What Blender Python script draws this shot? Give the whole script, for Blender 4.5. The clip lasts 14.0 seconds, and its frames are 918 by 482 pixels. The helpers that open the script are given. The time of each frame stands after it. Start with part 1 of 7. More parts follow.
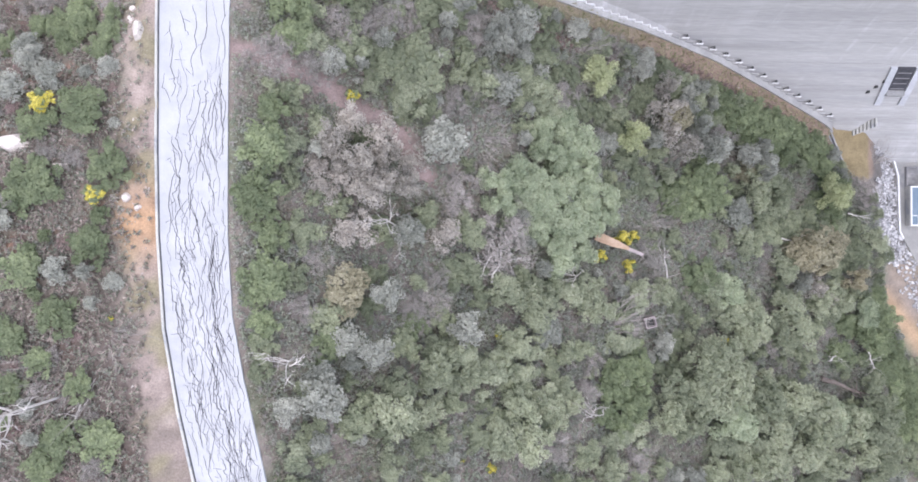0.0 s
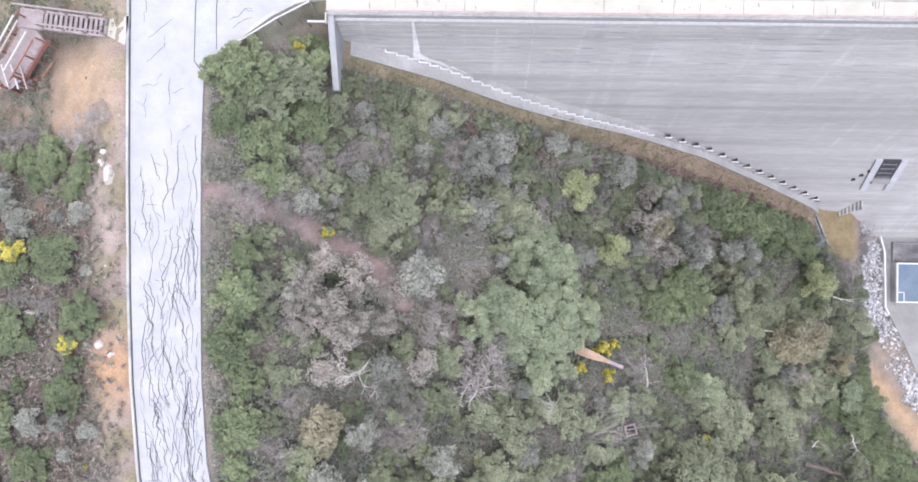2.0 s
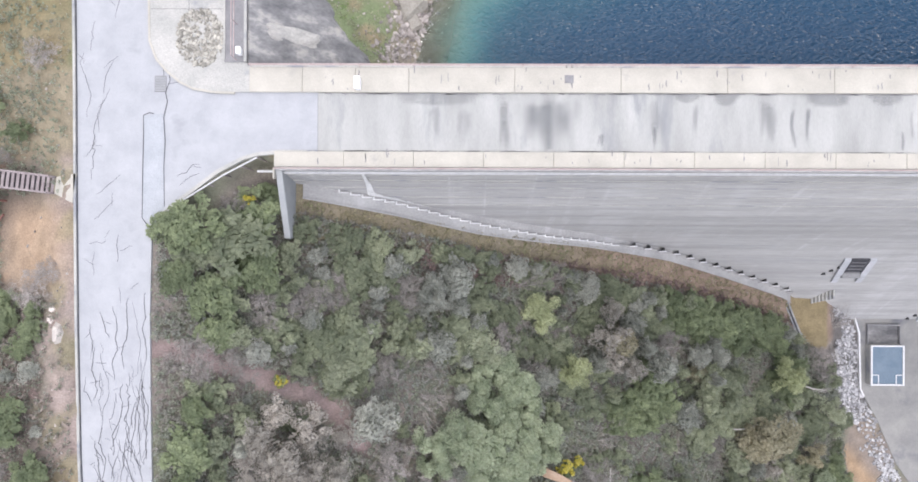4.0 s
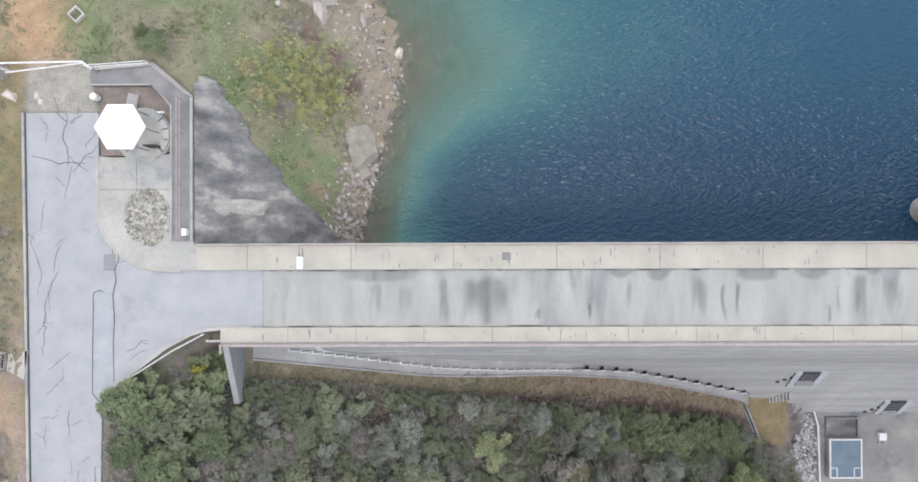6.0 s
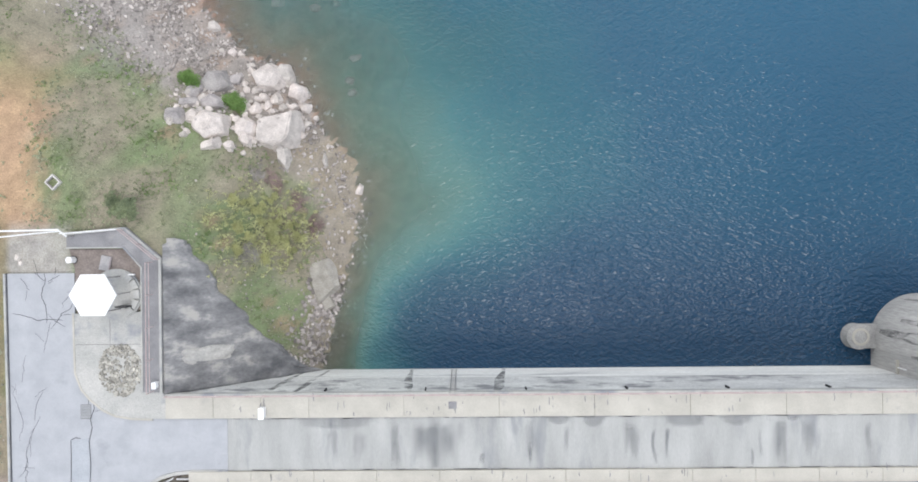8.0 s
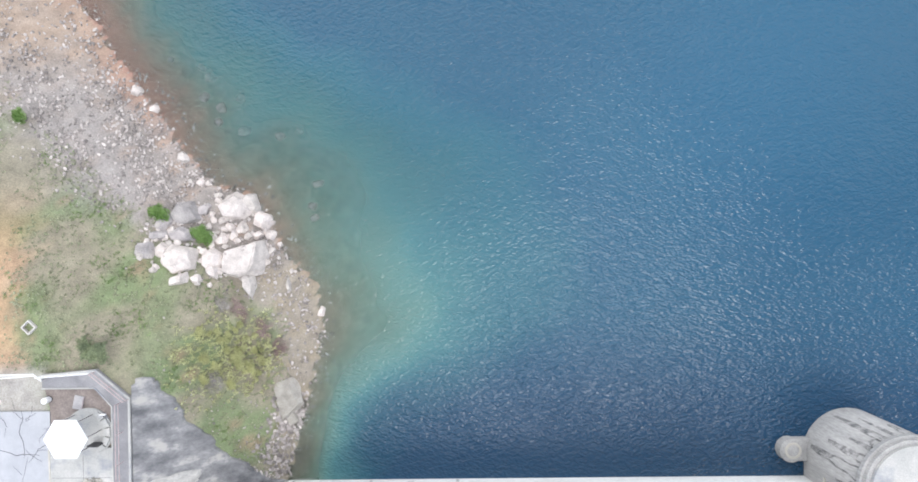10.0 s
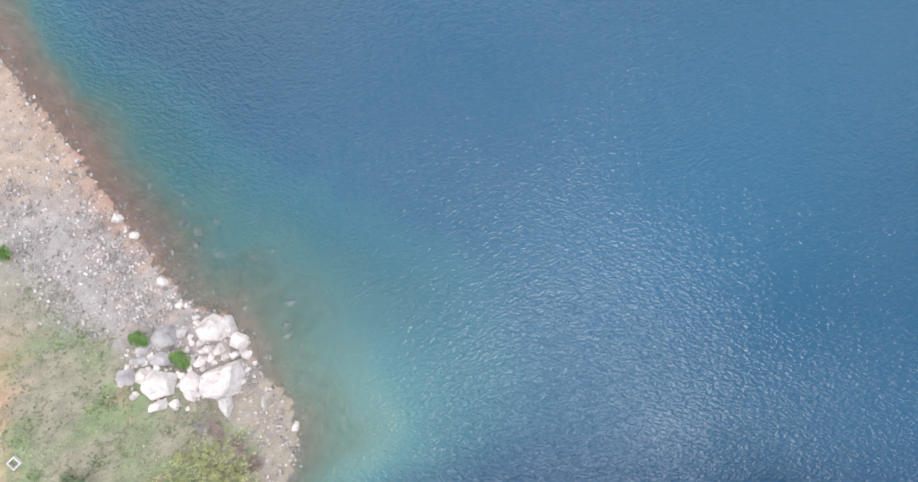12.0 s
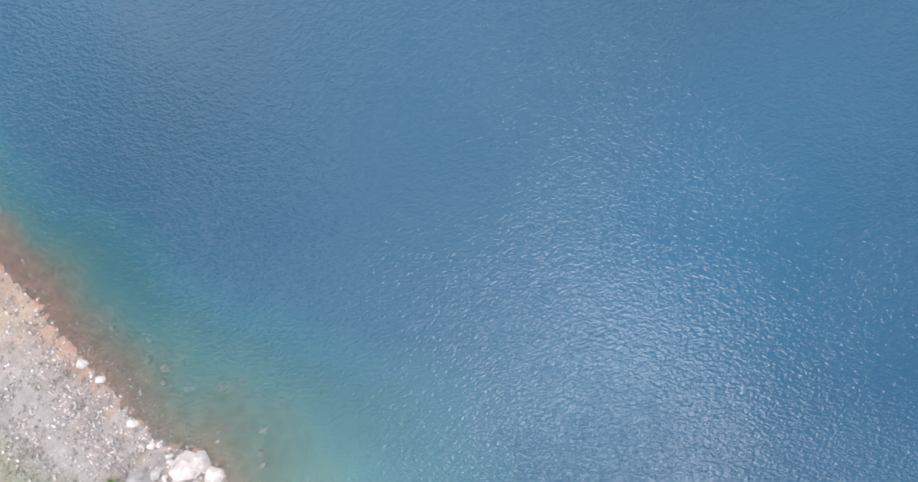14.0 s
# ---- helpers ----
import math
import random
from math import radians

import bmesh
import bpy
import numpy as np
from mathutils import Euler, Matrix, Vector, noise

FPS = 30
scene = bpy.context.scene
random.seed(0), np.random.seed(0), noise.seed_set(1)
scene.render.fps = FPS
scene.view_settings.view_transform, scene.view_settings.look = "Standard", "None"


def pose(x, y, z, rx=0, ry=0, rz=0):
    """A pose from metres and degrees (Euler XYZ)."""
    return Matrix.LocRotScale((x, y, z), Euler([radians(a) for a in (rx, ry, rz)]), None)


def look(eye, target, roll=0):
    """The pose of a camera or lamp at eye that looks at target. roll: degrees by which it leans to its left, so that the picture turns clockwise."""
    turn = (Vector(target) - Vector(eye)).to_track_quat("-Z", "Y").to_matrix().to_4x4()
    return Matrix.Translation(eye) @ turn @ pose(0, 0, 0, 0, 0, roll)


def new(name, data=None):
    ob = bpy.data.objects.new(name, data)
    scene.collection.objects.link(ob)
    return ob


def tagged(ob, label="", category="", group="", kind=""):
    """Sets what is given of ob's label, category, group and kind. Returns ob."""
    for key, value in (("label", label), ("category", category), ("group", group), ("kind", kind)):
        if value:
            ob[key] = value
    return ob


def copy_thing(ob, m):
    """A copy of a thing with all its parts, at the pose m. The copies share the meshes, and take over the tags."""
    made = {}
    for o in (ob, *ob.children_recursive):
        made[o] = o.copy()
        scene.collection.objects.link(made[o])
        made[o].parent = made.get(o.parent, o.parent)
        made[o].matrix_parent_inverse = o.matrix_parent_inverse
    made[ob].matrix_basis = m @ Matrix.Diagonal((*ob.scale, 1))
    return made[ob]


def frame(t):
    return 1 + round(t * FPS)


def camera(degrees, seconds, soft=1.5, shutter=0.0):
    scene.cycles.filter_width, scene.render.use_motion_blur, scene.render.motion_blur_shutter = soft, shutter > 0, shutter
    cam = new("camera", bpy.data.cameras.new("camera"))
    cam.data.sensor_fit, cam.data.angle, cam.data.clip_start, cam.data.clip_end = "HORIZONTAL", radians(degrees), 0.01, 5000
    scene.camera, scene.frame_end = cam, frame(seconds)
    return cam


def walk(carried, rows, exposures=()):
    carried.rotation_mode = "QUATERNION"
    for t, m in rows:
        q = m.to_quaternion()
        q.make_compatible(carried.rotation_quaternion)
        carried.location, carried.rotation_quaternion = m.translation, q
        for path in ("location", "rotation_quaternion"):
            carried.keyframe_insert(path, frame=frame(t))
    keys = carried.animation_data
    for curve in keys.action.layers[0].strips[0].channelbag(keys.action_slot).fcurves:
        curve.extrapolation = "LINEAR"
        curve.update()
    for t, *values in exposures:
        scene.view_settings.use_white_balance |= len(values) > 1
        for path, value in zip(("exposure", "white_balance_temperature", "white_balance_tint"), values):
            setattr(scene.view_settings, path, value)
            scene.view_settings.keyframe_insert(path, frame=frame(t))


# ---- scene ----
cam = camera(74.0, 14.0, soft=1.7)
# seconds, place in metres, turn in degrees: a drone that looks straight down
ROWS = [
    (0, 0.688, -1.789, 36.851, 1.696, 0.522, 0.966),
    (0.5, 0.979, 0.201, 36.929, 1.470, 0.496, 0.990),
    (1, 1.173, 2.714, 36.927, 1.171, 0.416, 1.005),
    (1.5, 1.528, 5.069, 36.930, 0.837, 0.458, 0.928),
    (2, 2.091, 7.863, 36.874, 0.494, 0.491, 0.859),
    (2.5, 2.706, 10.361, 36.828, 0.107, 0.532, 0.884),
    (3, 3.534, 13.071, 36.703, 0.031, 0.580, 0.807),
    (3.2, 3.831, 13.986, 36.637, -0.070, 0.583, 0.764),
    (5.3, 7.144, 24.001, 37.069, 0.534, 0.262, -0.437),
    (5.5, 7.509, 25.172, 37.196, 0.531, 0.204, -0.262),
    (6, 8.448, 28.083, 37.787, 0.248, 0.258, -0.210),
    (6.5, 9.212, 30.351, 38.448, 0.258, 0.220, -0.338),
    (7, 10.150, 32.943, 39.279, 0.376, 0.215, -0.490),
    (7.5, 10.972, 35.345, 39.952, 0.244, 0.260, -0.509),
    (8, 12.023, 38.343, 40.727, -0.176, 0.413, -0.531),
    (8.2, 12.364, 39.386, 41.004, -0.406, 0.470, -0.430),
    (10.5, 16.688, 51.352, 44.271, -0.740, 0.495, -0.876),
    (11, 17.254, 53.896, 45.119, -0.692, 0.163, -1.019),
    (11.5, 17.811, 56.442, 45.903, -0.619, -0.077, -1.079),
    (12, 18.392, 58.860, 46.278, -0.450, -0.272, -1.217),
    (12.5, 19.231, 61.272, 46.437, -0.308, -0.261, -1.490),
    (13, 20.269, 63.540, 46.397, -0.197, -0.198, -2.064),
    (13.5, 21.236, 65.944, 46.232, -0.151, -0.240, -3.926),
    (14, 22.367, 68.378, 46.109, -0.158, -0.349, -6.237),
]
EXPOSURES = [(0.0, 0.33, 6230, 18), (1.5, 0.34, 6300, 18), (3.0, 0.32, 6430, 17), (5.5, -0.3, 6550, 12), (7.5, -0.28, 6450, 10), (8.2, -0.17, 6450, 10), (10.5, 0.16, 6350, 12), (12.5, 0.2, 6400, 14), (14.0, 0.22, 6420, 14)]
walk(cam, [(t, pose(x, y, z, rx, ry, rz)) for t, x, y, z, rx, ry, rz in ROWS], EXPOSURES)

# ---------- world, sun ----------
SUN_ELEVATION, SUN_AZIMUTH = 65.0, 147.0  # azimuth clockwise from +y
world = bpy.data.worlds.new("sky")
scene.world = world
world.use_nodes = True
wn = world.node_tree.nodes
sky = wn.new("ShaderNodeTexSky")
sky.sky_type, sky.sun_disc = "NISHITA", False
sky.sun_elevation, sky.sun_rotation = radians(SUN_ELEVATION), radians(SUN_AZIMUTH)
sky.air_density, sky.dust_density, sky.ozone_density = 1.0, 0.6, 1.0
wn["Background"].inputs["Strength"].default_value = 0.15
# broken bright cloud under the blue, all over the sky
cloud = wn.new("ShaderNodeTexNoise")
cloud.noise_dimensions = "4D"
for slot, value in (("W", 6.964), ("Scale", 2.8), ("Detail", 3.0), ("Roughness", 0.5), ("Lacunarity", 2.0), ("Distortion", 0.0)):
    cloud.inputs[slot].default_value = value
cover = wn.new("ShaderNodeMapRange")
cover.interpolation_type = "SMOOTHSTEP"
for slot, value in enumerate((0.38, 0.59, 0.0, 1.0), 1):
    cover.inputs[slot].default_value = value
veil = wn.new("ShaderNodeMix")
veil.data_type = "RGBA"
veil.inputs[7].default_value = (18.0, 18.0, 18.2, 1)
world.node_tree.links.new(cloud.outputs["Fac"], cover.inputs[0])
world.node_tree.links.new(cover.outputs[0], veil.inputs[0])
world.node_tree.links.new(sky.outputs[0], veil.inputs[6])
world.node_tree.links.new(veil.outputs[2], wn["Background"].inputs["Color"])
sun = new("sun", bpy.data.lights.new("sun", "SUN"))
sun.data.energy, sun.data.angle, sun.data.color = 0.6, radians(20.0), (1.0, 0.98, 0.95)
toward = Vector((math.sin(radians(SUN_AZIMUTH)) * math.cos(radians(SUN_ELEVATION)), math.cos(radians(SUN_AZIMUTH)) * math.cos(radians(SUN_ELEVATION)), math.sin(radians(SUN_ELEVATION))))
sun.matrix_world = look((0, 0, 200), Vector((0, 0, 200)) - toward)


# ---------- materials ----------
def material(name, dark, light, scale=1.5, fine=22.0, rough=0.85, bump=0.25, metal=0.0, stretch=(1, 1, 1), spots=None, spot_scale=0.6, spot_at=0.6,
             spot_width=0.12, island=0.0, each=0.0, distance=0.02, specular=0.35, leaf=False, grainy=0.2, streaks=None, blots=None):
    """A surface in two colours at two scales, with an optional third colour in patches, and variation from piece to piece."""
    m = bpy.data.materials.new(name)
    m.use_nodes = True
    t = m.node_tree
    n, link = t.nodes, t.links.new
    out = n["Principled BSDF"]
    out.inputs["Roughness"].default_value = rough
    out.inputs["Metallic"].default_value = metal
    out.inputs["Specular IOR Level"].default_value = specular
    place = n.new("ShaderNodeNewGeometry")
    mapping = n.new("ShaderNodeMapping")
    mapping.inputs["Scale"].default_value = stretch
    link(place.outputs["Position"], mapping.inputs["Vector"])

    def grain(s, detail, roughness=0.6):
        g = n.new("ShaderNodeTexNoise")
        g.inputs["Scale"].default_value, g.inputs["Detail"].default_value, g.inputs["Roughness"].default_value = s, detail, roughness
        link(mapping.outputs[0], g.inputs["Vector"])
        return g.outputs["Fac"]

    def blend(kind, fac, a, b):
        x = n.new("ShaderNodeMix")
        x.data_type, x.blend_type = "RGBA", kind
        for slot, v in ((0, fac), (6, a), (7, b)):
            if isinstance(v, (float, int)):
                x.inputs[slot].default_value = v
            elif isinstance(v, tuple):
                x.inputs[slot].default_value = (*v, 1)
            else:
                link(v, x.inputs[slot])
        return x.outputs[2]

    def span(value, low, high, a=0.0, b=1.0):
        r = n.new("ShaderNodeMapRange")
        for k, v in enumerate((low, high, a, b), 1):
            r.inputs[k].default_value = v
        link(value, r.inputs[0])
        return r.outputs[0]

    large, small = grain(scale, 5), grain(fine, 3)
    colour = blend("MIX", span(large, 0.32, 0.68), dark, light)
    colour = blend("MULTIPLY", 1.0, colour, blend("MIX", span(small, 0.3, 0.7), (1 - grainy,) * 3, (1 + grainy,) * 3))
    if spots:
        colour = blend("MIX", span(grain(spot_scale, 6, 0.65), spot_at, spot_at + spot_width), colour, spots)
    if blots:  # broad hanging stains
        wide = n.new("ShaderNodeTexNoise")
        wide.inputs["Scale"].default_value, wide.inputs["Detail"].default_value, wide.inputs["Distortion"].default_value = 0.24, 6, 1.2
        link(place.outputs["Position"], wide.inputs["Vector"])
        colour = blend("MIX", span(wide.outputs["Fac"], 0.50, 0.66, 0.0, 0.7), colour, blots)
    if streaks:  # deposits that run down a slope
        run = n.new("ShaderNodeMapping")
        run.inputs["Scale"].default_value = (1.0, 0.02, 0.05)
        link(place.outputs["Position"], run.inputs["Vector"])
        for wide, low, most in ((0.35, 0.55, 0.30), (1.3, 0.60, 0.55), (3.2, 0.63, 0.6)):
            g = n.new("ShaderNodeTexNoise")
            g.inputs["Scale"].default_value, g.inputs["Detail"].default_value, g.inputs["Distortion"].default_value = wide, 4, 0.6
            link(run.outputs[0], g.inputs["Vector"])
            broken = n.new("ShaderNodeMath")
            broken.operation = "MULTIPLY"
            link(span(g.outputs["Fac"], low, low + 0.14, 0.0, most), broken.inputs[0])
            link(span(grain(0.9, 4), 0.42, 0.6), broken.inputs[1])
            colour = blend("MIX", broken.outputs[0], colour, streaks)
    if island:
        colour = blend("MULTIPLY", 1.0, colour, blend("MIX", place.outputs["Random Per Island"], (1 - island,) * 3, (1 + island,) * 3))
    if each:
        info = n.new("ShaderNodeObjectInfo")
        colour = blend("MULTIPLY", 1.0, colour, blend("MIX", info.outputs["Random"], (1 - each, 1 - each, 1 - 1.2 * each), (1 + each, 1 + 0.8 * each, 1 + 0.6 * each)))
    link(colour, out.inputs["Base Color"])
    if leaf:
        glow = n.new("ShaderNodeBsdfTranslucent")
        both = n.new("ShaderNodeMixShader")
        both.inputs[0].default_value = 0.5
        link(colour, glow.inputs["Color"])
        link(out.outputs[0], both.inputs[1])
        link(glow.outputs[0], both.inputs[2])
        link(both.outputs[0], n["Material Output"].inputs["Surface"])
    if bump:
        b = n.new("ShaderNodeBump")
        b.inputs["Strength"].default_value, b.inputs["Distance"].default_value = bump, distance
        link(small, b.inputs["Height"])
        link(b.outputs[0], out.inputs["Normal"])
    return m


M = {}
M["asphalt"] = material("pale_weathered_asphalt", (0.365, 0.375, 0.395), (0.44, 0.45, 0.468), 0.7, 30, 0.9, 0.2, grainy=0.08, spots=(0.34, 0.35, 0.37), spot_scale=0.35, spot_at=0.58)
M["patch"] = material("asphalt_patch", (0.355, 0.375, 0.40), (0.43, 0.45, 0.475), 0.9, 30, 0.9, 0.2)
# dark cracks and joints, also the shade of the gallery mouths and wall slit
M["crack"] = material("crack_filler_and_shade", (0.035, 0.035, 0.04), (0.08, 0.08, 0.09), 3, 20, 0.8, 0.1)
M["crest"] = material("stained_crest_concrete", (0.325, 0.328, 0.315), (0.455, 0.457, 0.44), 0.55, 18, 0.85, 0.2, stretch=(1.0, 0.22, 1), grainy=0.06, spots=(0.27, 0.28, 0.285), spot_scale=0.42, spot_at=0.54, spot_width=0.14)
M["walk"] = material("cream_walkway_concrete", (0.425, 0.405, 0.355), (0.525, 0.50, 0.44), 0.5, 16, 0.85, 0.15, grainy=0.08, spots=(0.40, 0.38, 0.35), spot_scale=0.7, spot_at=0.62)
M["pad"] = material("forecourt_concrete", (0.38, 0.38, 0.36), (0.50, 0.49, 0.46), 0.5, 18, 0.85, 0.2, spots=(0.28, 0.29, 0.31), spot_scale=0.35, spot_at=0.52)
M["dark_concrete"] = material("dark_weathered_concrete", (0.20, 0.197, 0.205), (0.31, 0.305, 0.31), 0.7, 18, 0.88, 0.25, spots=(0.33, 0.32, 0.31), spot_scale=0.5, spot_at=0.6)
M["face"] = material("dam_face_concrete", (0.345, 0.34, 0.335), (0.445, 0.44, 0.43), 0.45, 9, 0.88, 0.3, stretch=(0.10, 1, 1.9), spots=(0.31, 0.31, 0.32), spot_scale=0.32, spot_at=0.56, spot_width=0.2, grainy=0.14, streaks=(0.58, 0.58, 0.59))
M["lift"] = material("dam_face_lift_edge", (0.28, 0.28, 0.28), (0.37, 0.37, 0.36), 0.5, 9, 0.88, 0.3, stretch=(0.3, 1, 1))
M["upface"] = material("water_marked_face", (0.62, 0.62, 0.60), (0.80, 0.80, 0.77), 0.5, 14, 0.85, 0.3, stretch=(0.16, 1, 1.6), spots=(0.27, 0.27, 0.28), spot_scale=0.45, spot_at=0.62)
M["apron"] = material("mossy_stained_apron", (0.12, 0.12, 0.125), (0.34, 0.335, 0.33), 0.6, 5, 0.9, 0.6, stretch=(0.55, 1.3, 1), spots=(0.42, 0.40, 0.37), spot_scale=0.6, spot_at=0.55, spot_width=0.1, grainy=0.14)
M["pale_apron"] = material("scoured_apron_concrete", (0.36, 0.35, 0.33), (0.56, 0.54, 0.50), 0.9, 6, 0.9, 0.5, stretch=(0.7, 1.3, 1), grainy=0.14)
M["stained"] = material("dark_stained_face", (0.46, 0.46, 0.455), (0.66, 0.66, 0.64), 0.6, 14, 0.85, 0.3, stretch=(0.45, 1, 0.9), spots=(0.24, 0.24, 0.25), spot_scale=0.55, spot_at=0.53, spot_width=0.1)
M["tower"] = material("intake_tower_concrete", (0.27, 0.27, 0.26), (0.43, 0.42, 0.405), 0.4, 10, 0.85, 0.25, stretch=(1, 1, 0.15))
M["white"] = material("white_paint", (0.74, 0.74, 0.74), (0.84, 0.84, 0.84), 2, 30, 0.5, 0.05)
M["roof"] = material("white_roof_sheet", (0.86, 0.86, 0.86), (0.92, 0.92, 0.92), 1, 20, 0.45, 0.03)
M["steel"] = material("galvanised_steel", (0.34, 0.33, 0.33), (0.46, 0.44, 0.43), 3, 40, 0.5, 0.1, metal=0.4)
M["pale_steel"] = material("pale_galvanised_steel", (0.50, 0.50, 0.51), (0.62, 0.62, 0.62), 3, 40, 0.5, 0.1)
M["rail"] = material("worn_pinkish_rail_paint", (0.40, 0.30, 0.29), (0.52, 0.44, 0.42), 1.5, 30, 0.55, 0.1)
M["red_wood"] = material("red_brown_painted_timber", (0.23, 0.11, 0.095), (0.33, 0.18, 0.15), 2, 26, 0.75, 0.3)
M["grey_wood"] = material("weathered_grey_timber", (0.27, 0.23, 0.23), (0.38, 0.33, 0.33), 2, 26, 0.85, 0.3)
# near black, for dark metal and for shade put into gaps and notches
M["dark_gap"] = material("dark_metal_and_shade", (0.025, 0.025, 0.028), (0.06, 0.06, 0.06), 3, 20, 0.7, 0.1)
M["tank"] = material("blue_grey_roof_membrane", (0.13, 0.19, 0.25), (0.19, 0.25, 0.31), 0.6, 20, 0.6, 0.1)
M["granite"] = material("pale_granite", (0.44, 0.40, 0.38), (0.70, 0.65, 0.62), 1.2, 14, 0.85, 0.5, each=0.17, spots=(0.28, 0.25, 0.24), spot_scale=1.4, spot_at=0.6, distance=0.05)
M["slab_rock"] = material("flat_tan_grey_rock", (0.27, 0.255, 0.22), (0.43, 0.40, 0.355), 1.2, 14, 0.88, 0.5, distance=0.05)
M["grey_rock"] = material("grey_rock", (0.28, 0.266, 0.269), (0.476, 0.448, 0.442), 1.2, 14, 0.88, 0.5, each=0.15, distance=0.05)
M["riprap"] = material("riprap_stone", (0.24, 0.24, 0.25), (0.55, 0.54, 0.54), 1.6, 14, 0.88, 0.4, island=0.5, distance=0.04)
M["gravel"] = material("shore_gravel", (0.25, 0.222, 0.205), (0.47, 0.428, 0.398), 1.4, 16, 0.88, 0.4, island=0.45, distance=0.04)
M["leaf_drab"] = material("tan_grey_dry_foliage", (0.40, 0.38, 0.352), (0.60, 0.575, 0.535), 1.0, 9, 0.8, 0, island=0.15, each=0.14, leaf=True)
M["lime_white"] = material("white_lime_deposit", (0.60, 0.60, 0.60), (0.74, 0.74, 0.73), 1.5, 14, 0.9, 0.2)
M["toe"] = material("grey_apron_concrete", (0.24, 0.24, 0.235), (0.37, 0.36, 0.34), 0.3, 12, 0.85, 0.2, spots=(0.19, 0.195, 0.21), spot_scale=0.25, spot_at=0.55, grainy=0.1)
M["wing"] = material("smooth_grey_concrete", (0.312, 0.328, 0.335), (0.39, 0.398, 0.398), 0.8, 14, 0.8, 0.15, grainy=0.06)
M["cheek"] = material("pale_blue_grey_concrete", (0.41, 0.42, 0.44), (0.51, 0.52, 0.54), 0.8, 14, 0.85, 0.2)
M["plank"] = material("weathered_orange_timber", (0.324, 0.221, 0.15), (0.468, 0.35, 0.26), 2, 22, 0.85, 0.3)
M["planter"] = material("grey_planter_stone", (0.24, 0.23, 0.20), (0.44, 0.42, 0.37), 1.6, 14, 0.88, 0.4, island=0.4, distance=0.04)
M["leaf_green"] = material("green_shrub_leaf", (0.176, 0.223, 0.137), (0.331, 0.392, 0.241), 1.2, 9, 0.6, 0, island=0.13, each=0.22, leaf=True)
M["leaf_scrub"] = material("soft_green_scrub_leaf", (0.207, 0.247, 0.174), (0.378, 0.421, 0.301), 1.2, 9, 0.6, 0, island=0.13, each=0.25, leaf=True)
M["leaf_vivid"] = material("vivid_green_leaf", (0.15, 0.27, 0.07), (0.29, 0.43, 0.15), 1.2, 9, 0.6, 0, island=0.13, leaf=True)
M["leaf_olive"] = material("olive_tree_leaf", (0.286, 0.329, 0.242), (0.474, 0.517, 0.393), 1.0, 9, 0.6, 0, island=0.13, each=0.25, leaf=True)
M["leaf_pale"] = material("pale_green_tree_leaf", (0.315, 0.374, 0.258), (0.530, 0.586, 0.427), 0.9, 9, 0.6, 0, island=0.13, each=0.1, leaf=True)
M["leaf_silver"] = material("silver_grey_leaf", (0.338, 0.357, 0.327), (0.540, 0.559, 0.517), 1.0, 9, 0.7, 0, island=0.13, each=0.18, leaf=True)
M["leaf_brown"] = material("yellow_brown_leaf", (0.35, 0.332, 0.24), (0.56, 0.535, 0.41), 1.0, 9, 0.7, 0, island=0.13, each=0.18, leaf=True)
M["leaf_lime"] = material("yellow_green_leaf", (0.46, 0.475, 0.25), (0.71, 0.72, 0.43), 1.0, 9, 0.6, 0, island=0.13, each=0.1, leaf=True)
M["leaf_gold"] = material("pale_yellow_green_leaf", (0.39, 0.43, 0.26), (0.615, 0.655, 0.42), 1.0, 9, 0.6, 0, island=0.13, each=0.1, leaf=True)
M["blossom"] = material("yellow_blossom", (0.43, 0.373, 0.05), (0.626, 0.548, 0.125), 2, 12, 0.6, 0, island=0.25)
M["bark"] = material("grey_brown_bark", (0.11, 0.09, 0.08), (0.22, 0.19, 0.17), 3, 20, 0.9, 0.3)
M["twig"] = material("dry_mauve_grey_twig", (0.215, 0.203, 0.193), (0.37, 0.352, 0.342), 1.0, 9, 0.9, 0, island=0.2, each=0.2)
M["bleached"] = material("bleached_dead_wood", (0.46, 0.43, 0.41), (0.66, 0.63, 0.60), 2, 14, 0.85, 0.2)
M["litter"] = material("dry_leaf_litter", (0.2, 0.165, 0.145), (0.34, 0.29, 0.26), 0.8, 8, 0.9, 0, island=0.5)
M["herb"] = material("low_green_herb", (0.233, 0.271, 0.206), (0.409, 0.436, 0.343), 0.7, 8, 0.8, 0, island=0.18, leaf=True)
M["grey_herb"] = material("grey_green_herb", (0.257, 0.274, 0.236), (0.393, 0.416, 0.364), 0.7, 8, 0.8, 0, island=0.15, leaf=True, spots=(0.33, 0.29, 0.24), spot_scale=0.22, spot_at=0.48, spot_width=0.16)
M["grass"] = material("bank_grass", (0.199, 0.22, 0.127), (0.314, 0.33, 0.217), 0.4, 8, 0.85, 0, island=0.35, spots=(0.19, 0.225, 0.12), spot_scale=0.35, spot_at=0.58)

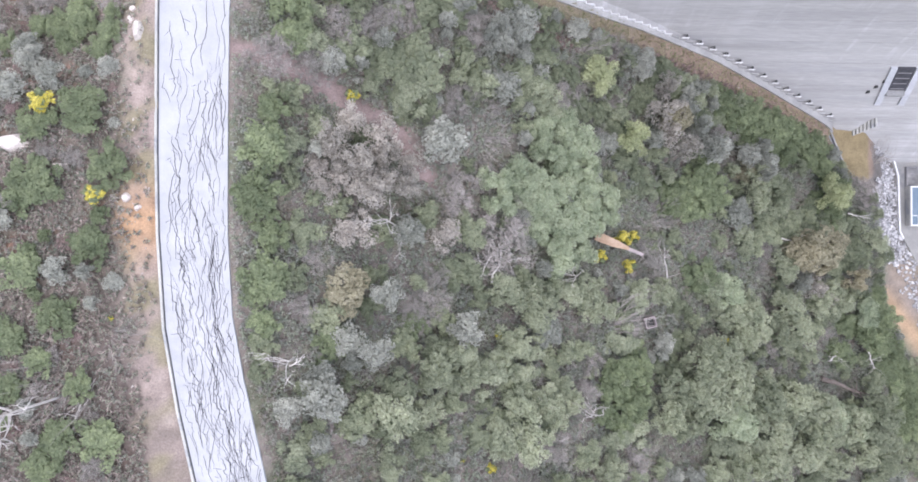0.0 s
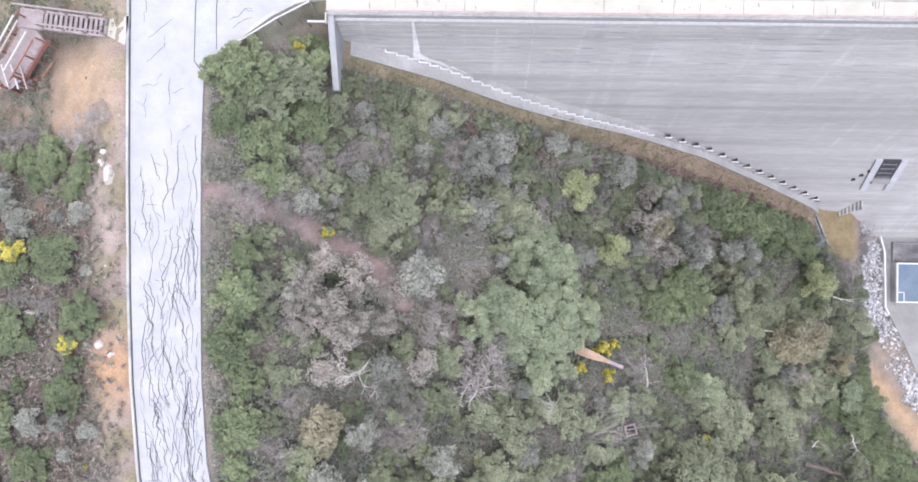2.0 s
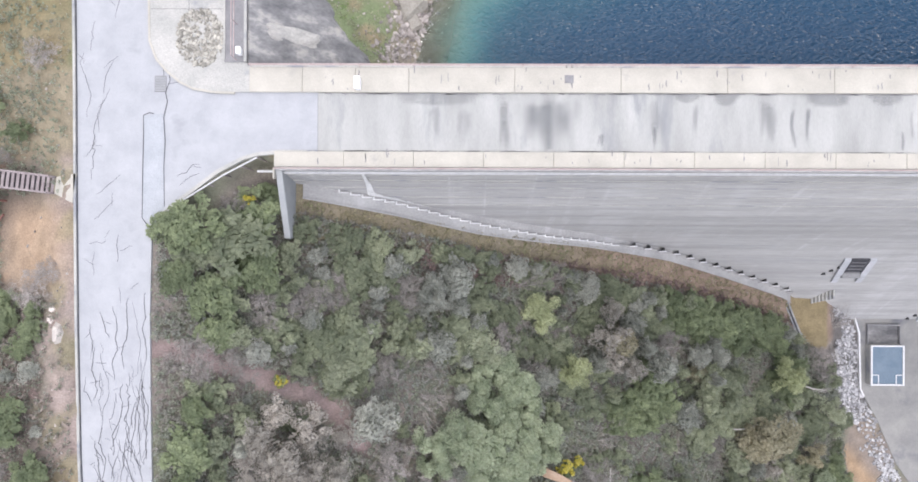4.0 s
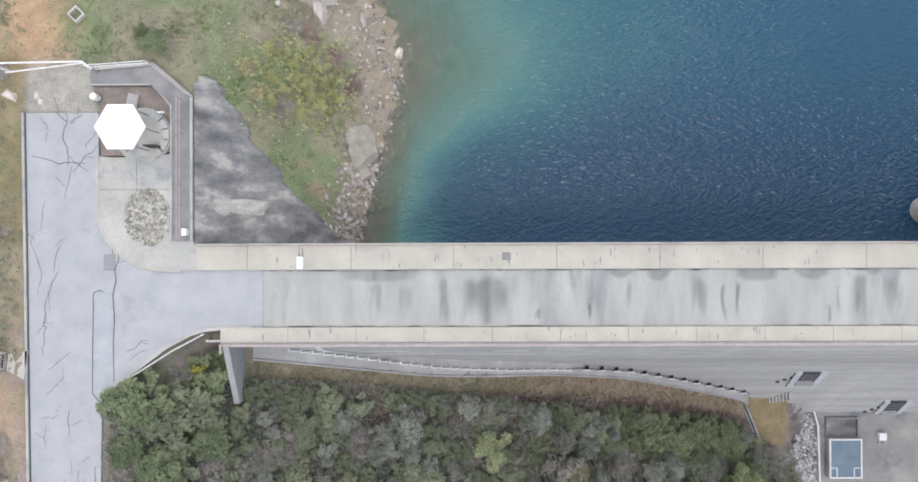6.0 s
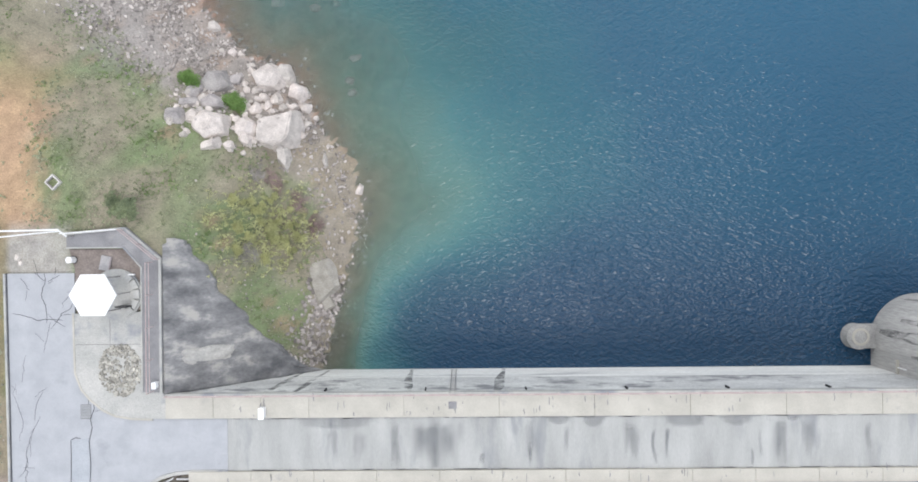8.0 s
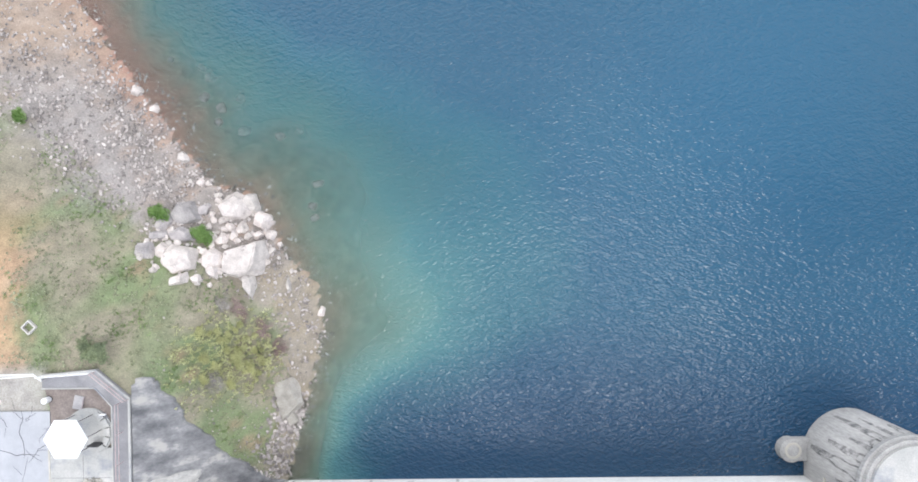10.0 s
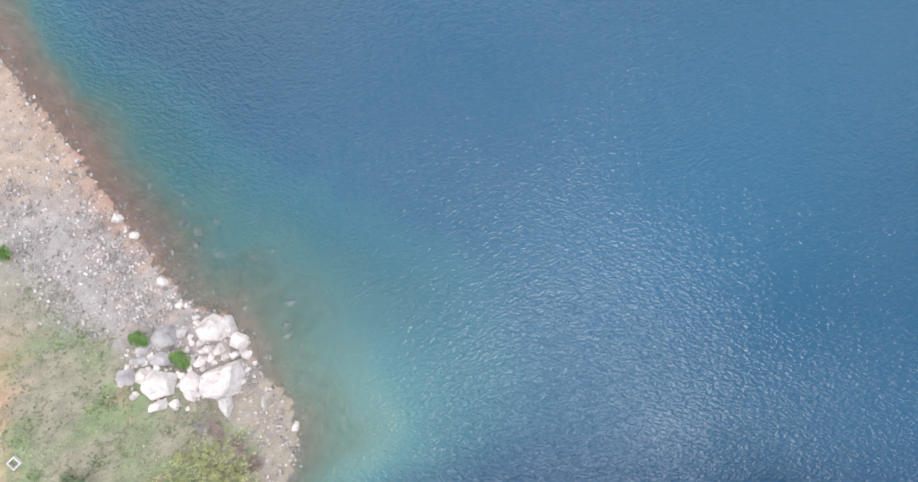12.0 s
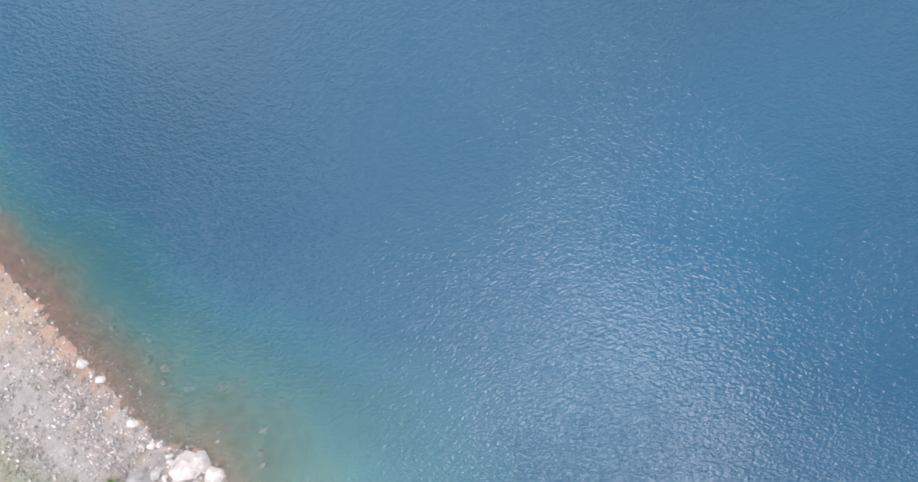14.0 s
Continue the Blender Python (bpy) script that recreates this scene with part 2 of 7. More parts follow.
M["clover"] = material("fresh_green_clover", (0.17, 0.25, 0.10), (0.29, 0.38, 0.17), 0.8, 8, 0.8, 0, island=0.2, leaf=True)
M["dry_grass"] = material("dry_straw_grass", (0.25, 0.225, 0.135), (0.41, 0.37, 0.245), 0.5, 8, 0.85, 0, island=0.3, spots=(0.21, 0.225, 0.12), spot_scale=0.3, spot_at=0.5)
M["rust_brush"] = material("rusty_dry_brush", (0.20, 0.142, 0.13), (0.335, 0.25, 0.235), 0.6, 8, 0.9, 0, island=0.3)


def ground_material():
    m = material("soil", (0.8, 0.8, 0.8), (1.15, 1.15, 1.15), 0.9, 9, 0.95, 0.6, distance=0.06)
    n, link = m.node_tree.nodes, m.node_tree.links.new
    zone = n.new("ShaderNodeVertexColor")
    zone.layer_name = "zone"
    old = n["Principled BSDF"].inputs["Base Color"].links[0].from_socket
    x = n.new("ShaderNodeMix")
    x.data_type, x.blend_type = "RGBA", "MULTIPLY"
    x.inputs[0].default_value = 1
    link(zone.outputs["Color"], x.inputs[6])
    link(old, x.inputs[7])
    link(x.outputs[2], n["Principled BSDF"].inputs["Base Color"])
    return m


WAVE = 0.125


def water_material():
    """Lake water: its own tint, clearer towards the shore, under a rippled gloss."""
    m = bpy.data.materials.new("lake_water")
    m.use_nodes = True
    t = m.node_tree
    n, link = t.nodes, t.links.new
    n.remove(n["Principled BSDF"])
    place = n.new("ShaderNodeNewGeometry")

    def grain(turn, scale, stretch, detail=1.0, twist=0.4):
        mp = n.new("ShaderNodeMapping")
        mp.vector_type = "TEXTURE"  # turned first, then stretched along its own crests
        mp.inputs["Rotation"].default_value[2] = radians(turn)
        mp.inputs["Scale"].default_value = stretch
        link(place.outputs["Position"], mp.inputs["Vector"])
        g = n.new("ShaderNodeTexNoise")
        g.inputs["Scale"].default_value, g.inputs["Detail"].default_value, g.inputs["Distortion"].default_value = scale, detail, twist
        link(mp.outputs[0], g.inputs["Vector"])
        return g.outputs["Fac"]

    def math_node(kind, a, b):
        k = n.new("ShaderNodeMath")
        k.operation = kind
        for slot, v in enumerate((a, b)):
            if isinstance(v, float):
                k.inputs[slot].default_value = v
            else:
                link(v, k.inputs[slot])
        return k.outputs[0]

    total = grain(-24, 3.3, (2.0, 0.85, 1), 0.0, 0.7)
    total = math_node("ADD", total, math_node("MULTIPLY", grain(25, 3.5, (2.0, 0.85, 1), 0.0, 0.7), 0.95))
    total = math_node("ADD", total, math_node("MULTIPLY", grain(-4, 7.0, (1.5, 0.9, 1), 0.0, 0.3), 0.6))
    # calmer and rougher stretches
    r = n.new("ShaderNodeMapRange")
    for k, v in enumerate((0.38, 0.62, 0.55, 1.0), 1):
        r.inputs[k].default_value = v
    link(grain(0, 0.05, (1, 1, 1)), r.inputs[0])
    # choppy beside the dam, calmer out on the lake
    axes = n.new("ShaderNodeSeparateXYZ")
    link(place.outputs["Position"], axes.inputs[0])
    chop = n.new("ShaderNodeMapRange")
    for k, v in enumerate((29.0, 52.0, 1.0, 0.42), 1):
        chop.inputs[k].default_value = v
    link(axes.outputs[1], chop.inputs[0])
    b = n.new("ShaderNodeBump")
    b.inputs["Distance"].default_value = WAVE
    link(math_node("MULTIPLY", r.outputs[0], chop.outputs[0]), b.inputs["Strength"])
    link(total, b.inputs["Height"])
    fres = n.new("ShaderNodeFresnel")
    fres.inputs["IOR"].default_value = 1.5
    link(b.outputs[0], fres.inputs["Normal"])
    gloss = n.new("ShaderNodeBsdfGlossy")
    gloss.inputs["Roughness"].default_value = 0.03
    link(b.outputs[0], gloss.inputs["Normal"])
    clear = n.new("ShaderNodeBsdfTransparent")
    clear.inputs["Color"].default_value = (0.90, 0.96, 0.97, 1)
    tint = n.new("ShaderNodeVertexColor")
    tint.layer_name = "tint"
    body = n.new("ShaderNodeBsdfDiffuse")
    link(tint.outputs["Color"], body.inputs["Color"])
    link(b.outputs[0], body.inputs["Normal"])
    deep = n.new("ShaderNodeMixShader")
    link(tint.outputs["Alpha"], deep.inputs[0])
    link(clear.outputs[0], deep.inputs[1])
    link(body.outputs[0], deep.inputs[2])
    mix = n.new("ShaderNodeMixShader")
    link(fres.outputs[0], mix.inputs[0])
    link(deep.outputs[0], mix.inputs[1])
    link(gloss.outputs[0], mix.inputs[2])
    link(mix.outputs[0], n["Material Output"].inputs["Surface"])
    return m


def worn_through(m, scale, low, high, most):
    """Lets what lies beneath show through a thin deposit, in uneven patches."""
    n, link = m.node_tree.nodes, m.node_tree.links.new
    g = n.new("ShaderNodeTexNoise")
    g.inputs["Scale"].default_value, g.inputs["Detail"].default_value = scale, 5
    link(n["Geometry"].outputs["Position"], g.inputs["Vector"])
    r = n.new("ShaderNodeMapRange")
    for k, v in enumerate((low, high, 0.0, most), 1):
        r.inputs[k].default_value = v
    link(g.outputs["Fac"], r.inputs[0])
    clear, both = n.new("ShaderNodeBsdfTransparent"), n.new("ShaderNodeMixShader")
    link(r.outputs[0], both.inputs[0])
    link(clear.outputs[0], both.inputs[1])
    link(n["Principled BSDF"].outputs[0], both.inputs[2])
    link(both.outputs[0], n["Material Output"].inputs["Surface"])


def faded(m, most):
    """Lets a stain thin out towards its edges, by the strength stored in its mesh."""
    n, link = m.node_tree.nodes, m.node_tree.links.new
    fade = n.new("ShaderNodeVertexColor")
    fade.layer_name = "strength"
    k = n.new("ShaderNodeMath")
    k.operation = "MULTIPLY"
    k.inputs[1].default_value = most
    link(fade.outputs["Color"], k.inputs[0])
    clear, both = n.new("ShaderNodeBsdfTransparent"), n.new("ShaderNodeMixShader")
    link(k.outputs[0], both.inputs[0])
    link(clear.outputs[0], both.inputs[1])
    link(n["Principled BSDF"].outputs[0], both.inputs[2])
    link(both.outputs[0], n["Material Output"].inputs["Surface"])


M["road_stain"] = material("damp_road_stain", (0.17, 0.18, 0.19), (0.25, 0.26, 0.27), 1.5, 14, 0.85, 0.1)
faded(M["road_stain"], 0.6)
M["wet_stain"] = material("wet_algae_stain", (0.13, 0.13, 0.135), (0.22, 0.22, 0.22), 1.2, 12, 0.8, 0.1)
worn_through(M["lime_white"], 2.6, 0.15, 0.4, 0.95)
worn_through(M["wet_stain"], 1.4, 0.32, 0.66, 0.7)
M["soil"], M["water"] = ground_material(), water_material()


# ---------- building helpers ----------
def part(name, bm, mat, parent=None, label=""):
    """Links a bmesh as one mesh object, under a thing or a part where one is given."""
    data = bpy.data.meshes.new(name)
    bm.to_mesh(data)
    bm.free()
    return mesh_part(name, data, mat, parent, label)


def mesh_part(name, data, mat, parent=None, label=""):
    data.materials.append(M[mat])
    ob = new(name, data)
    if parent:
        ob.parent = parent
    if label:
        ob["label"] = label
    return ob


def thing(name, place, label, category, group="", turn=0.0):
    ob = new(name)
    ob.matrix_basis = pose(*place, 0, 0, turn)
    return tagged(ob, label, category, group)


def box(bm, x0, x1, y0, y1, z0, z1, soft=0.0, m=None):
    made = bmesh.ops.create_cube(bm, size=1.0)["verts"]
    for v in made:
        v.co = Vector((x0 + (v.co.x + 0.5) * (x1 - x0), y0 + (v.co.y + 0.5) * (y1 - y0), z0 + (v.co.z + 0.5) * (z1 - z0)))
    if m:
        bmesh.ops.transform(bm, matrix=m, verts=made)
    if soft:
        edges = list({e for v in made for e in v.link_edges})
        bmesh.ops.bevel(bm, geom=edges, offset=soft, segments=1, affect="EDGES")
    return bm


def tube(bm, a, b, r, r2=None, n=8):
    a, b = Vector(a), Vector(b)
    way = b - a
    m = Matrix.Translation((a + b) / 2) @ way.to_track_quat("Z", "Y").to_matrix().to_4x4()
    bmesh.ops.create_cone(bm, cap_ends=True, segments=n, radius1=r, radius2=r if r2 is None else r2, depth=way.length, matrix=m)
    return bm


def slab(bm, outline, z0, z1):
    """A flat slab with any outline."""
    low = [bm.verts.new((x, y, z0)) for x, y in outline]
    top = [bm.verts.new((x, y, z1)) for x, y in outline]
    k = len(outline)
    for i in range(k):
        bm.faces.new((low[i], low[(i + 1) % k], top[(i + 1) % k], top[i]))
    edges = [bm.edges.get((top[i], top[(i + 1) % k])) for i in range(k)]
    bmesh.ops.triangle_fill(bm, use_beauty=True, use_dissolve=False, edges=edges, normal=(0, 0, 1))
    bmesh.ops.recalc_face_normals(bm, faces=bm.faces)
    return bm


def ribbon(verts, faces, line, width, z):
    """Adds a flat ribbon along a line to lists of vertices and faces."""
    first = len(verts)
    for i, (x, y) in enumerate(line):
        ax, ay = line[max(i - 1, 0)]
        bx, by = line[min(i + 1, len(line) - 1)]
        d = math.hypot(bx - ax, by - ay) or 1
        nx, ny = -(by - ay) / d, (bx - ax) / d
        w = width * (0.5 + 0.5 * math.sin(math.pi * (i + 0.7) / (len(line) + 0.4))) / 2
        verts += [(x + nx * w, y + ny * w, z), (x - nx * w, y - ny * w, z)]
        if i:
            k = first + 2 * i
            faces.append((k - 2, k - 1, k + 1, k))


def mesh_from(name, verts, faces, smooth=False):
    data = bpy.data.meshes.new(name)
    data.from_pydata(verts, [], faces)
    if smooth:
        data.shade_smooth()
    return data


def smoothstep(x, a, b):
    k = np.clip((x - a) / (b - a), 0, 1)
    return k * k * (3 - 2 * k)


# ---------- ground ----------
EARTH_PATH = [(-14.2, 11.1), (-10.6, 10.2), (-7.3, 8.5), (-4.1, 6.8), (-1.9, 3.7)]


def path_distance(x, y):
    """Distance from the bare earth path between the shrubs."""
    best = np.full(np.shape(x), 1e6)
    for (ax, ay), (bx, by) in zip(EARTH_PATH, EARTH_PATH[1:]):
        t = np.clip(((x - ax) * (bx - ax) + (y - ay) * (by - ay)) / ((bx - ax) ** 2 + (by - ay) ** 2), 0, 1)
        best = np.minimum(best, np.hypot(x - ax - t * (bx - ax), y - ay - t * (by - ay)))
    return best


SHORE = [(0.4, 27.0), (0.8, 29.3), (1.7, 32.6), (2.3, 34.7), (3.0, 37.2), (3.8, 40.4), (4.05, 42.2), (3.2, 44.5), (1.5, 46.6), (0.4, 47.8), (-0.3, 49.5), (-1.5, 51.9),
         (-4.9, 52.9), (-7.4, 55.4), (-9.8, 59.4), (-11.2, 61.0), (-12.9, 63.5), (-15.1, 67.0), (-16.9, 69.4), (-19.1, 72.2), (-20.9, 74.8), (-36.0, 97.0), (-70.0, 150.0), (-130.0, 420.0)]
WATER = -7.65


def shore_distance(x, y):
    """Distance to the shoreline, positive over the water."""
    best = np.full(x.shape, 1e9)
    side = np.zeros(x.shape)
    for (ax, ay), (bx, by) in zip(SHORE, SHORE[1:]):
        dx, dy = bx - ax, by - ay
        k = np.clip(((x - ax) * dx + (y - ay) * dy) / (dx * dx + dy * dy), 0, 1)
        d = np.hypot(x - ax - k * dx, y - ay - k * dy)
        s = dx * (y - ay) - dy * (x - ax)
        near = d < best
        best, side = np.where(near, d, best), np.where(near, s, side)
    return np.where(side < 0, best, -best)


def valley(x):
    """Height of the slope downstream of the dam."""
    return np.interp(x, [-60, -14.0, -10, -6.5, 0, 14, 37.3, 38.2, 41.5, 46.5, 74, 130, 200, 600, 3000],
                     [1.5, 0.0, -1.2, -2.9, -5.2, -12.3, -24.4, -25.3, -25.6, -29.3, -29.3, -2, 15, 40, 60])


PROFILE = [(0.0, 21.9), (-3.0, 21.4), (-5.0, 20.55), (-8.2, 19.45), (-12.9, 18.3), (-16.9, 16.95), (-20.0, 15.35), (-23.6, 13.35), (-25.2, 12.2), (-29.3, 9.5), (-34.0, 5.5)]


def face_line(z):
    """Where the downstream face of the dam stands at a height."""
    return np.interp(z, [p[0] for p in PROFILE][::-1], [p[1] for p in PROFILE][::-1])


def land(x, y):
    """Height of the ground."""
    s = shore_distance(x, y)
    d = np.maximum(-s, 0)
    bank = WATER + 0.35 * d + 0.018 * np.minimum(d, 16) ** 2
    bank = np.minimum(bank, -0.03)
    px = np.maximum(x + 8.2, 0)
    py = np.maximum(y - 38.8, 0)
    flat = np.where(y > 25, -0.87 * np.hypot(px, py * 0.6), -50)
    bed = WATER - np.minimum(0.22 * np.maximum(s, 0) + 0.004 * np.maximum(s, 0) ** 2, 13)
    up = np.where(s > 0, bed, np.maximum(bank, flat))
    down = valley(x)
    dip = np.interp(x, [-60, -27, -24.5, -21.5, -19.4], [-3.5, -3.0, -2.2, -1.1, 0.0])
    down = down + np.where(x < -18, dip * smoothstep(y, 7, 13) * (1 - smoothstep(y, 25, 31)) - 1.5 * smoothstep(-x, 20, 60), 0)
    k = np.where(x < -18, smoothstep(y, 23, 31), np.clip((y - 23.0) / 4.0, 0, 1))
    z = down * (1 - k) + up * k
    return z


ROAD_LEFT = [(-10.5, -60), (-12.6, -30), (-13.9, -20.5), (-15.2, -15.4), (-16.3, -11.2), (-17.3, -6.3), (-17.85, -0.6), (-18.1, 4.5), (-18.32, 12.5), (-18.42, 19), (-18.5, 26), (-18.66, 36.3)]
ROAD_RIGHT = [(-13.9, 18.7), (-14.0, 13.0), (-13.9, 6.6), (-13.72, -0.5), (-13.3, -5.5), (-12.5, -9.3), (-11.0, -15.3), (-9.5, -20.5), (-8.1, -30), (-6, -60)]
FORK = [(-3.9, 22.93), (-6.3, 22.93), (-7.5, 22.8), (-8.4, 22.55), (-10.0, 21.7), (-11.9, 20.25), (-13.2, 19.2)]
FORECOURT = [(-14.1, 36.3), (-14.1, 33.6), (-14.02, 29.6), (-13.6, 28.5), (-13.0, 27.8), (-12.2, 27.15), (-11.4, 26.75), (-10.2, 26.55), (-8.9, 26.5), (-3.9, 26.5)]


def road_edge(y, line):
    line = sorted((b, a) for a, b in line)
    return np.interp(y, [p[0] for p in line], [p[1] for p in line])


def ripple(x, y, s, seed=0.0):
    """Smooth uneven values about 0, cheap over whole grids."""
    a = np.sin(x * s * 1.3 + y * s * 0.7 + seed) + np.sin(-x * s * 0.6 + y * s * 1.45 + 1.7 * seed + 1) + np.sin(x * s * 2.3 - y * s * 1.9 + 2.1 + seed) * 0.6
    return a / 2.6


def spaced(low, high, step, ends):
    """Even steps in the middle that grow towards the ends."""
    mid = list(np.arange(low, high + step / 2, step))
    out, d, v = [], step, mid[0]
    while v > -ends:
        d *= 1.35
        v -= d
        out.append(v)
    back, d, v = [], step, mid[-1]
    while v < ends:
        d *= 1.35
        v += d
        back.append(v)
    return np.array(out[::-1] + mid + back)


def paved(x, y):
    """1 where the road and forecourt lie."""
    left, right = road_edge(y, ROAD_LEFT), road_edge(y, ROAD_RIGHT)
    on = (x > left - 0.2) & (x < right + 0.2) & (y < 19.5)
    on |= (x > left - 0.2) & (x < -8) & (y > 19) & (y < 36.6) & ~((x > -14) & (y < 23) & (y < 19.0 + (x + 13.5) * 0.66))
    on |= (x > -10) & (x < 0) & (y > 22.4) & (y < 27.5)
    return on


def sheet(name, x, y, z, colours, layer):
    """A smooth grid mesh with a colour at every point."""
    data = bpy.data.meshes.new(name)
    ny, nx = x.shape
    i = np.arange(nx * ny).reshape(ny, nx)
    quads = np.stack([i[:-1, :-1], i[:-1, 1:], i[1:, 1:], i[1:, :-1]], -1).reshape(-1, 4)
    data.vertices.add(nx * ny)
    data.vertices.foreach_set("co", np.stack([x, y, z], -1).ravel())
    data.loops.add(quads.size)
    data.loops.foreach_set("vertex_index", quads.ravel())
    data.polygons.add(len(quads))
    data.polygons.foreach_set("loop_start", np.arange(len(quads)) * 4)
    data.polygons.foreach_set("loop_total", np.full(len(quads), 4))
    data.update()
    data.shade_smooth()
    zone = data.color_attributes.new(layer, "FLOAT_COLOR", "POINT")
    zone.data.foreach_set("color", colours.astype(np.float32).ravel())
    return data


def build_ground():
    gx, gy = spaced(-34, 56, 0.4, 2600), spaced(-24, 92, 0.4, 2600)
    x, y = np.meshgrid(gx, gy)
    s = shore_distance(x, y)
    z = land(x, y)
    near = (x > -37) & (x < 60) & (y > -28) & (y < 96)
    rough = 0.16 * ripple(x, y, 0.9) + 0.07 * ripple(x, y, 2.6, 1.0) + 0.03 * ripple(x, y, 6.3, 2.0)
    slope = smoothstep(x, -13.5, -10) * (y < 22)
    rough = rough * (0.5 + 1.2 * slope)
    foot = face_line(valley(x))
    calm = np.clip((np.abs(y - foot + 0.7) - 1.0) / 1.2, 0, 1) * np.where((x > -8) & (y > foot) & (y < 28), 0, 1)
    rough = rough * np.where((x > -8) & (x < 60), calm, 1)
    rough = rough + 0.13 * ripple(x, y, 3.4, 0.7) * np.exp(-((s / 1.6) ** 2)) + 0.09 * ripple(x, y, 7.7, 1.3) * np.exp(-((s / 1.2) ** 2))
    keep = paved(x, y) | ((x > -15) & (x < -7.9) & (y > 26) & (y < 39.6)) | ((x > 46) & (x < 75) & (y < 12))
    z = z + np.where(keep | ~near, 0, rough)
    z = np.where(paved(x, y), -0.12, z)
    # tint of the soil, place by place
    def mixc(c, colour, k):
        return c * (1 - k[..., None]) + np.array(colour) * k[..., None]
    c = np.zeros((*x.shape, 3)) + np.array((0.265, 0.23, 0.205))
    blot = np.where(near, 0.5 + 0.5 * ripple(x, y, 0.55, 3.0), 0.5)
    blot2 = np.where(near, 0.5 + 0.5 * ripple(x, y, 1.7, 5.0), 0.5)
    c = mixc(c, (0.17, 0.185, 0.125), smoothstep(blot, 0.35, 0.75) * 0.8)
    c = mixc(c, (0.185, 0.155, 0.13), smoothstep(road_edge(y, ROAD_LEFT) - x, 2.0, 3.5) * 0.8)
    c = mixc(c, (0.27, 0.17, 0.125), smoothstep(road_edge(y, ROAD_LEFT) - x, 2.0, 4.5) * smoothstep(blot * blot2, 0.34, 0.6) * 0.9)
    c = mixc(c, (0.31, 0.235, 0.225), (1 - smoothstep(path_distance(x, y) + 0.5 * (blot2 - 0.5), 0.5, 1.1)) * 0.9)
    c = mixc(c, (0.15, 0.122, 0.11), smoothstep(road_edge(y, ROAD_LEFT) - x, 1.2, 2.6) * (1 - smoothstep(y, -8, -4)) * 0.8)
    c = mixc(c, (0.20, 0.195, 0.135), 1 - smoothstep(x, -46, -31))
    # verge beside the road: bare orange and pink earth
    verge = road_edge(y, ROAD_LEFT) - x
    band = smoothstep(verge, -0.6, 0.1) * (1 - smoothstep(verge + 1.1 * (blot2 - 0.5), 1.6, 3.2))
    c = mixc(c, (0.35, 0.28, 0.25), band * (y < 37) * (0.55 + 0.4 * blot2))
    blot3 = 0.5 + 0.5 * ripple(x, y, 1.15, 8.0)
    c = mixc(c, (0.235, 0.215, 0.13), band * smoothstep(blot3, 0.45, 0.7) * 0.75)
    c = mixc(c, (0.205, 0.17, 0.15), band * (1 - smoothstep(y, -13, -7)) * smoothstep(blot2, 0.25, 0.6) * 0.85)
    c = mixc(c, (0.46, 0.29, 0.17), band * np.exp(-((y - 0.2) / 2.2) ** 2) * 0.9)
    bare = np.exp(-(((x + 21.8) / 2.6) ** 2 + ((y - 17.2) / 2.7) ** 4))
    c = mixc(c, (0.40, 0.29, 0.20), np.clip(bare * 1.3, 0, 1) * (0.75 + 0.25 * blot2))
    c = mixc(c, (0.28, 0.24, 0.17), smoothstep(y, 22.0, 23.2) * (x < -18.2) * (y < 39))
    # brown strip along the foot of the dam
    foot = face_line(valley(x))
    strip = smoothstep(y, foot - 4.4, foot - 3.2) * (y < 23) * (x > -7)
    c = mixc(c, (0.27, 0.23, 0.155), strip * (0.55 + 0.45 * blot2))
    c = mixc(c, (0.30, 0.22, 0.175), strip * smoothstep(x, 9, 20) * 0.9)
    c = mixc(c, (0.28, 0.225, 0.125), ((x > 37.9) & (x < 42.2) & (y > 7) & (y < 14)) * 0.9)
    c = mixc(c, (0.44, 0.31, 0.20), np.exp(-((((x - 47.6) * 0.8 + (y + 7.2) * 0.6) / 3.6) ** 2 + (((x - 47.6) * 0.6 - (y + 7.2) * 0.8) / 60.0) ** 2 + (((x - 47.6) * 0.78 + (y + 7.2) * 0.62) / 1.15) ** 2)) * (x > 44) * (y < -4))
    c = mixc(c, (0.33, 0.27, 0.22), np.exp(-(((x - 48.0) / 2.6) ** 2 + ((y + 2.6) / 1.8) ** 2)) * 0.9)
    c = mixc(c, (0.15, 0.145, 0.14), smoothstep(x, 42.6, 43.6) * (1 - smoothstep(x, 48, 50)) * smoothstep(y, -1.5, 0.5) * (1 - smoothstep(y, 11, 12)) * 0.9)
    # bank of the lake: grass, gravel, red silt, then the bed under the water
    up = smoothstep(y, 27.5, 28.5) * (x > -60)
    grass = mixc(np.zeros_like(c) + np.array((0.275, 0.25, 0.182)), (0.195, 0.238, 0.125), smoothstep(blot, 0.35, 0.7))
    grass = mixc(grass, (0.31, 0.24, 0.16), smoothstep(blot2 * blot, 0.4, 0.7) * 0.8)
    d = -s
    gravel = np.zeros_like(c) + np.array((0.31, 0.278, 0.25))
    gravel = mixc(gravel, (0.40, 0.28, 0.20), smoothstep(blot2, 0.5, 0.9) * 0.6)
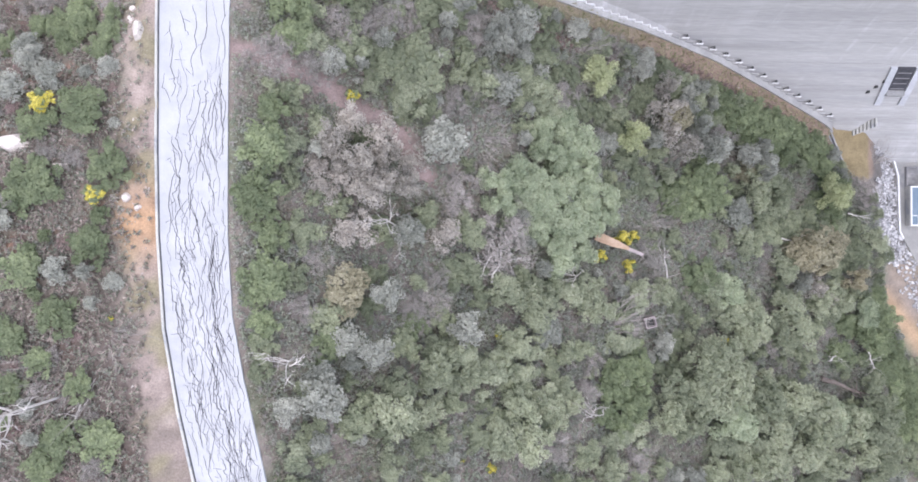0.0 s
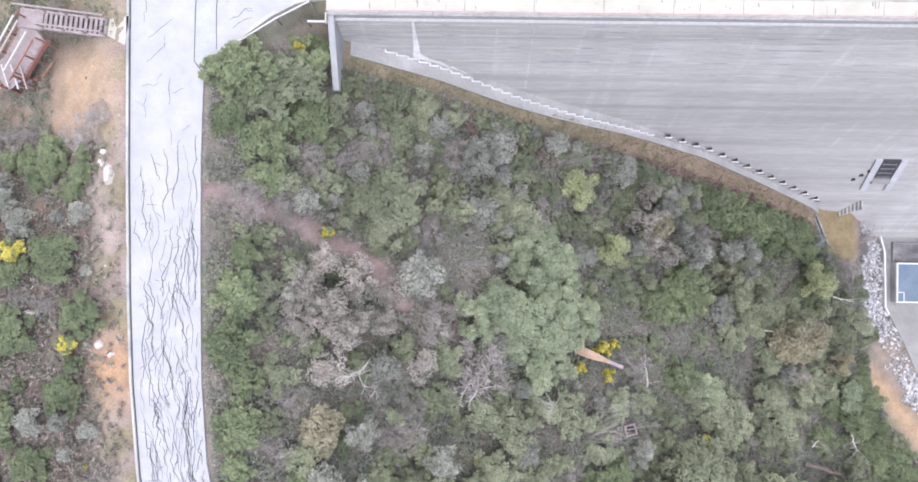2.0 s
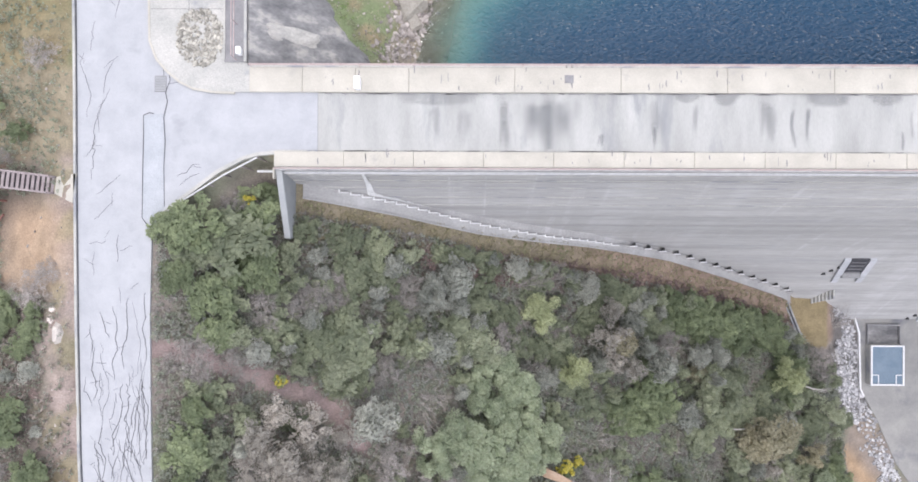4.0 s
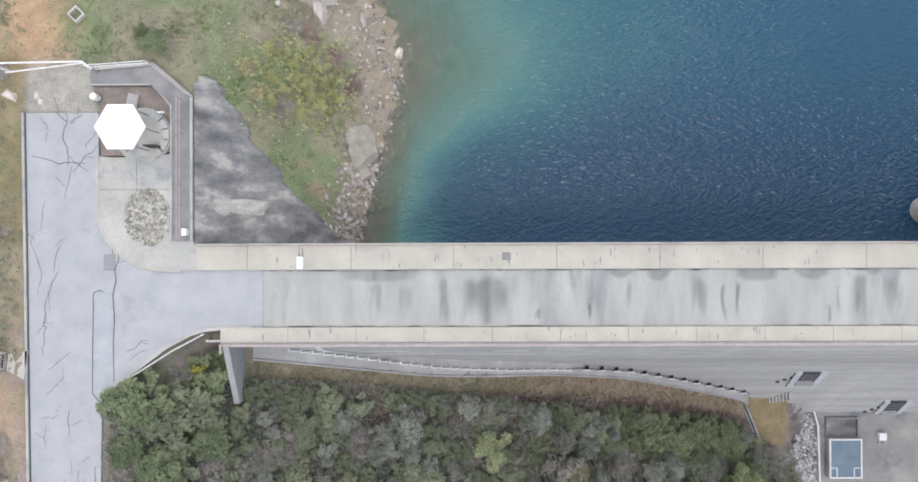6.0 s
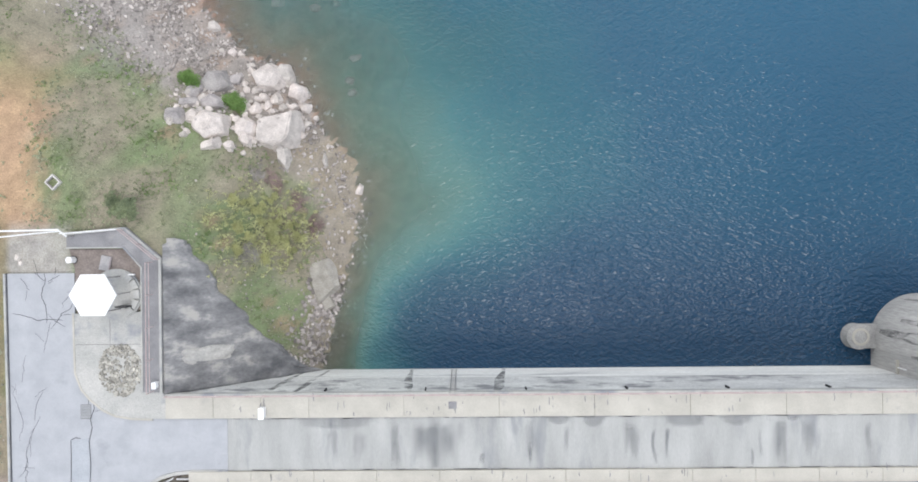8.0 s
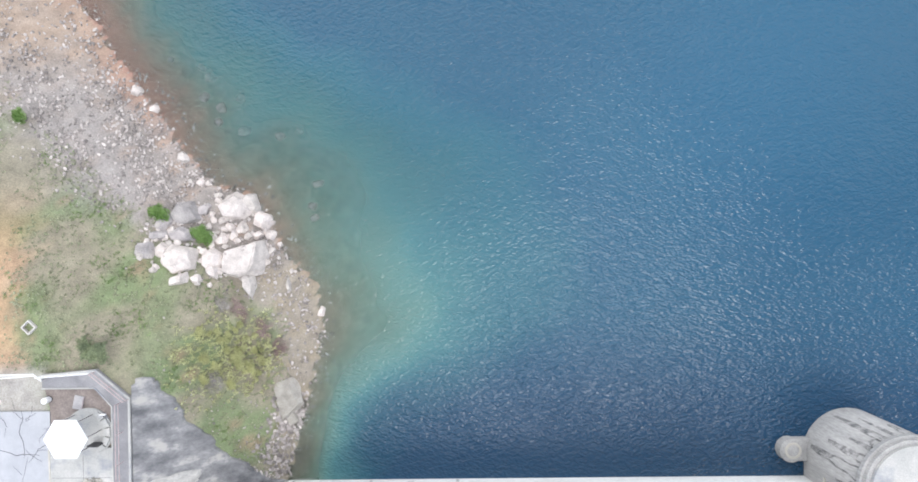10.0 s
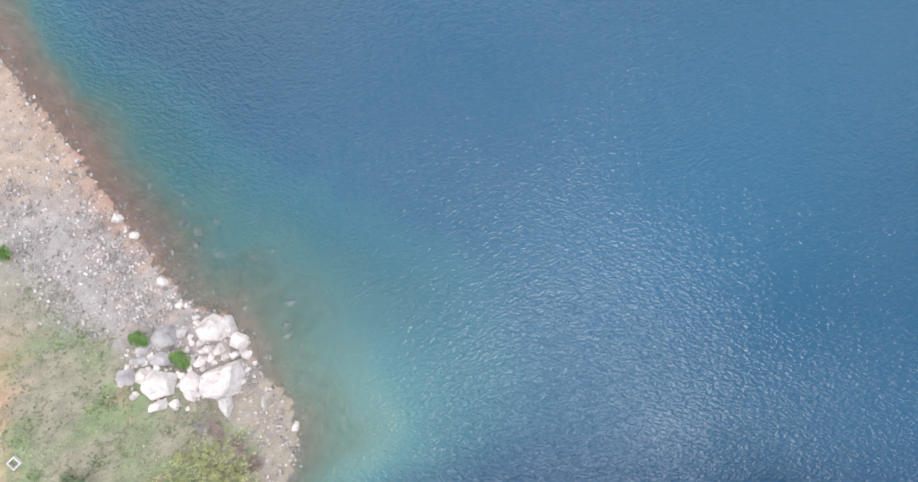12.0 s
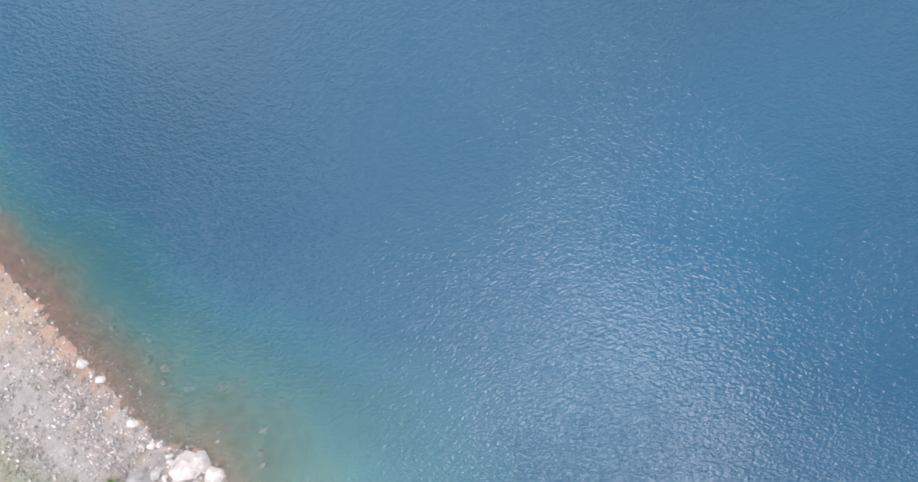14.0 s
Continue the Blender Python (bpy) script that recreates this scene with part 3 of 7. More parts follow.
    wide = np.interp(y, [28, 34, 41, 46, 52, 58, 66, 80], [1.0, 2.0, 3.2, 4.8, 6.5, 8.5, 9.5, 12.0])
    k = smoothstep(d + 1.6 * (blot2 - 0.5), wide * 0.8, wide * 1.15)
    bank = gravel * (1 - k[..., None]) + grass * k[..., None]
    bank = mixc(bank, (0.30, 0.262, 0.195), (1 - smoothstep(y, 45, 49)) * (0.45 + 0.5 * blot2) * (1 - k))
    grey = np.exp(-(((d - 5.2) / 3.2) ** 2)) * smoothstep(y, 49, 53) * (1 - smoothstep(y, 61, 65))
    bank = mixc(bank, (0.335, 0.31, 0.288), grey * (0.5 + 0.4 * blot))
    red = smoothstep(y, 54, 64) * (1 - smoothstep(d, 0.9, 2.0))
    bank = mixc(bank, (0.36, 0.225, 0.165), red * 0.85)
    trail = np.exp(-((x + 18.4 + 0.02 * (y - 40) + 1.5 * (blot2 - 0.5) + 0.8 * (blot - 0.5)) / 2.3) ** 4) * smoothstep(y, 38, 40) * (1 - smoothstep(y, 47, 54))
    bank = mixc(bank, (0.45, 0.30, 0.19), trail * 0.9)
    bank = mixc(bank, (0.36, 0.28, 0.215), smoothstep(y, 60, 66) * (1 - smoothstep(d, 6, 12)) * (0.5 + 0.5 * blot))
    yard = smoothstep(x, -18.9, -18.4) * (1 - smoothstep(x, -14.6, -14.0)) * smoothstep(y, 35, 36.5) * (1 - smoothstep(y, 38.6, 40.2))
    bank = mixc(bank, (0.39, 0.37, 0.34), yard * (0.75 + 0.25 * blot2))
    bank = mixc(bank, (0.25, 0.205, 0.12), (1 - smoothstep(x, -19.0, -18.6)) * (1 - smoothstep(y, 39, 42)) * (0.6 + 0.4 * blot2))
    bed = np.stack([np.interp(s + 0.9 * (blot2 - 0.5), [0, 0.7, 2.0, 4.5, 8, 14, 24], v) for v in
                    ([0.34, 0.32, 0.25, 0.13, 0.06, 0.030, 0.024], [0.23, 0.23, 0.245, 0.235, 0.20, 0.145, 0.115], [0.17, 0.175, 0.185, 0.20, 0.21, 0.21, 0.195])], -1)
    silt = smoothstep(y, 52, 62) * (1 - smoothstep(s + 1.2 * (blot2 - 0.5), 0.6, 5.0))
    bed = mixc(bed, (0.33, 0.20, 0.155), silt * 0.9)
    bed = mixc(bed, (0.265, 0.25, 0.185), (1 - smoothstep(y, 42, 50)) * (1 - smoothstep(s, 0.8, 3.5)) * 0.8)
    bank = np.where((s > 0)[..., None], bed, bank)
    c = c * (1 - up[..., None]) + bank * up[..., None]
    data = sheet("ground", x, y, z, np.concatenate([c, np.ones((*x.shape, 1))], -1), "zone")
    tagged(mesh_part("ground", data, "soil"), "uneven hillside soil, grassy bank and stony lake bed", "ground", kind="structure")


build_ground()


def level(x, y):
    """Height of the ground at one place."""
    return float(land(np.array([float(x)]), np.array([float(y)]))[0])


def build_water():
    gx = spaced(-40, 70, 0.8, 2000)
    gy = spaced(28.06, 110, 0.8, 2000)
    x, y = np.meshgrid(gx, gy[gy > 28])
    s = shore_distance(x, y) + 1.3 * ripple(x, y, 0.35, 2.0) + 0.5 * ripple(x, y, 1.1, 4.0)
    s = s * (1 + 1.8 * (1 - smoothstep(y + 2 * ripple(x, y, 0.2, 5.0), 27, 42)) * smoothstep(s, 0, 3))  # steep bed beside the dam
    s = s * (1 + 1.7 * smoothstep(y + 3 * ripple(x, y, 0.12, 2.0), 54, 86) * smoothstep(s, 1, 7))
    far = [0, 2.0, 5.2, 9.5, 15.5, 24, 37]
    rgba = [np.interp(s, far, v) for v in ([0.20, 0.145, 0.103, 0.057, 0.029, 0.020, 0.019], [0.24, 0.235, 0.207, 0.166, 0.116, 0.085, 0.080], [0.155, 0.17, 0.18, 0.173, 0.150, 0.138, 0.136], [0.02, 0.22, 0.6, 0.86, 1, 1, 1])]
    rgba[3] = rgba[3] * (1 - 0.6 * smoothstep(y, 46, 56) * (1 - smoothstep(s, 2.5, 8.0)))
    rgba[3] = np.minimum(1.0, rgba[3] * (1 + 0.4 * (1 - smoothstep(y, 44, 52))))
    mud = 0.55 * smoothstep(y, 50, 60) * (1 - smoothstep(s, 2.5, 9.0))
    rgba[:3] = [v * (1 - mud) + w * mud for v, w in zip(rgba[:3], (0.19, 0.20, 0.17))]
    tone = (1 + 0.16 * ripple(x, y, 0.07, 1.2)) * (1 - 0.2 * smoothstep(y, 48, 58) * (1 - smoothstep(s, 12, 20)))
    # tint dimmed by the dam and off the point, for darker sky reflections there
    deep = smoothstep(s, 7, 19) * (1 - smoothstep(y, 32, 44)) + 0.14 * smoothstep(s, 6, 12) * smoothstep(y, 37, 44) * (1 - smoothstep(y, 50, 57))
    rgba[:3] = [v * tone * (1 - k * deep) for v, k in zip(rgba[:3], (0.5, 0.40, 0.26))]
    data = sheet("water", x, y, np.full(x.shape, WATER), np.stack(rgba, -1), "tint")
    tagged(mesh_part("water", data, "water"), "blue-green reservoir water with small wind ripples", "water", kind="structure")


build_water()

# ---------- road and forecourt ----------
bm = slab(bmesh.new(), ROAD_LEFT + FORECOURT + FORK + ROAD_RIGHT, -0.15, 0.05)
road = tagged(part("road", bm, "asphalt"), "pale weathered asphalt service road with many dark cracks", "road", kind="structure")
bm = slab(bmesh.new(), [(-14.5, 18.9), (-14.45, 25.1), (-13.2, 25.2), (-13.15, 19.6), (-13.7, 18.6)], 0.045, 0.056)
part("asphalt_patch", bm, "patch", road)


def build_cracks():
    """Long wandering cracks, dense on the southern stretch, few on the northern one."""
    rng = random.Random(5)
    verts, faces = [], []

    def wander(x, y, length, heading, width, wild=0.5):
        line, lean = [], rng.uniform(-0.12, 0.12)
        left_to_jog = rng.randint(2, 7)
        turn = heading + lean
        for _ in range(int(length / 0.1)):
            line.append((x, y))
            left_to_jog -= 1
            if left_to_jog <= 0:  # runs nearly straight, then steps aside
                sharp = rng.random() < 0.22
                turn = heading + lean + rng.choice((-1, 1)) * (rng.uniform(0.7, 1.3) if sharp else rng.uniform(0.0, 0.5)) * wild
                left_to_jog = rng.randint(1, 2) if sharp else rng.randint(2, 8)
            x, y = x + 0.1 * math.sin(turn), y + 0.1 * math.cos(turn)
            left, right = float(road_edge(y, ROAD_LEFT)) + 0.15, float(road_edge(y, ROAD_RIGHT)) - 0.12
            if y < 18 and not left < x < right:
                break
        if len(line) > 3:
            jag = [(a + rng.uniform(-0.022, 0.022) * math.cos(heading), b + rng.uniform(-0.022, 0.022) * math.sin(heading)) for a, b in line]
            ribbon(verts, faces, jag, width, 0.0585)

    for k in range(440):
        y = -25 + 41.0 * ((k * 0.618034) % 1.0)
        if rng.random() > float(np.interp(y, [-25, -6, 2, 9, 12, 15], [1.0, 0.95, 0.55, 0.32, 0.13, 0.05])):
            continue
        left, right = float(road_edge(y, ROAD_LEFT)), float(road_edge(y, ROAD_RIGHT))
        bend = math.atan2(float(road_edge(y + 1, ROAD_LEFT)) - left, 1)
        lane = ((4 * k) % 13 + rng.uniform(0.1, 0.9)) / 13
        lane = lane ** 0.8  # more of them along the eastern side
        wander(left + 0.3 + (right - left - 0.5) * lane, y, rng.uniform(0.7, 2.2) if rng.random() < 0.5 else rng.uniform(2.2, 5.5), bend, rng.choice((0.02, 0.026, 0.032, 0.042)), 0.9)
        if rng.random() < 0.35:
            wander(rng.uniform(left + 0.3, right - 0.6), y + rng.uniform(0, 1), rng.uniform(0.3, 0.9), bend + rng.choice((-1, 1)) * rng.uniform(0.7, 1.5), 0.022)
    # sparse cracks by the junction and the forecourt
    for x, y, length, heading, width in ((-17.6, 21.2, 4.6, 0.03, 0.06),
                                         (-17.2, 24.0, 3.0, 0.02, 0.05), (-17.9, 25.0, 4.2, -0.05, 0.05), (-17.7, 29.0, 2.0, 0.1, 0.045), (-16.2, 31.0, 2.2, 0.0, 0.05),
                                         (-16.0, 33.0, 3.6, 0.05, 0.08), (-16.0, 35.8, 1.1, -0.9, 0.07), (-15.9, 35.7, 1.2, 0.8, 0.07), (-15.9, 33.6, 1.6, 2.4, 0.06),
                                         (-15.7, 32.6, 2.6, 0.65, 0.07), (-18.3, 33.6, 3.6, 1.6, 0.08), (-17.7, 36.0, 1.2, 2.7, 0.06), (-17.4, 18.8, 1.9, 0.9, 0.05),
                                         (-17.7, 17.3, 1.4, 1.2, 0.04), (-17.3, 20.3, 2.0, 1.1, 0.05), (-16.0, 16.2, 1.8, 0.2, 0.06), (-17.4, 15.4, 1.6, 0.0, 0.04),
                                         (-12.4, 21.4, 1.8, 1.0, 0.06), (-12.2, 20.9, 1.5, 0.8, 0.05), (-13.3, 26.5, 2.6, 0.05, 0.06), (-13.0, 27.0, 1.4, 1.4, 0.04),
                                         (-14.9, 34.0, 1.6, 0.3, 0.05), (-17.9, 22.6, 1.6, 0.3, 0.05), (-16.9, 26.4, 2.4, 0.02, 0.05)):
        wander(x, y, length, heading, 0.55 * width, 0.8)
        if rng.random() < 0.7:
            k = rng.uniform(0.3, 0.8) * length
            wander(x + k * math.sin(heading), y + k * math.cos(heading), rng.uniform(0.5, 1.4), heading + rng.choice((-1, 1)) * rng.uniform(0.5, 1.2), 0.4 * width, 0.8)
    for line in ([(-14.5, 18.9), (-14.47, 22.0), (-14.43, 24.0), (-14.45, 25.1)], [(-13.15, 19.6), (-13.2, 22.0), (-13.12, 23.5), (-13.22, 25.0), (-13.0, 25.9), (-13.12, 26.5), (-12.85, 27.2), (-12.95, 28.0)], [(-14.5, 18.9), (-14.2, 18.5), (-13.85, 18.1)],
                 [(-14.45, 25.1), (-14.1, 25.25), (-13.8, 25.2)]):
        ribbon(verts, faces, line, 0.05, 0.0655)
    return mesh_from("cracks", verts, faces)


tagged(mesh_part("cracks", build_cracks(), "crack", road, "dark wandering cracks"), kind="stuff")


def strip(line, width, z0, z1, shift=0.0):
    """A kerb or wall of even width along a line."""
    bm = bmesh.new()
    rows = []
    for i, (x, y) in enumerate(line):
        ax, ay = line[max(i - 1, 0)]
        bx, by = line[min(i + 1, len(line) - 1)]
        d = math.hypot(bx - ax, by - ay)
        nx, ny = -(by - ay) / d, (bx - ax) / d
        a, b = shift - width / 2, shift + width / 2
        rows.append([bm.verts.new(p) for p in ((x + nx * a, y + ny * a, z0), (x + nx * b, y + ny * b, z0), (x + nx * b, y + ny * b, z1), (x + nx * a, y + ny * a, z1))])
    for p, q in zip(rows, rows[1:]):
        for k in range(4):
            bm.faces.new((p[k], p[(k + 1) % 4], q[(k + 1) % 4], q[k]))
    bm.faces.new(rows[0][::-1])
    bm.faces.new(rows[-1])
    bmesh.ops.recalc_face_normals(bm, faces=bm.faces)
    return bm


tagged(part("kerb", strip(ROAD_LEFT[1:], 0.14, -0.2, 0.17, 0.12), "pad"), "narrow pale concrete kerb along the road", "kerb", kind="structure")
tagged(part("road_gutter", strip(ROAD_LEFT[1:], 0.07, -0.1, 0.062, 0.01), "crack"), "dark dirty joint between kerb and asphalt", "gutter", kind="structure")
tagged(part("kerb", strip(FORK, 0.22, -0.2, 0.12, 0.02), "pad"), "low concrete kerb round the junction", "kerb", kind="structure")

PAD = FORECOURT[1:-1] + [(-8.0, 26.5), (-8.0, 28.0), (-8.2, 28.3), (-9.52, 28.35), (-9.5, 33.7)]
bm = slab(bmesh.new(), PAD + [(-11.2, 33.55), (-13.2, 33.5)], -0.2, 0.14)
forecourt = tagged(part("pavement", bm, "pad"), "pale stained concrete forecourt beside the dam crest", "pavement", kind="structure")
part("kerb_edge", strip(FORECOURT[1:-1], 0.12, -0.1, 0.165, -0.06), "walk", forecourt)
bm = bmesh.new()
box(bm, -11.7, -11.68, 28.9, 33.5, 0.14, 0.143)
box(bm, -14.0, -9.5, 31.5, 31.52, 0.14, 0.143)
part("joint", bm, "crack", forecourt)

# drain grate in the asphalt
grate = thing("drain_grate", (-13.42, 27.0, 0.05), "square grey steel drain grate set in asphalt", "grate")
bm = box(bmesh.new(), -0.36, 0.36, -0.49, 0.49, 0.0, 0.012)
part("frame", bm, "dark_concrete", grate)
for k in range(9):
    part("bar", box(bmesh.new(), -0.33, 0.33, -0.43 + 0.1 * k, -0.37 + 0.1 * k, 0.012, 0.022), "wing", grate)

# raised concrete band with pipe rail between the forecourt and the bank
BAND = [(-14.5, 37.95), (-14.5, 39.0), (-10.55, 39.35), (-8.15, 37.3), (-8.15, 28.3), (-9.5, 28.3), (-9.5, 36.6), (-10.7, 37.95)]
band = tagged(part("retaining_wall", slab(bmesh.new(), BAND, -1.2, 0.22), "dark_concrete"), "dark weathered concrete walkway band above the bank", "wall", kind="structure")
part("coping", strip([(-14.5, 38.93), (-10.58, 39.28), (-8.22, 37.25), (-8.22, 28.3)], 0.16, 0.2, 0.34), "pad", band)
part("coping", strip([(-10.68, 38.0), (-9.5, 36.65), (-9.5, 28.4)], 0.1, 0.2, 0.27), "pad", band)
part("coping", strip([(-14.5, 38.0), (-10.72, 38.0)], 0.1, 0.2, 0.27), "pad", band)


def railing(name, line, height, label, post_step=2.0, rails=2, mat="rail", base=None, group=""):
    """Pipe railing along a line of (x, y, z): posts and rails are parts."""
    root = thing(name, line[0], label, "railing", group)
    ox, oy, oz = line[0]
    pts = [Vector((x - ox, y - oy, z - oz)) for x, y, z in line]
    for a, b in zip(pts, pts[1:]):
        n = max(1, round((b - a).length / post_step))
        for k in range(n + 1 if b is pts[-1] else n):
            p = a.lerp(b, k / n)
            part("post", tube(bmesh.new(), p, p + Vector((0, 0, height)), 0.025, n=6), mat, root)
        for r in range(rails):
            up = Vector((0, 0, height * (1 - r / (rails + 0.3))))
            part("rail", tube(bmesh.new(), a + up, b + up, 0.028, n=6), mat, root)
    return root


railing("railing", [(-8.75, 28.4, 0.22), (-8.75, 37.0, 0.22)], 0.95, "thin weathered pipe railing on the concrete band", 2.1)
railing("railing", [(-14.4, 38.95, 0.22), (-10.7, 39.2, 0.22)], 0.9, "white pipe railing on the concrete band", 1.9, 2, "white")
railing("railing", [(-10.6, 39.2, 0.22), (-8.2, 37.2, 0.22)], 0.9, "thin pipe railing at the corner of the band", 1.6)

# ---------- dam ----------
def face_y(z):
    return float(face_line(z))


DAM_WEST, DAM_EAST = -6.5, 135.0


def extrude(profile, x0, x1):
    """A closed outline of (y, z), drawn out along x."""
    bm = bmesh.new()
    a = [bm.verts.new((x0, y, z)) for y, z in profile]
    b = [bm.verts.new((x1, y, z)) for y, z in profile]
    k = len(profile)
    for i in range(k):
        bm.faces.new((a[i], a[(i + 1) % k], b[(i + 1) % k], b[i]))
    bm.faces.new(a[::-1])
    bm.faces.new(b)
    bmesh.ops.recalc_face_normals(bm, faces=bm.faces)
    return bm


dam = tagged(new("dam"), "long straight grey concrete gravity dam with a roadway on its crest", "dam", kind="structure")
core = [(27.7, 0.0), (27.7, -36), (5.6, -36)] + [(y - 0.06, z) for z, y in PROFILE[::-1]][1:]
part("core", extrude([(y + 0.1 if y < 25 else y, z) for y, z in core], DAM_WEST, DAM_EAST), "face", dam)
part("upstream_face", extrude([(28.05, 0.0), (28.05, -4.7), (27.72, -4.7), (27.72, 0.0)], DAM_WEST - 1.6, DAM_EAST), "stained", dam, "water-stained vertical upstream face")
part("upstream_face", extrude([(28.065, -4.72), (28.065, -36), (27.72, -36), (27.72, -4.72)], DAM_WEST - 1.6, DAM_EAST), "upface", dam, "pale mineral band above the waterline")
part("roadway", extrude([(26.48, -0.2), (26.48, 0.052), (24.7, 0.075), (22.95, 0.052), (22.95, -0.2)], -3.88, DAM_EAST), "crest", dam, "grey roadway with dark water stains")
# walkway slabs, one by one between their joints
rng = random.Random(11)
x = DAM_WEST - 1.5
while x < 75:
    w = 6.35 if x > -1 else 3.2
    part("walkway_slab", box(bmesh.new(), x + 0.007, x + w - 0.007, 26.5, 27.98, -0.2, 0.2 + rng.uniform(-0.006, 0.006), 0.02), "walk", dam)
    x += w
x = DAM_WEST
while x < 75:
    part("walkway_slab", box(bmesh.new(), x + 0.007, x + 4.2 - 0.007, 22.0, 22.93, -0.2, 0.2 + rng.uniform(-0.006, 0.006), 0.02), "walk", dam)
    x += 4.2
part("walkway", box(bmesh.new(), 75, DAM_EAST, 26.5, 27.98, -0.2, 0.2), "walk", dam)
part("walkway", box(bmesh.new(), 75, DAM_EAST, 22.0, 22.93, -0.2, 0.2), "walk", dam)
part("coping", box(bmesh.new(), DAM_WEST - 1.6, DAM_EAST, 27.99, 28.14, -0.35, 0.16, 0.02), "pad", dam, "dark outer edge beam")
part("coping", box(bmesh.new(), DAM_WEST, DAM_EAST, 21.78, 21.99, -0.35, 0.14, 0.02), "lift", dam)

# lifts of the downstream face, each a course that stands a little proud
z = -0.4
course = 0
while z > -31:
    h = 0.62 if z > -6 else 1.25
    top, low = face_y(z), face_y(z - h)
    proud = 0.05 + 0.02 * (course % 2)
    bm = extrude([(top - proud, z - 0.02), (low - proud, z - h + 0.02), (low + 0.3, z - h + 0.02), (top + 0.3, z - 0.02)], DAM_WEST + 0.15, DAM_EAST)
    part("concrete_lift", bm, "face", dam)
    if course == 0:
        part("lift_ledge", extrude([(top - 0.19, z + 0.02), (top - 0.19, z - 0.1), (top + 0.1, z - 0.1), (top + 0.1, z + 0.02)], DAM_WEST + 0.15, DAM_EAST), "pale_steel", dam)
    elif z > -6.5:
        part("lift_ledge", extrude([(top - proud - 0.035, z - 0.01), (top - proud - 0.035, z - 0.06), (top + 0.1, z - 0.06), (top + 0.1, z - 0.01)], DAM_WEST + 0.15, DAM_EAST), "pad", dam)
    z -= h
    course += 1

# damp stains that run from the upper kerb across the roadway
def road_stain(x0, x1, y0, y1, strength, slant=0.0, arc=False):
    """A soft streak between two heights of the roadway, or a shallow arc hanging from its upper edge."""
    wide = x1 - x0
    x, y = np.meshgrid(np.linspace(x0 - 0.8 * wide, x1 + 0.8 * wide, 22), np.linspace(y0, y1, 28))
    u = (x - (x0 + x1) / 2 - slant * (y1 - y) - 0.12 * ripple(y * 0, y, 1.4, x0)) / (0.5 * wide)
    v = (y1 - y) / (y1 - y0)
    if arc:
        k = 1 - smoothstep(u ** 2 + v ** 2 + 0.15 * ripple(x, y, 3.0, x0), 0.4, 1.0)
    else:
        edge = 0.35 * ripple(x * 2.5, y * 0.4, 2.0, x0) + 0.25 * ripple(x * 0, y, 1.1, x1)
        k = (1 - smoothstep(np.abs(u) + edge, 0.1, 1.4)) * smoothstep(v + 0.1 * ripple(x, y, 3.0, x0), 0.0, 0.3) * (1 - smoothstep(v + 0.3 * ripple(x * 3, y * 0, 2.0, x0), 0.5, 1.0))
    k = k * (0.75 + 0.25 * ripple(x * 4, y * 0.5, 1.3, x1)) * strength
    k[0], k[-1], k[:, 0], k[:, -1] = 0, k[-1] * arc, 0, 0
    z = 0.058 + 0.023 * (1 - np.abs(y - 24.7) / 1.78)
    part_of = mesh_part("water_stain", sheet("water_stain", x, y, z, np.stack([k, k, k, np.ones_like(k)], -1), "strength"), "road_stain", dam, "dark damp stain")
    tagged(part_of, kind="stuff")


for row in ((2.6, 3.3, 23.5, 26.2, 0.55, 0.08), (6.8, 7.5, 23.0, 26.4, 0.8, 0.1), (8.5, 11.2, 23.05, 26.4, 0.95, 0.0), (4.6, 5.4, 23.2, 25.6, 0.35, 0.05), (13.0, 13.3, 23.0, 24.1, 0.8, -0.1),
            (16.1, 16.35, 23.0, 24.8, 0.8, 0.05), (15.6, 16.7, 23.6, 26.4, 0.35, 0.0), (18.6, 18.9, 23.2, 26.0, 0.6, 0.0), (22.5, 23.4, 23.4, 26.35, 0.7, 0.06), (24.5, 24.75, 23.2, 25.7, 0.8, 0.0),
            (25.35, 25.65, 23.2, 25.7, 0.9, 0.0), (31.0, 31.2, 23.1, 24.3, 0.8, 0.0), (31.6, 31.85, 23.4, 25.5, 0.7, 0.0), (32.4, 33.3, 23.1, 26.35, 0.95, 0.05), (34.5, 35.4, 23.4, 26.3, 0.5, 0.0),
            (38.6, 39.0, 23.3, 26.2, 0.7, 0.0), (43.0, 44.2, 23.2, 26.3, 0.6, 0.05), (50.5, 51.0, 23.2, 26.0, 0.7, 0.0)):
    road_stain(*row)
for x0, x1, deep, strength in ((0.6, 6.1, 0.85, 0.55), (17.4, 19.2, 0.6, 0.6), (19.7, 21.4, 0.85, 0.65), (25.1, 28.2, 0.9, 0.7), (29.0, 31.4, 0.8, 0.6), (33.4, 34.4, 0.5, 0.6), (46.0, 49.0, 0.8, 0.6)):
    road_stain(x0, x1, 26.47 - deep, 26.47, strength, arc=True)

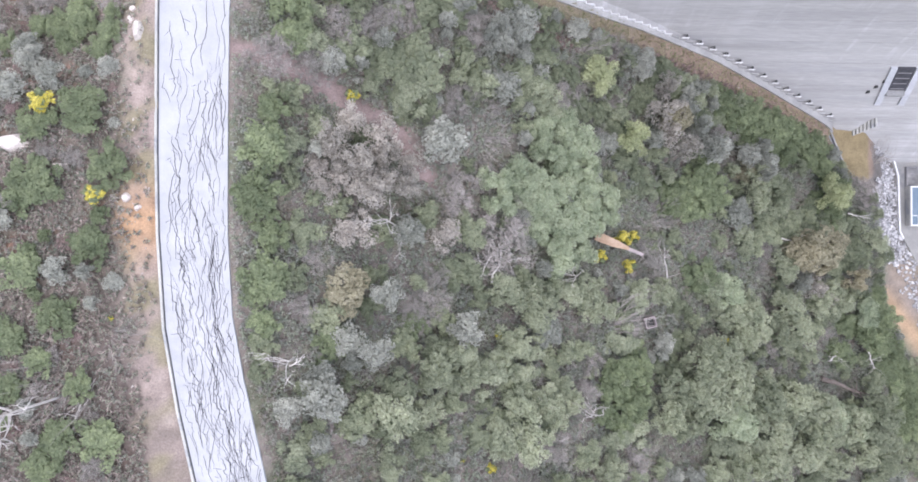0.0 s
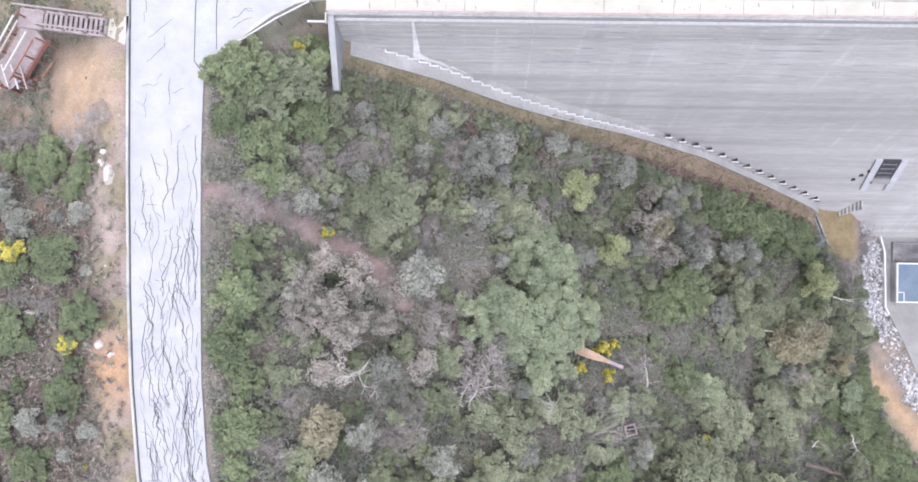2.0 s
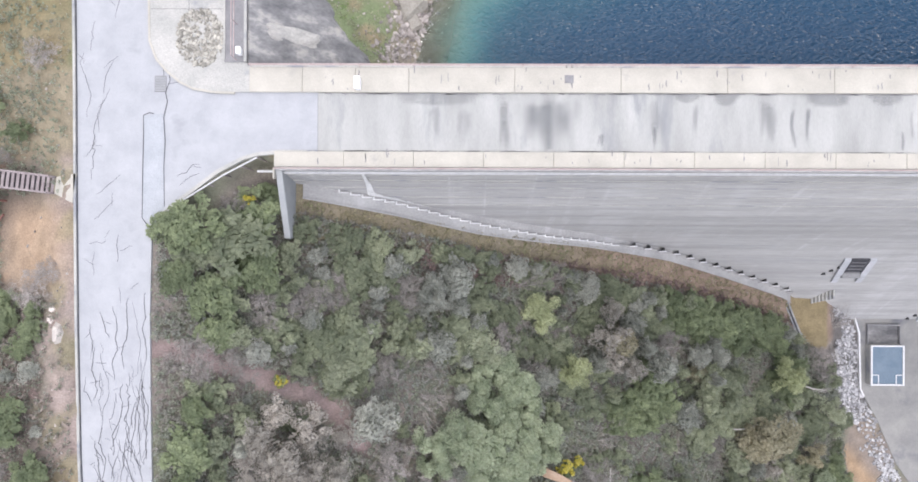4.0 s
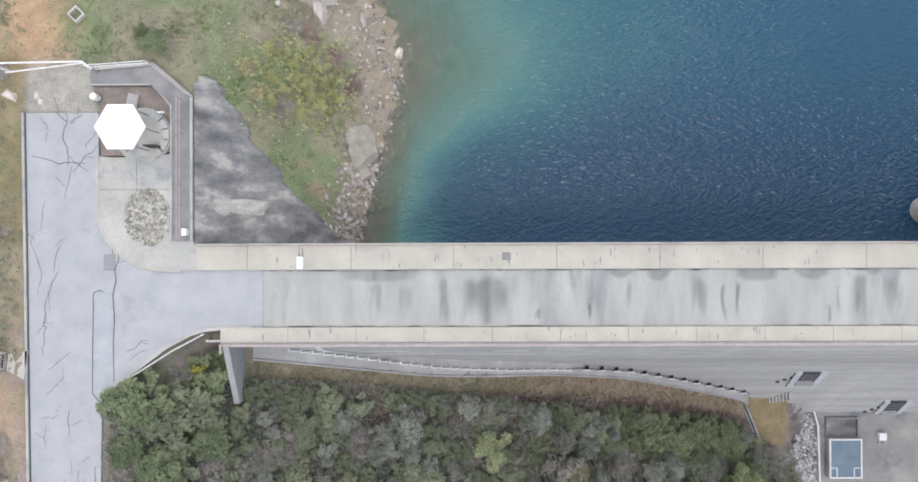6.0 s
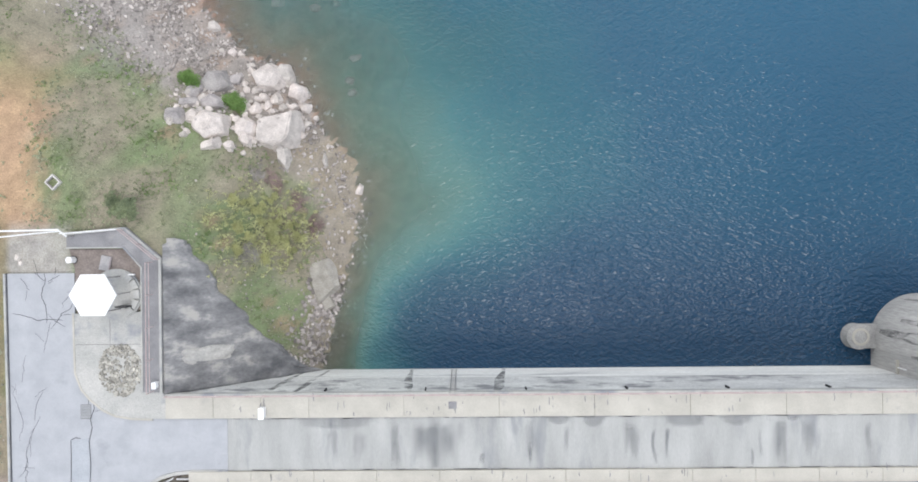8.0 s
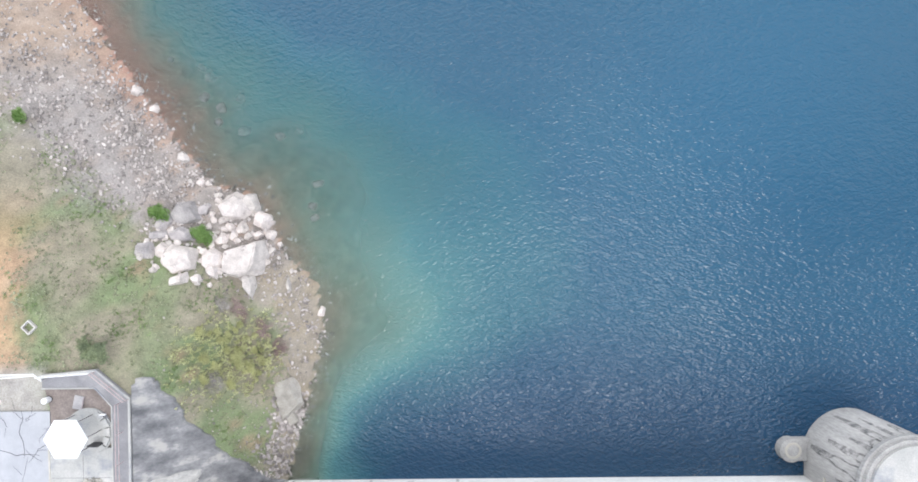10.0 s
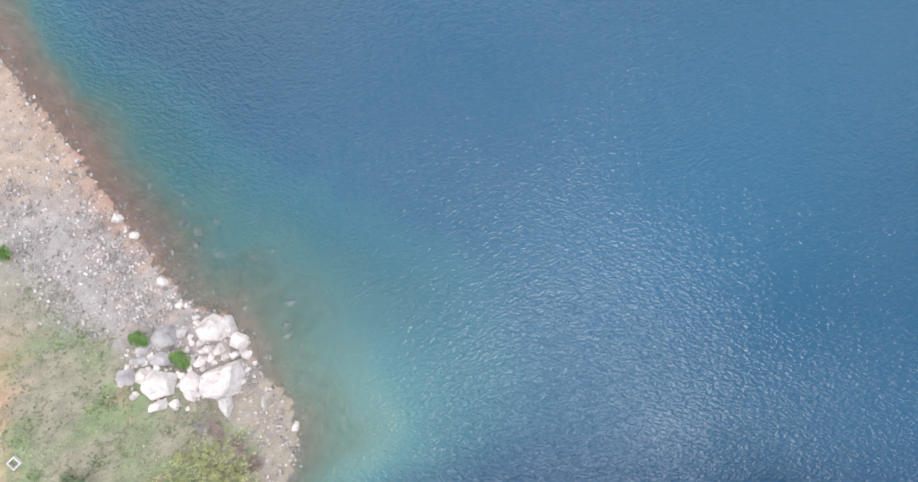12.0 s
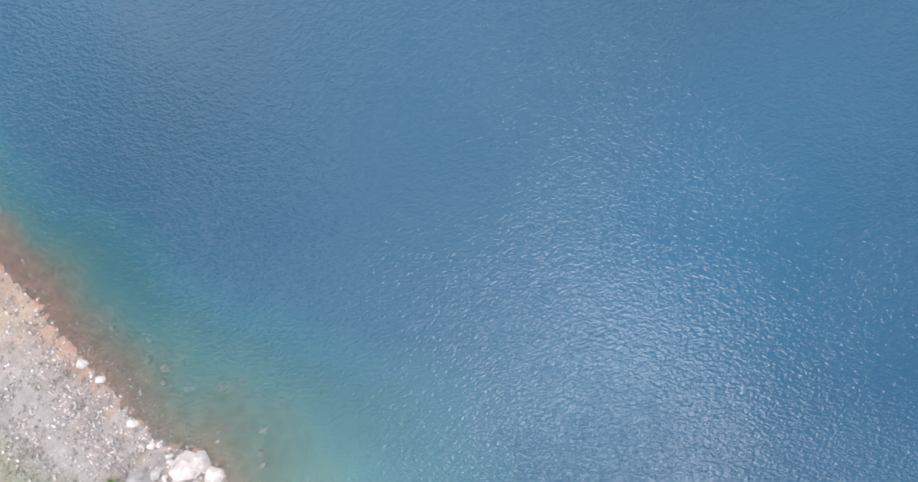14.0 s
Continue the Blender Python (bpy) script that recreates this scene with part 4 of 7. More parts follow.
# short stains and cracks across the walkway
verts, faces = [], []
for k in range(130):
    cx, cy = rng.uniform(-4, 60), rng.choice((rng.uniform(26.6, 27.8), rng.uniform(26.6, 27.8), rng.uniform(22.1, 22.8)))
    n = rng.randint(2, 5)
    ribbon(verts, faces, [(cx + rng.uniform(-0.03, 0.03), cy + 0.13 * i) for i in range(n)], rng.uniform(0.03, 0.08), 0.212)
for k in range(60):
    cx = rng.uniform(-5, 60)
    ribbon(verts, faces, [(cx + 0.12 * i, 26.43 + rng.uniform(-0.03, 0.03)) for i in range(rng.randint(3, 12))], 0.06, 0.06)
    cx = rng.uniform(-5, 60)
    ribbon(verts, faces, [(cx + 0.12 * i, 22.99 + rng.uniform(-0.02, 0.02)) for i in range(rng.randint(3, 14))], 0.05, 0.06)
tagged(mesh_part("cracks", mesh_from("cracks", verts, faces), "dark_concrete", dam), kind="stuff")

railing("railing", [(-6.4, 21.88, 0.14), (64, 21.88, 0.14)], 0.5, "low pinkish-grey pipe railing along the downstream crest edge", 3.2, 2, group="crest railings")
railing("railing", [(-7.9, 28.06, 0.16), (64, 28.06, 0.16)], 0.5, "low pinkish-grey pipe railing along the upstream crest edge", 3.2, 2, group="crest railings")

# dark wet streaks down the upstream face, crooked and uneven
verts, faces = [], []
for x0, x1, wide in ((8.1, 7.8, 0.6), (14.2, 15.1, 0.75), (-1.6, -0.4, 0.5), (0.4, 1.3, 0.45)):
    first = len(verts)
    for i in range(25):
        k = i / 24
        z = -0.5 - 7.0 * k
        w = wide * (0.35 + 0.65 * math.sin(math.pi * min(1.0, 0.15 + k))) / 2
        x = x0 + (x1 - x0) * k + 0.06 * math.sin(9 * k)
        off = 28.056 if z > -4.7 else 28.071
        verts += [(x - w, off, z), (x + w, off, z)]
        if i:
            faces.append((first + 2 * i - 2, first + 2 * i - 1, first + 2 * i + 1, first + 2 * i))
tagged(mesh_part("water_stain", mesh_from("water_stain", verts, faces), "wet_stain", dam, "dark wet streak"), kind="stuff")

# drain spouts on the upstream face
for k in range(10):
    spout = thing("drain_spout", (2.5 + 6.85 * k, 28.05, -0.55), "short dark drain spout on the upstream dam face", "drain", "upstream drain spouts")
    part("pipe", box(bmesh.new(), -0.045, 0.045, -0.03, 0.14, -0.6, 0.0), "dark_gap", spout)

# white marker post and metal cover on the upstream walkway
post = thing("marker_post", (-1.42, 26.95, 0.2), "white painted steel box on the crest walkway", "post")
cabinet = part("cabinet", box(bmesh.new(), -0.16, 0.16, -0.36, 0.36, 0.0, 0.55, 0.02), "white", post)
part("lid", box(bmesh.new(), -0.18, 0.18, -0.38, 0.38, 0.55, 0.59, 0.01), "roof", cabinet)
cover = thing("metal_cover", (11.2, 27.3, 0.205), "square grey steel cover in the crest walkway", "cover")
part("plate", box(bmesh.new(), -0.27, 0.27, -0.24, 0.24, 0.0, 0.02, 0.006), "dark_concrete", cover)
part("ladder_rail", box(bmesh.new(), -0.2, -0.14, 0.7, 0.82, -7.4, 0.35), "steel", cover)
part("ladder_rail", box(bmesh.new(), 0.14, 0.2, 0.7, 0.82, -7.4, 0.35), "steel", cover)
for k in range(22):
    part("rung", box(bmesh.new(), -0.14, 0.14, 0.74, 0.78, -7.2 + 0.33 * k, -7.17 + 0.33 * k), "steel", cover)
white_box = thing("utility_box", (-8.5, 28.85, 0.22), "small white utility box on the concrete band", "box")
cabinet = part("cabinet", box(bmesh.new(), -0.12, 0.12, -0.2, 0.2, 0.0, 0.5, 0.015), "white", white_box)
part("lid", box(bmesh.new(), -0.14, 0.14, -0.22, 0.22, 0.5, 0.53), "roof", cabinet)

# white lime streaks down the face
verts, faces = [], []


def streak(x, z0, z1, wide0, wide1):
    """One deposit running down the face."""
    n = max(3, int((z0 - z1) / 0.3))
    first = len(verts)
    for i in range(n + 1):
        k = i / n
        z = z0 + (z1 - z0) * k
        w = (wide0 + (wide1 - wide0) * k) * rng.uniform(0.85, 1.15) / 2
        verts.extend([(x - w, face_y(z) - 0.115, z), (x + w, face_y(z) - 0.115, z)])
        if i:
            q = first + 2 * i
            faces.append((q - 2, q - 1, q + 1, q))


streak(-1.3, -0.5, -2.4, 0.14, 0.24)
streak(-1.3, -2.2, -4.6, 0.3, 0.5)
first = len(verts)
for k in range(15):  # where it turns and runs along the gutter
    x = -1.52 + 0.26 * k
    low = float(valley(np.array(x)))
    for z in (low + (0.75 - 0.035 * k) * rng.uniform(0.8, 1.2), low + 0.2):
        verts.append((x, face_y(z) - 0.12, z))
    if k:
        q = first + 2 * k
        faces.append((q - 2, q - 1, q + 1, q))
tagged(mesh_part("lime_streak", mesh_from("lime_streak", verts, faces), "lime_white", dam, "thick white lime streak"), kind="stuff")

# gutter with a stepped upper edge where the downstream face meets the hillside
GROIN = []
for x in np.linspace(-5.6, 37.6, 60):
    z = float(valley(np.array(x)))
    GROIN.append((float(x), face_y(z), z))


def gutter_edge(x):
    return 0.95 + 0.4 * math.exp(-((x - 8) / 9) ** 2)


def step_shift(x):
    """How far the stepped edge stands out from the face; the gutter narrows on its way down."""
    return gutter_edge(x) - float(np.interp(x, [-5.6, 0, 6, 12, 18, 37], [1.0, 0.95, 0.8, 0.6, 0.6, 0.75]))


bm = bmesh.new()
rows = []
for x, y, z in GROIN:
    w = gutter_edge(x)
    rows.append([bm.verts.new(p) for p in ((x, y - w, z - 0.8), (x, y - w, z + 0.24), (x, y - w + 0.11, z + 0.24), (x, y - w + 0.11, z + 0.12), (x, y + 0.1, z + 0.16), (x, y + 0.3, z - 0.8))])
for a, b in zip(rows, rows[1:]):
    for k in range(5):
        bm.faces.new((a[k], a[k + 1], b[k + 1], b[k]))
bmesh.ops.recalc_face_normals(bm, faces=bm.faces)
gutter = tagged(part("gutter", bm, "face"), "grey concrete gutter stepping down the hillside along the dam foot", "gutter", kind="structure")
notched = 0
for x, y, z in GROIN[:-1]:
    if x < -4.0:
        continue
    y -= step_shift(x)
    if x < 17.5:
        part("step", box(bmesh.new(), x - 0.02, x + 0.66, y - 0.17, y - 0.1, z - 0.5, z + 0.23, 0.01), "white", gutter)
        part("step", box(bmesh.new(), x - 0.02, x + 0.07, y - 0.17, y + 0.06, z - 0.5, z + 0.25, 0.01), "white", gutter)
    else:
        part("step", box(bmesh.new(), x - 0.02, x + 0.7, y - 0.1, y + 0.04, z - 0.4, z + 0.24, 0.01), "face", gutter)
        notched += 1
        if notched % 2 == 0:
            # raised near-black block stands in for the shade of a riser
            bm = slab(bmesh.new(), [(x + 0.4, y + 0.03), (x + 0.72, y + 0.05), (x + 0.70, y + 0.30)], z - 0.2, z + 0.36)
            part("notch", bm, "dark_gap", gutter, "dark block for riser shade")
            part("notch_edge", box(bmesh.new(), x + 0.25, x + 0.85, y - 0.05, y + 0.02, z + 0.1, z + 0.40), "white", gutter)

# buttress wall and white barrier rails at the west end of the downstream face
wing = thing("wing_wall", (-6.25, 19.6, -3.4), "grey concrete wing wall at the end of the dam", "wall")
bm = bmesh.new()
for x0, x1 in ((-0.2, 0.2),):
    a = [bm.verts.new(p) for p in ((x0, -1.9, 0.0), (x1, -1.9, 0.0), (x1, 2.2, 0.2), (x0, 2.2, 0.2), (x0, -1.9, 1.5), (x1, -1.9, 1.5), (x1, 2.2, 3.45), (x0, 2.2, 3.45))]
    for f in ((0, 1, 2, 3), (4, 5, 6, 7), (0, 1, 5, 4), (1, 2, 6, 5), (2, 3, 7, 6), (3, 0, 4, 7)):
        bm.faces.new([a[i] for i in f])
bmesh.ops.recalc_face_normals(bm, faces=bm.faces)
bmesh.ops.bevel(bm, geom=list(bm.edges), offset=0.03, segments=1, affect="EDGES")
part("wall_body", bm, "wing", wing)
part("coping", box(bmesh.new(), -0.3, -0.22, 1.7, 2.3, 3.3, 3.62), "walk", wing)


def barrier(line, label, height=0.75, r=0.06, mat="white"):
    root = thing("barrier_rail", (*line[0], level(*line[0])), label, "barrier", "white barrier rails")
    ox, oy = line[0]
    for (ax, ay), (bx, by) in zip(line, line[1:]):
        part("rail", tube(bmesh.new(), (ax - ox, ay - oy, 0.15 + height), (bx - ox, by - oy, 0.15 + height), r, n=8), mat, root)
        n = max(1, round(math.hypot(bx - ax, by - ay) / 1.4))
        for k in range(n + 1):
            x, y = ax + (bx - ax) * k / n, ay + (by - ay) * k / n
            z = level(x, y) - root.location.z
            part("post", tube(bmesh.new(), (x - ox, y - oy, z - 0.3), (x - ox, y - oy, 0.15 + height), 0.05, n=8), "grey_wood", root)
    return root


barrier([(-12.75, 19.45), (-11.4, 20.3), (-9.5, 21.5), (-7.5, 22.55)], "pale grey steel guard rail round the road junction", 0.45, 0.05, "pale_steel")
barrier([(-8.0, 21.9), (-6.7, 21.9)], "short white steel rail at the dam end", 0.7, 0.08)
barrier([(-6.72, 21.8), (-6.72, 20.4)], "short white steel rail above the wing wall", 0.7, 0.05)

# sloping concrete apron between the band and the lake
APRON_EDGE = [(38.6, -7.55), (38.55, -7.1), (37.8, -6.75), (36.6, -6.2), (35.2, -5.55), (33.8, -4.65), (32.4, -3.8), (31.0, -2.7), (29.6, -1.5), (28.6, -0.3), (28.06, 0.8)]


def apron_height(x, y):
    lumps = 0.16 * math.sin(1.9 * x + 1.3 * y) + 0.09 * math.sin(4.1 * x - 2.2 * y) + 0.16 * noise.noise(Vector((x * 1.1, y * 1.9, 0))) + 0.07 * noise.noise(Vector((x * 3.1, y * 4.3, 5)))
    ledge = 0.45 * math.exp(-((((x + 5.9) / 1.7) ** 2 + ((y - 30.4) / 0.75) ** 2) ** 2)) - 0.35 * math.exp(-(((x + 6.0) / 2.2) ** 2 + ((y - 29.15) / 0.4) ** 2))
    return max(-0.2 - 0.80 * (x + 8.1) + lumps + ledge, level(x, y) + 0.28)


def apron_right(y):
    edge = float(np.interp(y, [p[0] for p in APRON_EDGE][::-1], [p[1] for p in APRON_EDGE][::-1]))
    return edge + 0.07 * math.sin(5 * y) + 0.03 * math.sin(11 * y) + 0.16 * math.sin(2.1 * y + 1)


def draped(rows, depth):
    """A smooth skin over rows of points, with thickness."""
    bm = bmesh.new()
    grid = [[bm.verts.new(p) for p in row] for row in rows]
    for a, b in zip(grid, grid[1:]):
        for k in range(len(a) - 1):
            bm.faces.new((a[k], b[k], b[k + 1], a[k + 1])).smooth = True
    bmesh.ops.recalc_face_normals(bm, faces=bm.faces)
    made = bmesh.ops.extrude_face_region(bm, geom=list(bm.faces))
    bmesh.ops.translate(bm, vec=(0, 0, -depth), verts=[v for v in made["geom"] if isinstance(v, bmesh.types.BMVert)])
    bmesh.ops.recalc_face_normals(bm, faces=bm.faces)
    return bm


rows = []
for y in np.linspace(38.6, 28.06, 70).tolist():
    left = -8.1 if y < 38.2 else -7.9
    line = [left + (apron_right(y) - left) * k / 44 for k in range(45)]
    rows.append([(x, y, apron_height(x, y)) for x in line])
apron = tagged(part("apron", draped(rows, 1.2), "apron"), "dark stained sloping concrete apron beside the dam", "apron", kind="structure")
rows = []  # a pale ledge of bare concrete on it
for i in range(19):
    line = []
    for k in range(31):
        u, v = -1 + 2 * k / 30, -1 + 2 * i / 18
        x, y = -5.85 + 1.45 * u + 0.04 * math.sin(9 * v), 30.45 + 0.62 * v + 0.05 * math.sin(5 * u + 1)
        over = 0.12 - 0.34 * (u ** 10 + v ** 6) + 0.08 * noise.noise(Vector((x * 2, y * 3, 2))) + 0.12 * v
        line.append((x, y, apron_height(x, y) + over))
    rows.append(line)
part("ledge", draped(rows, 0.3), "pale_apron", apron, "pale ledge of bare concrete")
rows = []  # and the broken pale lip along its lower edge
for y in np.linspace(38.2, 28.5, 60).tolist():
    right = apron_right(y)
    wide = 0.22 + 0.16 * math.sin(3.1 * y) + 0.1 * math.sin(7.7 * y)
    rows.append([(x, y, apron_height(min(x, right), y) + lift + 0.05 * math.sin(4 * y)) for x, lift in ((right - wide - 0.1, -0.1), (right - wide * 0.6, 0.05 * math.sin(2.2 * y)), (right, 0.06), (right + 0.12, -0.3))])
part("lip", draped(rows, 0.3), "apron", apron, "broken lip")

# ---------- intake tower ----------
tower = thing("intake_tower", (47.75, 30.1, WATER), "round grey concrete intake tower standing in the lake", "tower")
bm = tube(bmesh.new(), (0, 0, -6), (0, 0, 7.1), 3.65, n=64)
for f in bm.faces:
    f.smooth = len(f.verts) == 4
part("shaft", bm, "tower", tower)
part("connecting_wall", box(bmesh.new(), -3.6, 3.6, -2.1, 0.0, -6, 7.0), "tower", tower)
bm = tube(bmesh.new(), (0, 0, 7.1), (0, 0, 7.45), 3.8, n=64)
tube(bm, (0, 0, 7.45), (0, 0, 7.75), 3.55, n=64)
deck_part = part("deck", bm, "tower", tower)
bm = tube(bmesh.new(), (0, 0, 7.75), (0, 0, 8.0), 3.2, n=64)
part("hatch_ring", bm, "pad", deck_part, "pale pinkish-grey top slab")
verts, faces = [], []
for k in range(13):  # dark runs of water down the shaft
    a, wide, low = math.radians(60 + 13 * k + 4 * math.sin(5 * k)), 0.05 + 0.04 * (k % 3), 1.0 + 1.7 * ((k * 7) % 4)
    first = len(verts)
    for i in range(13):
        z = 7.0 + (low - 7.0) * i / 12
        w = wide * (1.1 - 0.7 * i / 12 + 0.1 * math.sin(1.3 * i + k))
        for side in (-1, 1):
            verts.append((3.66 * math.cos(a + side * w), 3.66 * math.sin(a + side * w), z))
        if i:
            faces.append((first + 2 * i - 2, first + 2 * i - 1, first + 2 * i + 1, first + 2 * i))
tagged(mesh_part("water_stain", mesh_from("water_stain", verts, faces), "wet_stain", tower, "dark wet streak"), kind="stuff")
part("ledge", box(bmesh.new(), -3.75, -3.2, -2.2, -1.0, 3.0, 3.15), "walk", tower)
for k in range(4):
    part("rail_post", tube(bmesh.new(), (-3.7 + 0.75 * k, -1.55, 3.0), (-3.7 + 0.75 * k, -1.55, 4.0), 0.05, n=6), "white", tower)
pier = thing("gauge_pier", (42.75, 30.45, WATER), "round-nosed concrete pier beside the intake tower", "pier")
bm = tube(bmesh.new(), (0, 0, -5), (0, 0, 0.8), 1.05, 0.98, n=40)
box(bm, 0, 1.7, -0.93, 0.93, -5, 0.6)
part("pier_body", bm, "tower", pier)
bm = bmesh.new()
for r0, r1 in ((0.50, 0.68),):
    rows = [[bm.verts.new((r * math.cos(a) + 0.1, r * math.sin(a), h)) for a in np.linspace(0, 2 * math.pi, 32, endpoint=False)] for r, h in ((r0, 0.8), (r0, 0.86), (r1, 0.86), (r1, 0.8))]
    for a, b in zip(rows, rows[1:]):
        for i in range(32):
            bm.faces.new((a[i], a[(i + 1) % 32], b[(i + 1) % 32], b[i]))
part("pipe_collar", bm, "walk", pier)

# ---------- foot of the dam ----------
bm = slab(bmesh.new(), [(46.9, 9.8), (47.4, 8.0), (47.55, 2.0), (49.3, -1.2), (51.4, -6), (57, -14), (64, -40), (74, -40), (74, 9.8)], -29.6, -29.22)
floor = tagged(part("pavement", bm, "toe"), "stained concrete floor at the foot of the dam", "pavement", kind="structure")
part("kerb_edge", strip([(46.9, 9.6), (47.35, 8.0), (47.5, 2.0), (47.9, 1.2)], 0.16, -29.5, -29.05), "white", floor, "white kerb")
house = thing("valve_chamber", (49.9, 4.7, -29.22), "low concrete valve chamber with a blue-grey flat roof and white rim", "building")
part("chamber_wall", box(bmesh.new(), -1.75, 1.75, -2.15, 2.1, 0, 0.75, 0.03), "pad", house)
house_roof = part("roof", box(bmesh.new(), -1.6, 1.6, -2.0, 1.95, 0.75, 0.79), "tank", house, "blue-grey roof membrane")
for a in ((-1.76, 1.76, -2.16, -2.0), (-1.76, 1.76, 1.95, 2.11), (-1.76, -1.6, -2.0, 1.95), (1.6, 1.76, -2.0, 1.95)):
    part("rim", box(bmesh.new(), *a, 0.7, 0.9, 0.015), "white", house)
for sx in (-1, 1):
    part("roof_hatch_edge", box(bmesh.new(), sx * 0.93 - 0.04, sx * 0.93 + 0.04, -2.0, -1.05, 0.79, 0.83), "white", house_roof)
    part("roof_hatch_edge", box(bmesh.new(), min(sx * 0.93, sx * 1.58), max(sx * 0.93, sx * 1.58), -1.09, -1.01, 0.79, 0.83), "white", house_roof)
pit = thing("stilling_pit", (49.9, 7.85, -29.22), "shallow stained concrete pit beside the valve chamber", "pit")
part("floor_slab", box(bmesh.new(), -1.7, 1.7, -1.0, 0.95, 0.0, 0.03), "apron", pit)
for a in ((-1.76, -1.66, -1.0, 1.1), (1.66, 1.76, -1.0, 1.1), (-1.66, 1.66, 0.95, 1.1)):
    part("kerb", box(bmesh.new(), *a, 0.0, 0.3), "dark_concrete", pit)
crate = thing("concrete_block", (54.2, 6.9, -29.22), "small white concrete block on the floor", "block")
part("block", box(bmesh.new(), -0.4, 0.4, -0.4, 0.4, 0, 0.5, 0.03), "white", crate)
for k in range(2):
    part("bracket", box(bmesh.new(), -0.3 + 0.5 * k, -0.1 + 0.5 * k, -0.9, -0.55, 0, 0.15), "litter", crate)


def gallery(x, z, label):
    """A gallery mouth in the sloping face: shaded opening as a dark panel between two sloping cheek walls."""
    y = face_y(z)
    root = thing("gallery_mouth", (x, y, z), label, "opening", "gallery mouths")
    lean = (face_y(z + 1.2) - face_y(z - 1.2)) / 2.4
    for side in (-1, 1):
        bm = bmesh.new()
        pts = [(-2.3 * lean - 0.3, -2.3), (1.9 * lean - 0.3, 1.9), (1.9 * lean + 0.4, 1.9), (-2.3 * lean + 0.4, -2.3)]
        a = [bm.verts.new((side * 1.15 - 0.3 - 0.3 * q, p, q)) for p, q in pts]
        b = [bm.verts.new((side * 1.15 + 0.3 - 0.3 * q, p, q)) for p, q in pts]
        for i in range(4):
            bm.faces.new((a[i], a[(i + 1) % 4], b[(i + 1) % 4], b[i]))
        bm.faces.new(a[::-1])
        bm.faces.new(b)
        bmesh.ops.recalc_face_normals(bm, faces=bm.faces)
        part("cheek_wall", bm, "cheek", root)
    # solid dark panel, its colour standing in for shade inside the mouth
    bm = bmesh.new()
    a = [bm.verts.new((s - 0.3 * q, q * lean - 0.2, q)) for s, q in ((-0.8, -0.6), (0.8, -0.6), (0.8, 1.9), (-0.8, 1.9))]
    bm.faces.new(a)
    made = bmesh.ops.extrude_face_region(bm, geom=list(bm.faces))
    bmesh.ops.translate(bm, vec=(0, 0.5, 0), verts=[v for v in made["geom"] if isinstance(v, bmesh.types.BMVert)])
    bmesh.ops.recalc_face_normals(bm, faces=bm.faces)
    part("niche", bm, "crack", root, "dark panel for shaded opening")
    for k in range(4):
        q0, q1 = -0.4 + 0.58 * k, -0.33 + 0.58 * k
        part("grating_bar", box(bmesh.new(), -0.64 - 0.3 * q0, 0.64 - 0.3 * q0, q0 * lean - 0.26, q0 * lean - 0.2, q0, q1), "dark_concrete", root)
    part("sill", box(bmesh.new(), -0.6, 1.1, -0.75 * lean - 0.6, -0.75 * lean + 0.1, -1.1, -0.75, 0.03), "lift", root)
    # near-black blocks give the shade of small recesses by colour
    for k in range(4):
        part("notch", box(bmesh.new(), -2.4 + 0.38 * k, -2.15 + 0.38 * k, (-1.0 + 0.6 * k) * lean - 0.2, (-1.0 + 0.6 * k) * lean + 0.1, -1.1 + 0.6 * k, -0.8 + 0.6 * k), "dark_gap", root)
    return root


gallery(41.0, -20.0, "dark gallery mouth with sloping cheek walls in the dam face")
gallery(54.6, -28.0, "dark gallery mouth low in the dam face")
stairs = thing("access_steps", (39.9, 11.6, -25.5), "short flight of pale concrete steps at the dam foot", "steps")
for k in range(7):
    part("tread", box(bmesh.new(), 0.2 + 0.22 * k, 0.2 + 0.22 * k + 0.2, -0.1 + 0.1 * k, 0.8 + 0.1 * k, -0.3, 0.2 + 0.24 * k, 0.02), "pad", stairs)
low_wall = thing("wing_wall", (37.74, 9.95, level(37.74, 9.95)), "low concrete wall, the shade of its slit a dark strip on top", "wall", turn=22)
part("wall_body", box(bmesh.new(), -0.24, 0.24, -1.9, 1.9, -1.6, 0.6, 0.02), "pad", low_wall)
# flat dark strip, the shade of a narrow slit put into colour
part("channel", box(bmesh.new(), -0.12, 0.08, -1.85, 1.85, 0.58, 0.604), "crack", low_wall, "dark strip for slit shade")

# ---------- forecourt things ----------
kiosk = thing("kiosk", (-11.55, 35.0, 0.12), "small hexagonal kiosk with a plain white roof", "kiosk")
bm = bmesh.new()
outer = [(1.52 * math.cos(radians(60 * k)), 1.52 * math.sin(radians(60 * k))) for k in range(6)]
low = [bm.verts.new((x, y, 2.05)) for x, y in outer]
high = [bm.verts.new((x, y, 2.13)) for x, y in outer]
tip = bm.verts.new((0, 0, 2.36))
for k in range(6):
    bm.faces.new((low[k], low[(k + 1) % 6], high[(k + 1) % 6], high[k]))
    bm.faces.new((high[k], high[(k + 1) % 6], tip))
bm.faces.new(low[::-1])
part("roof", bm, "roof", kiosk, "plain white sheet roof")
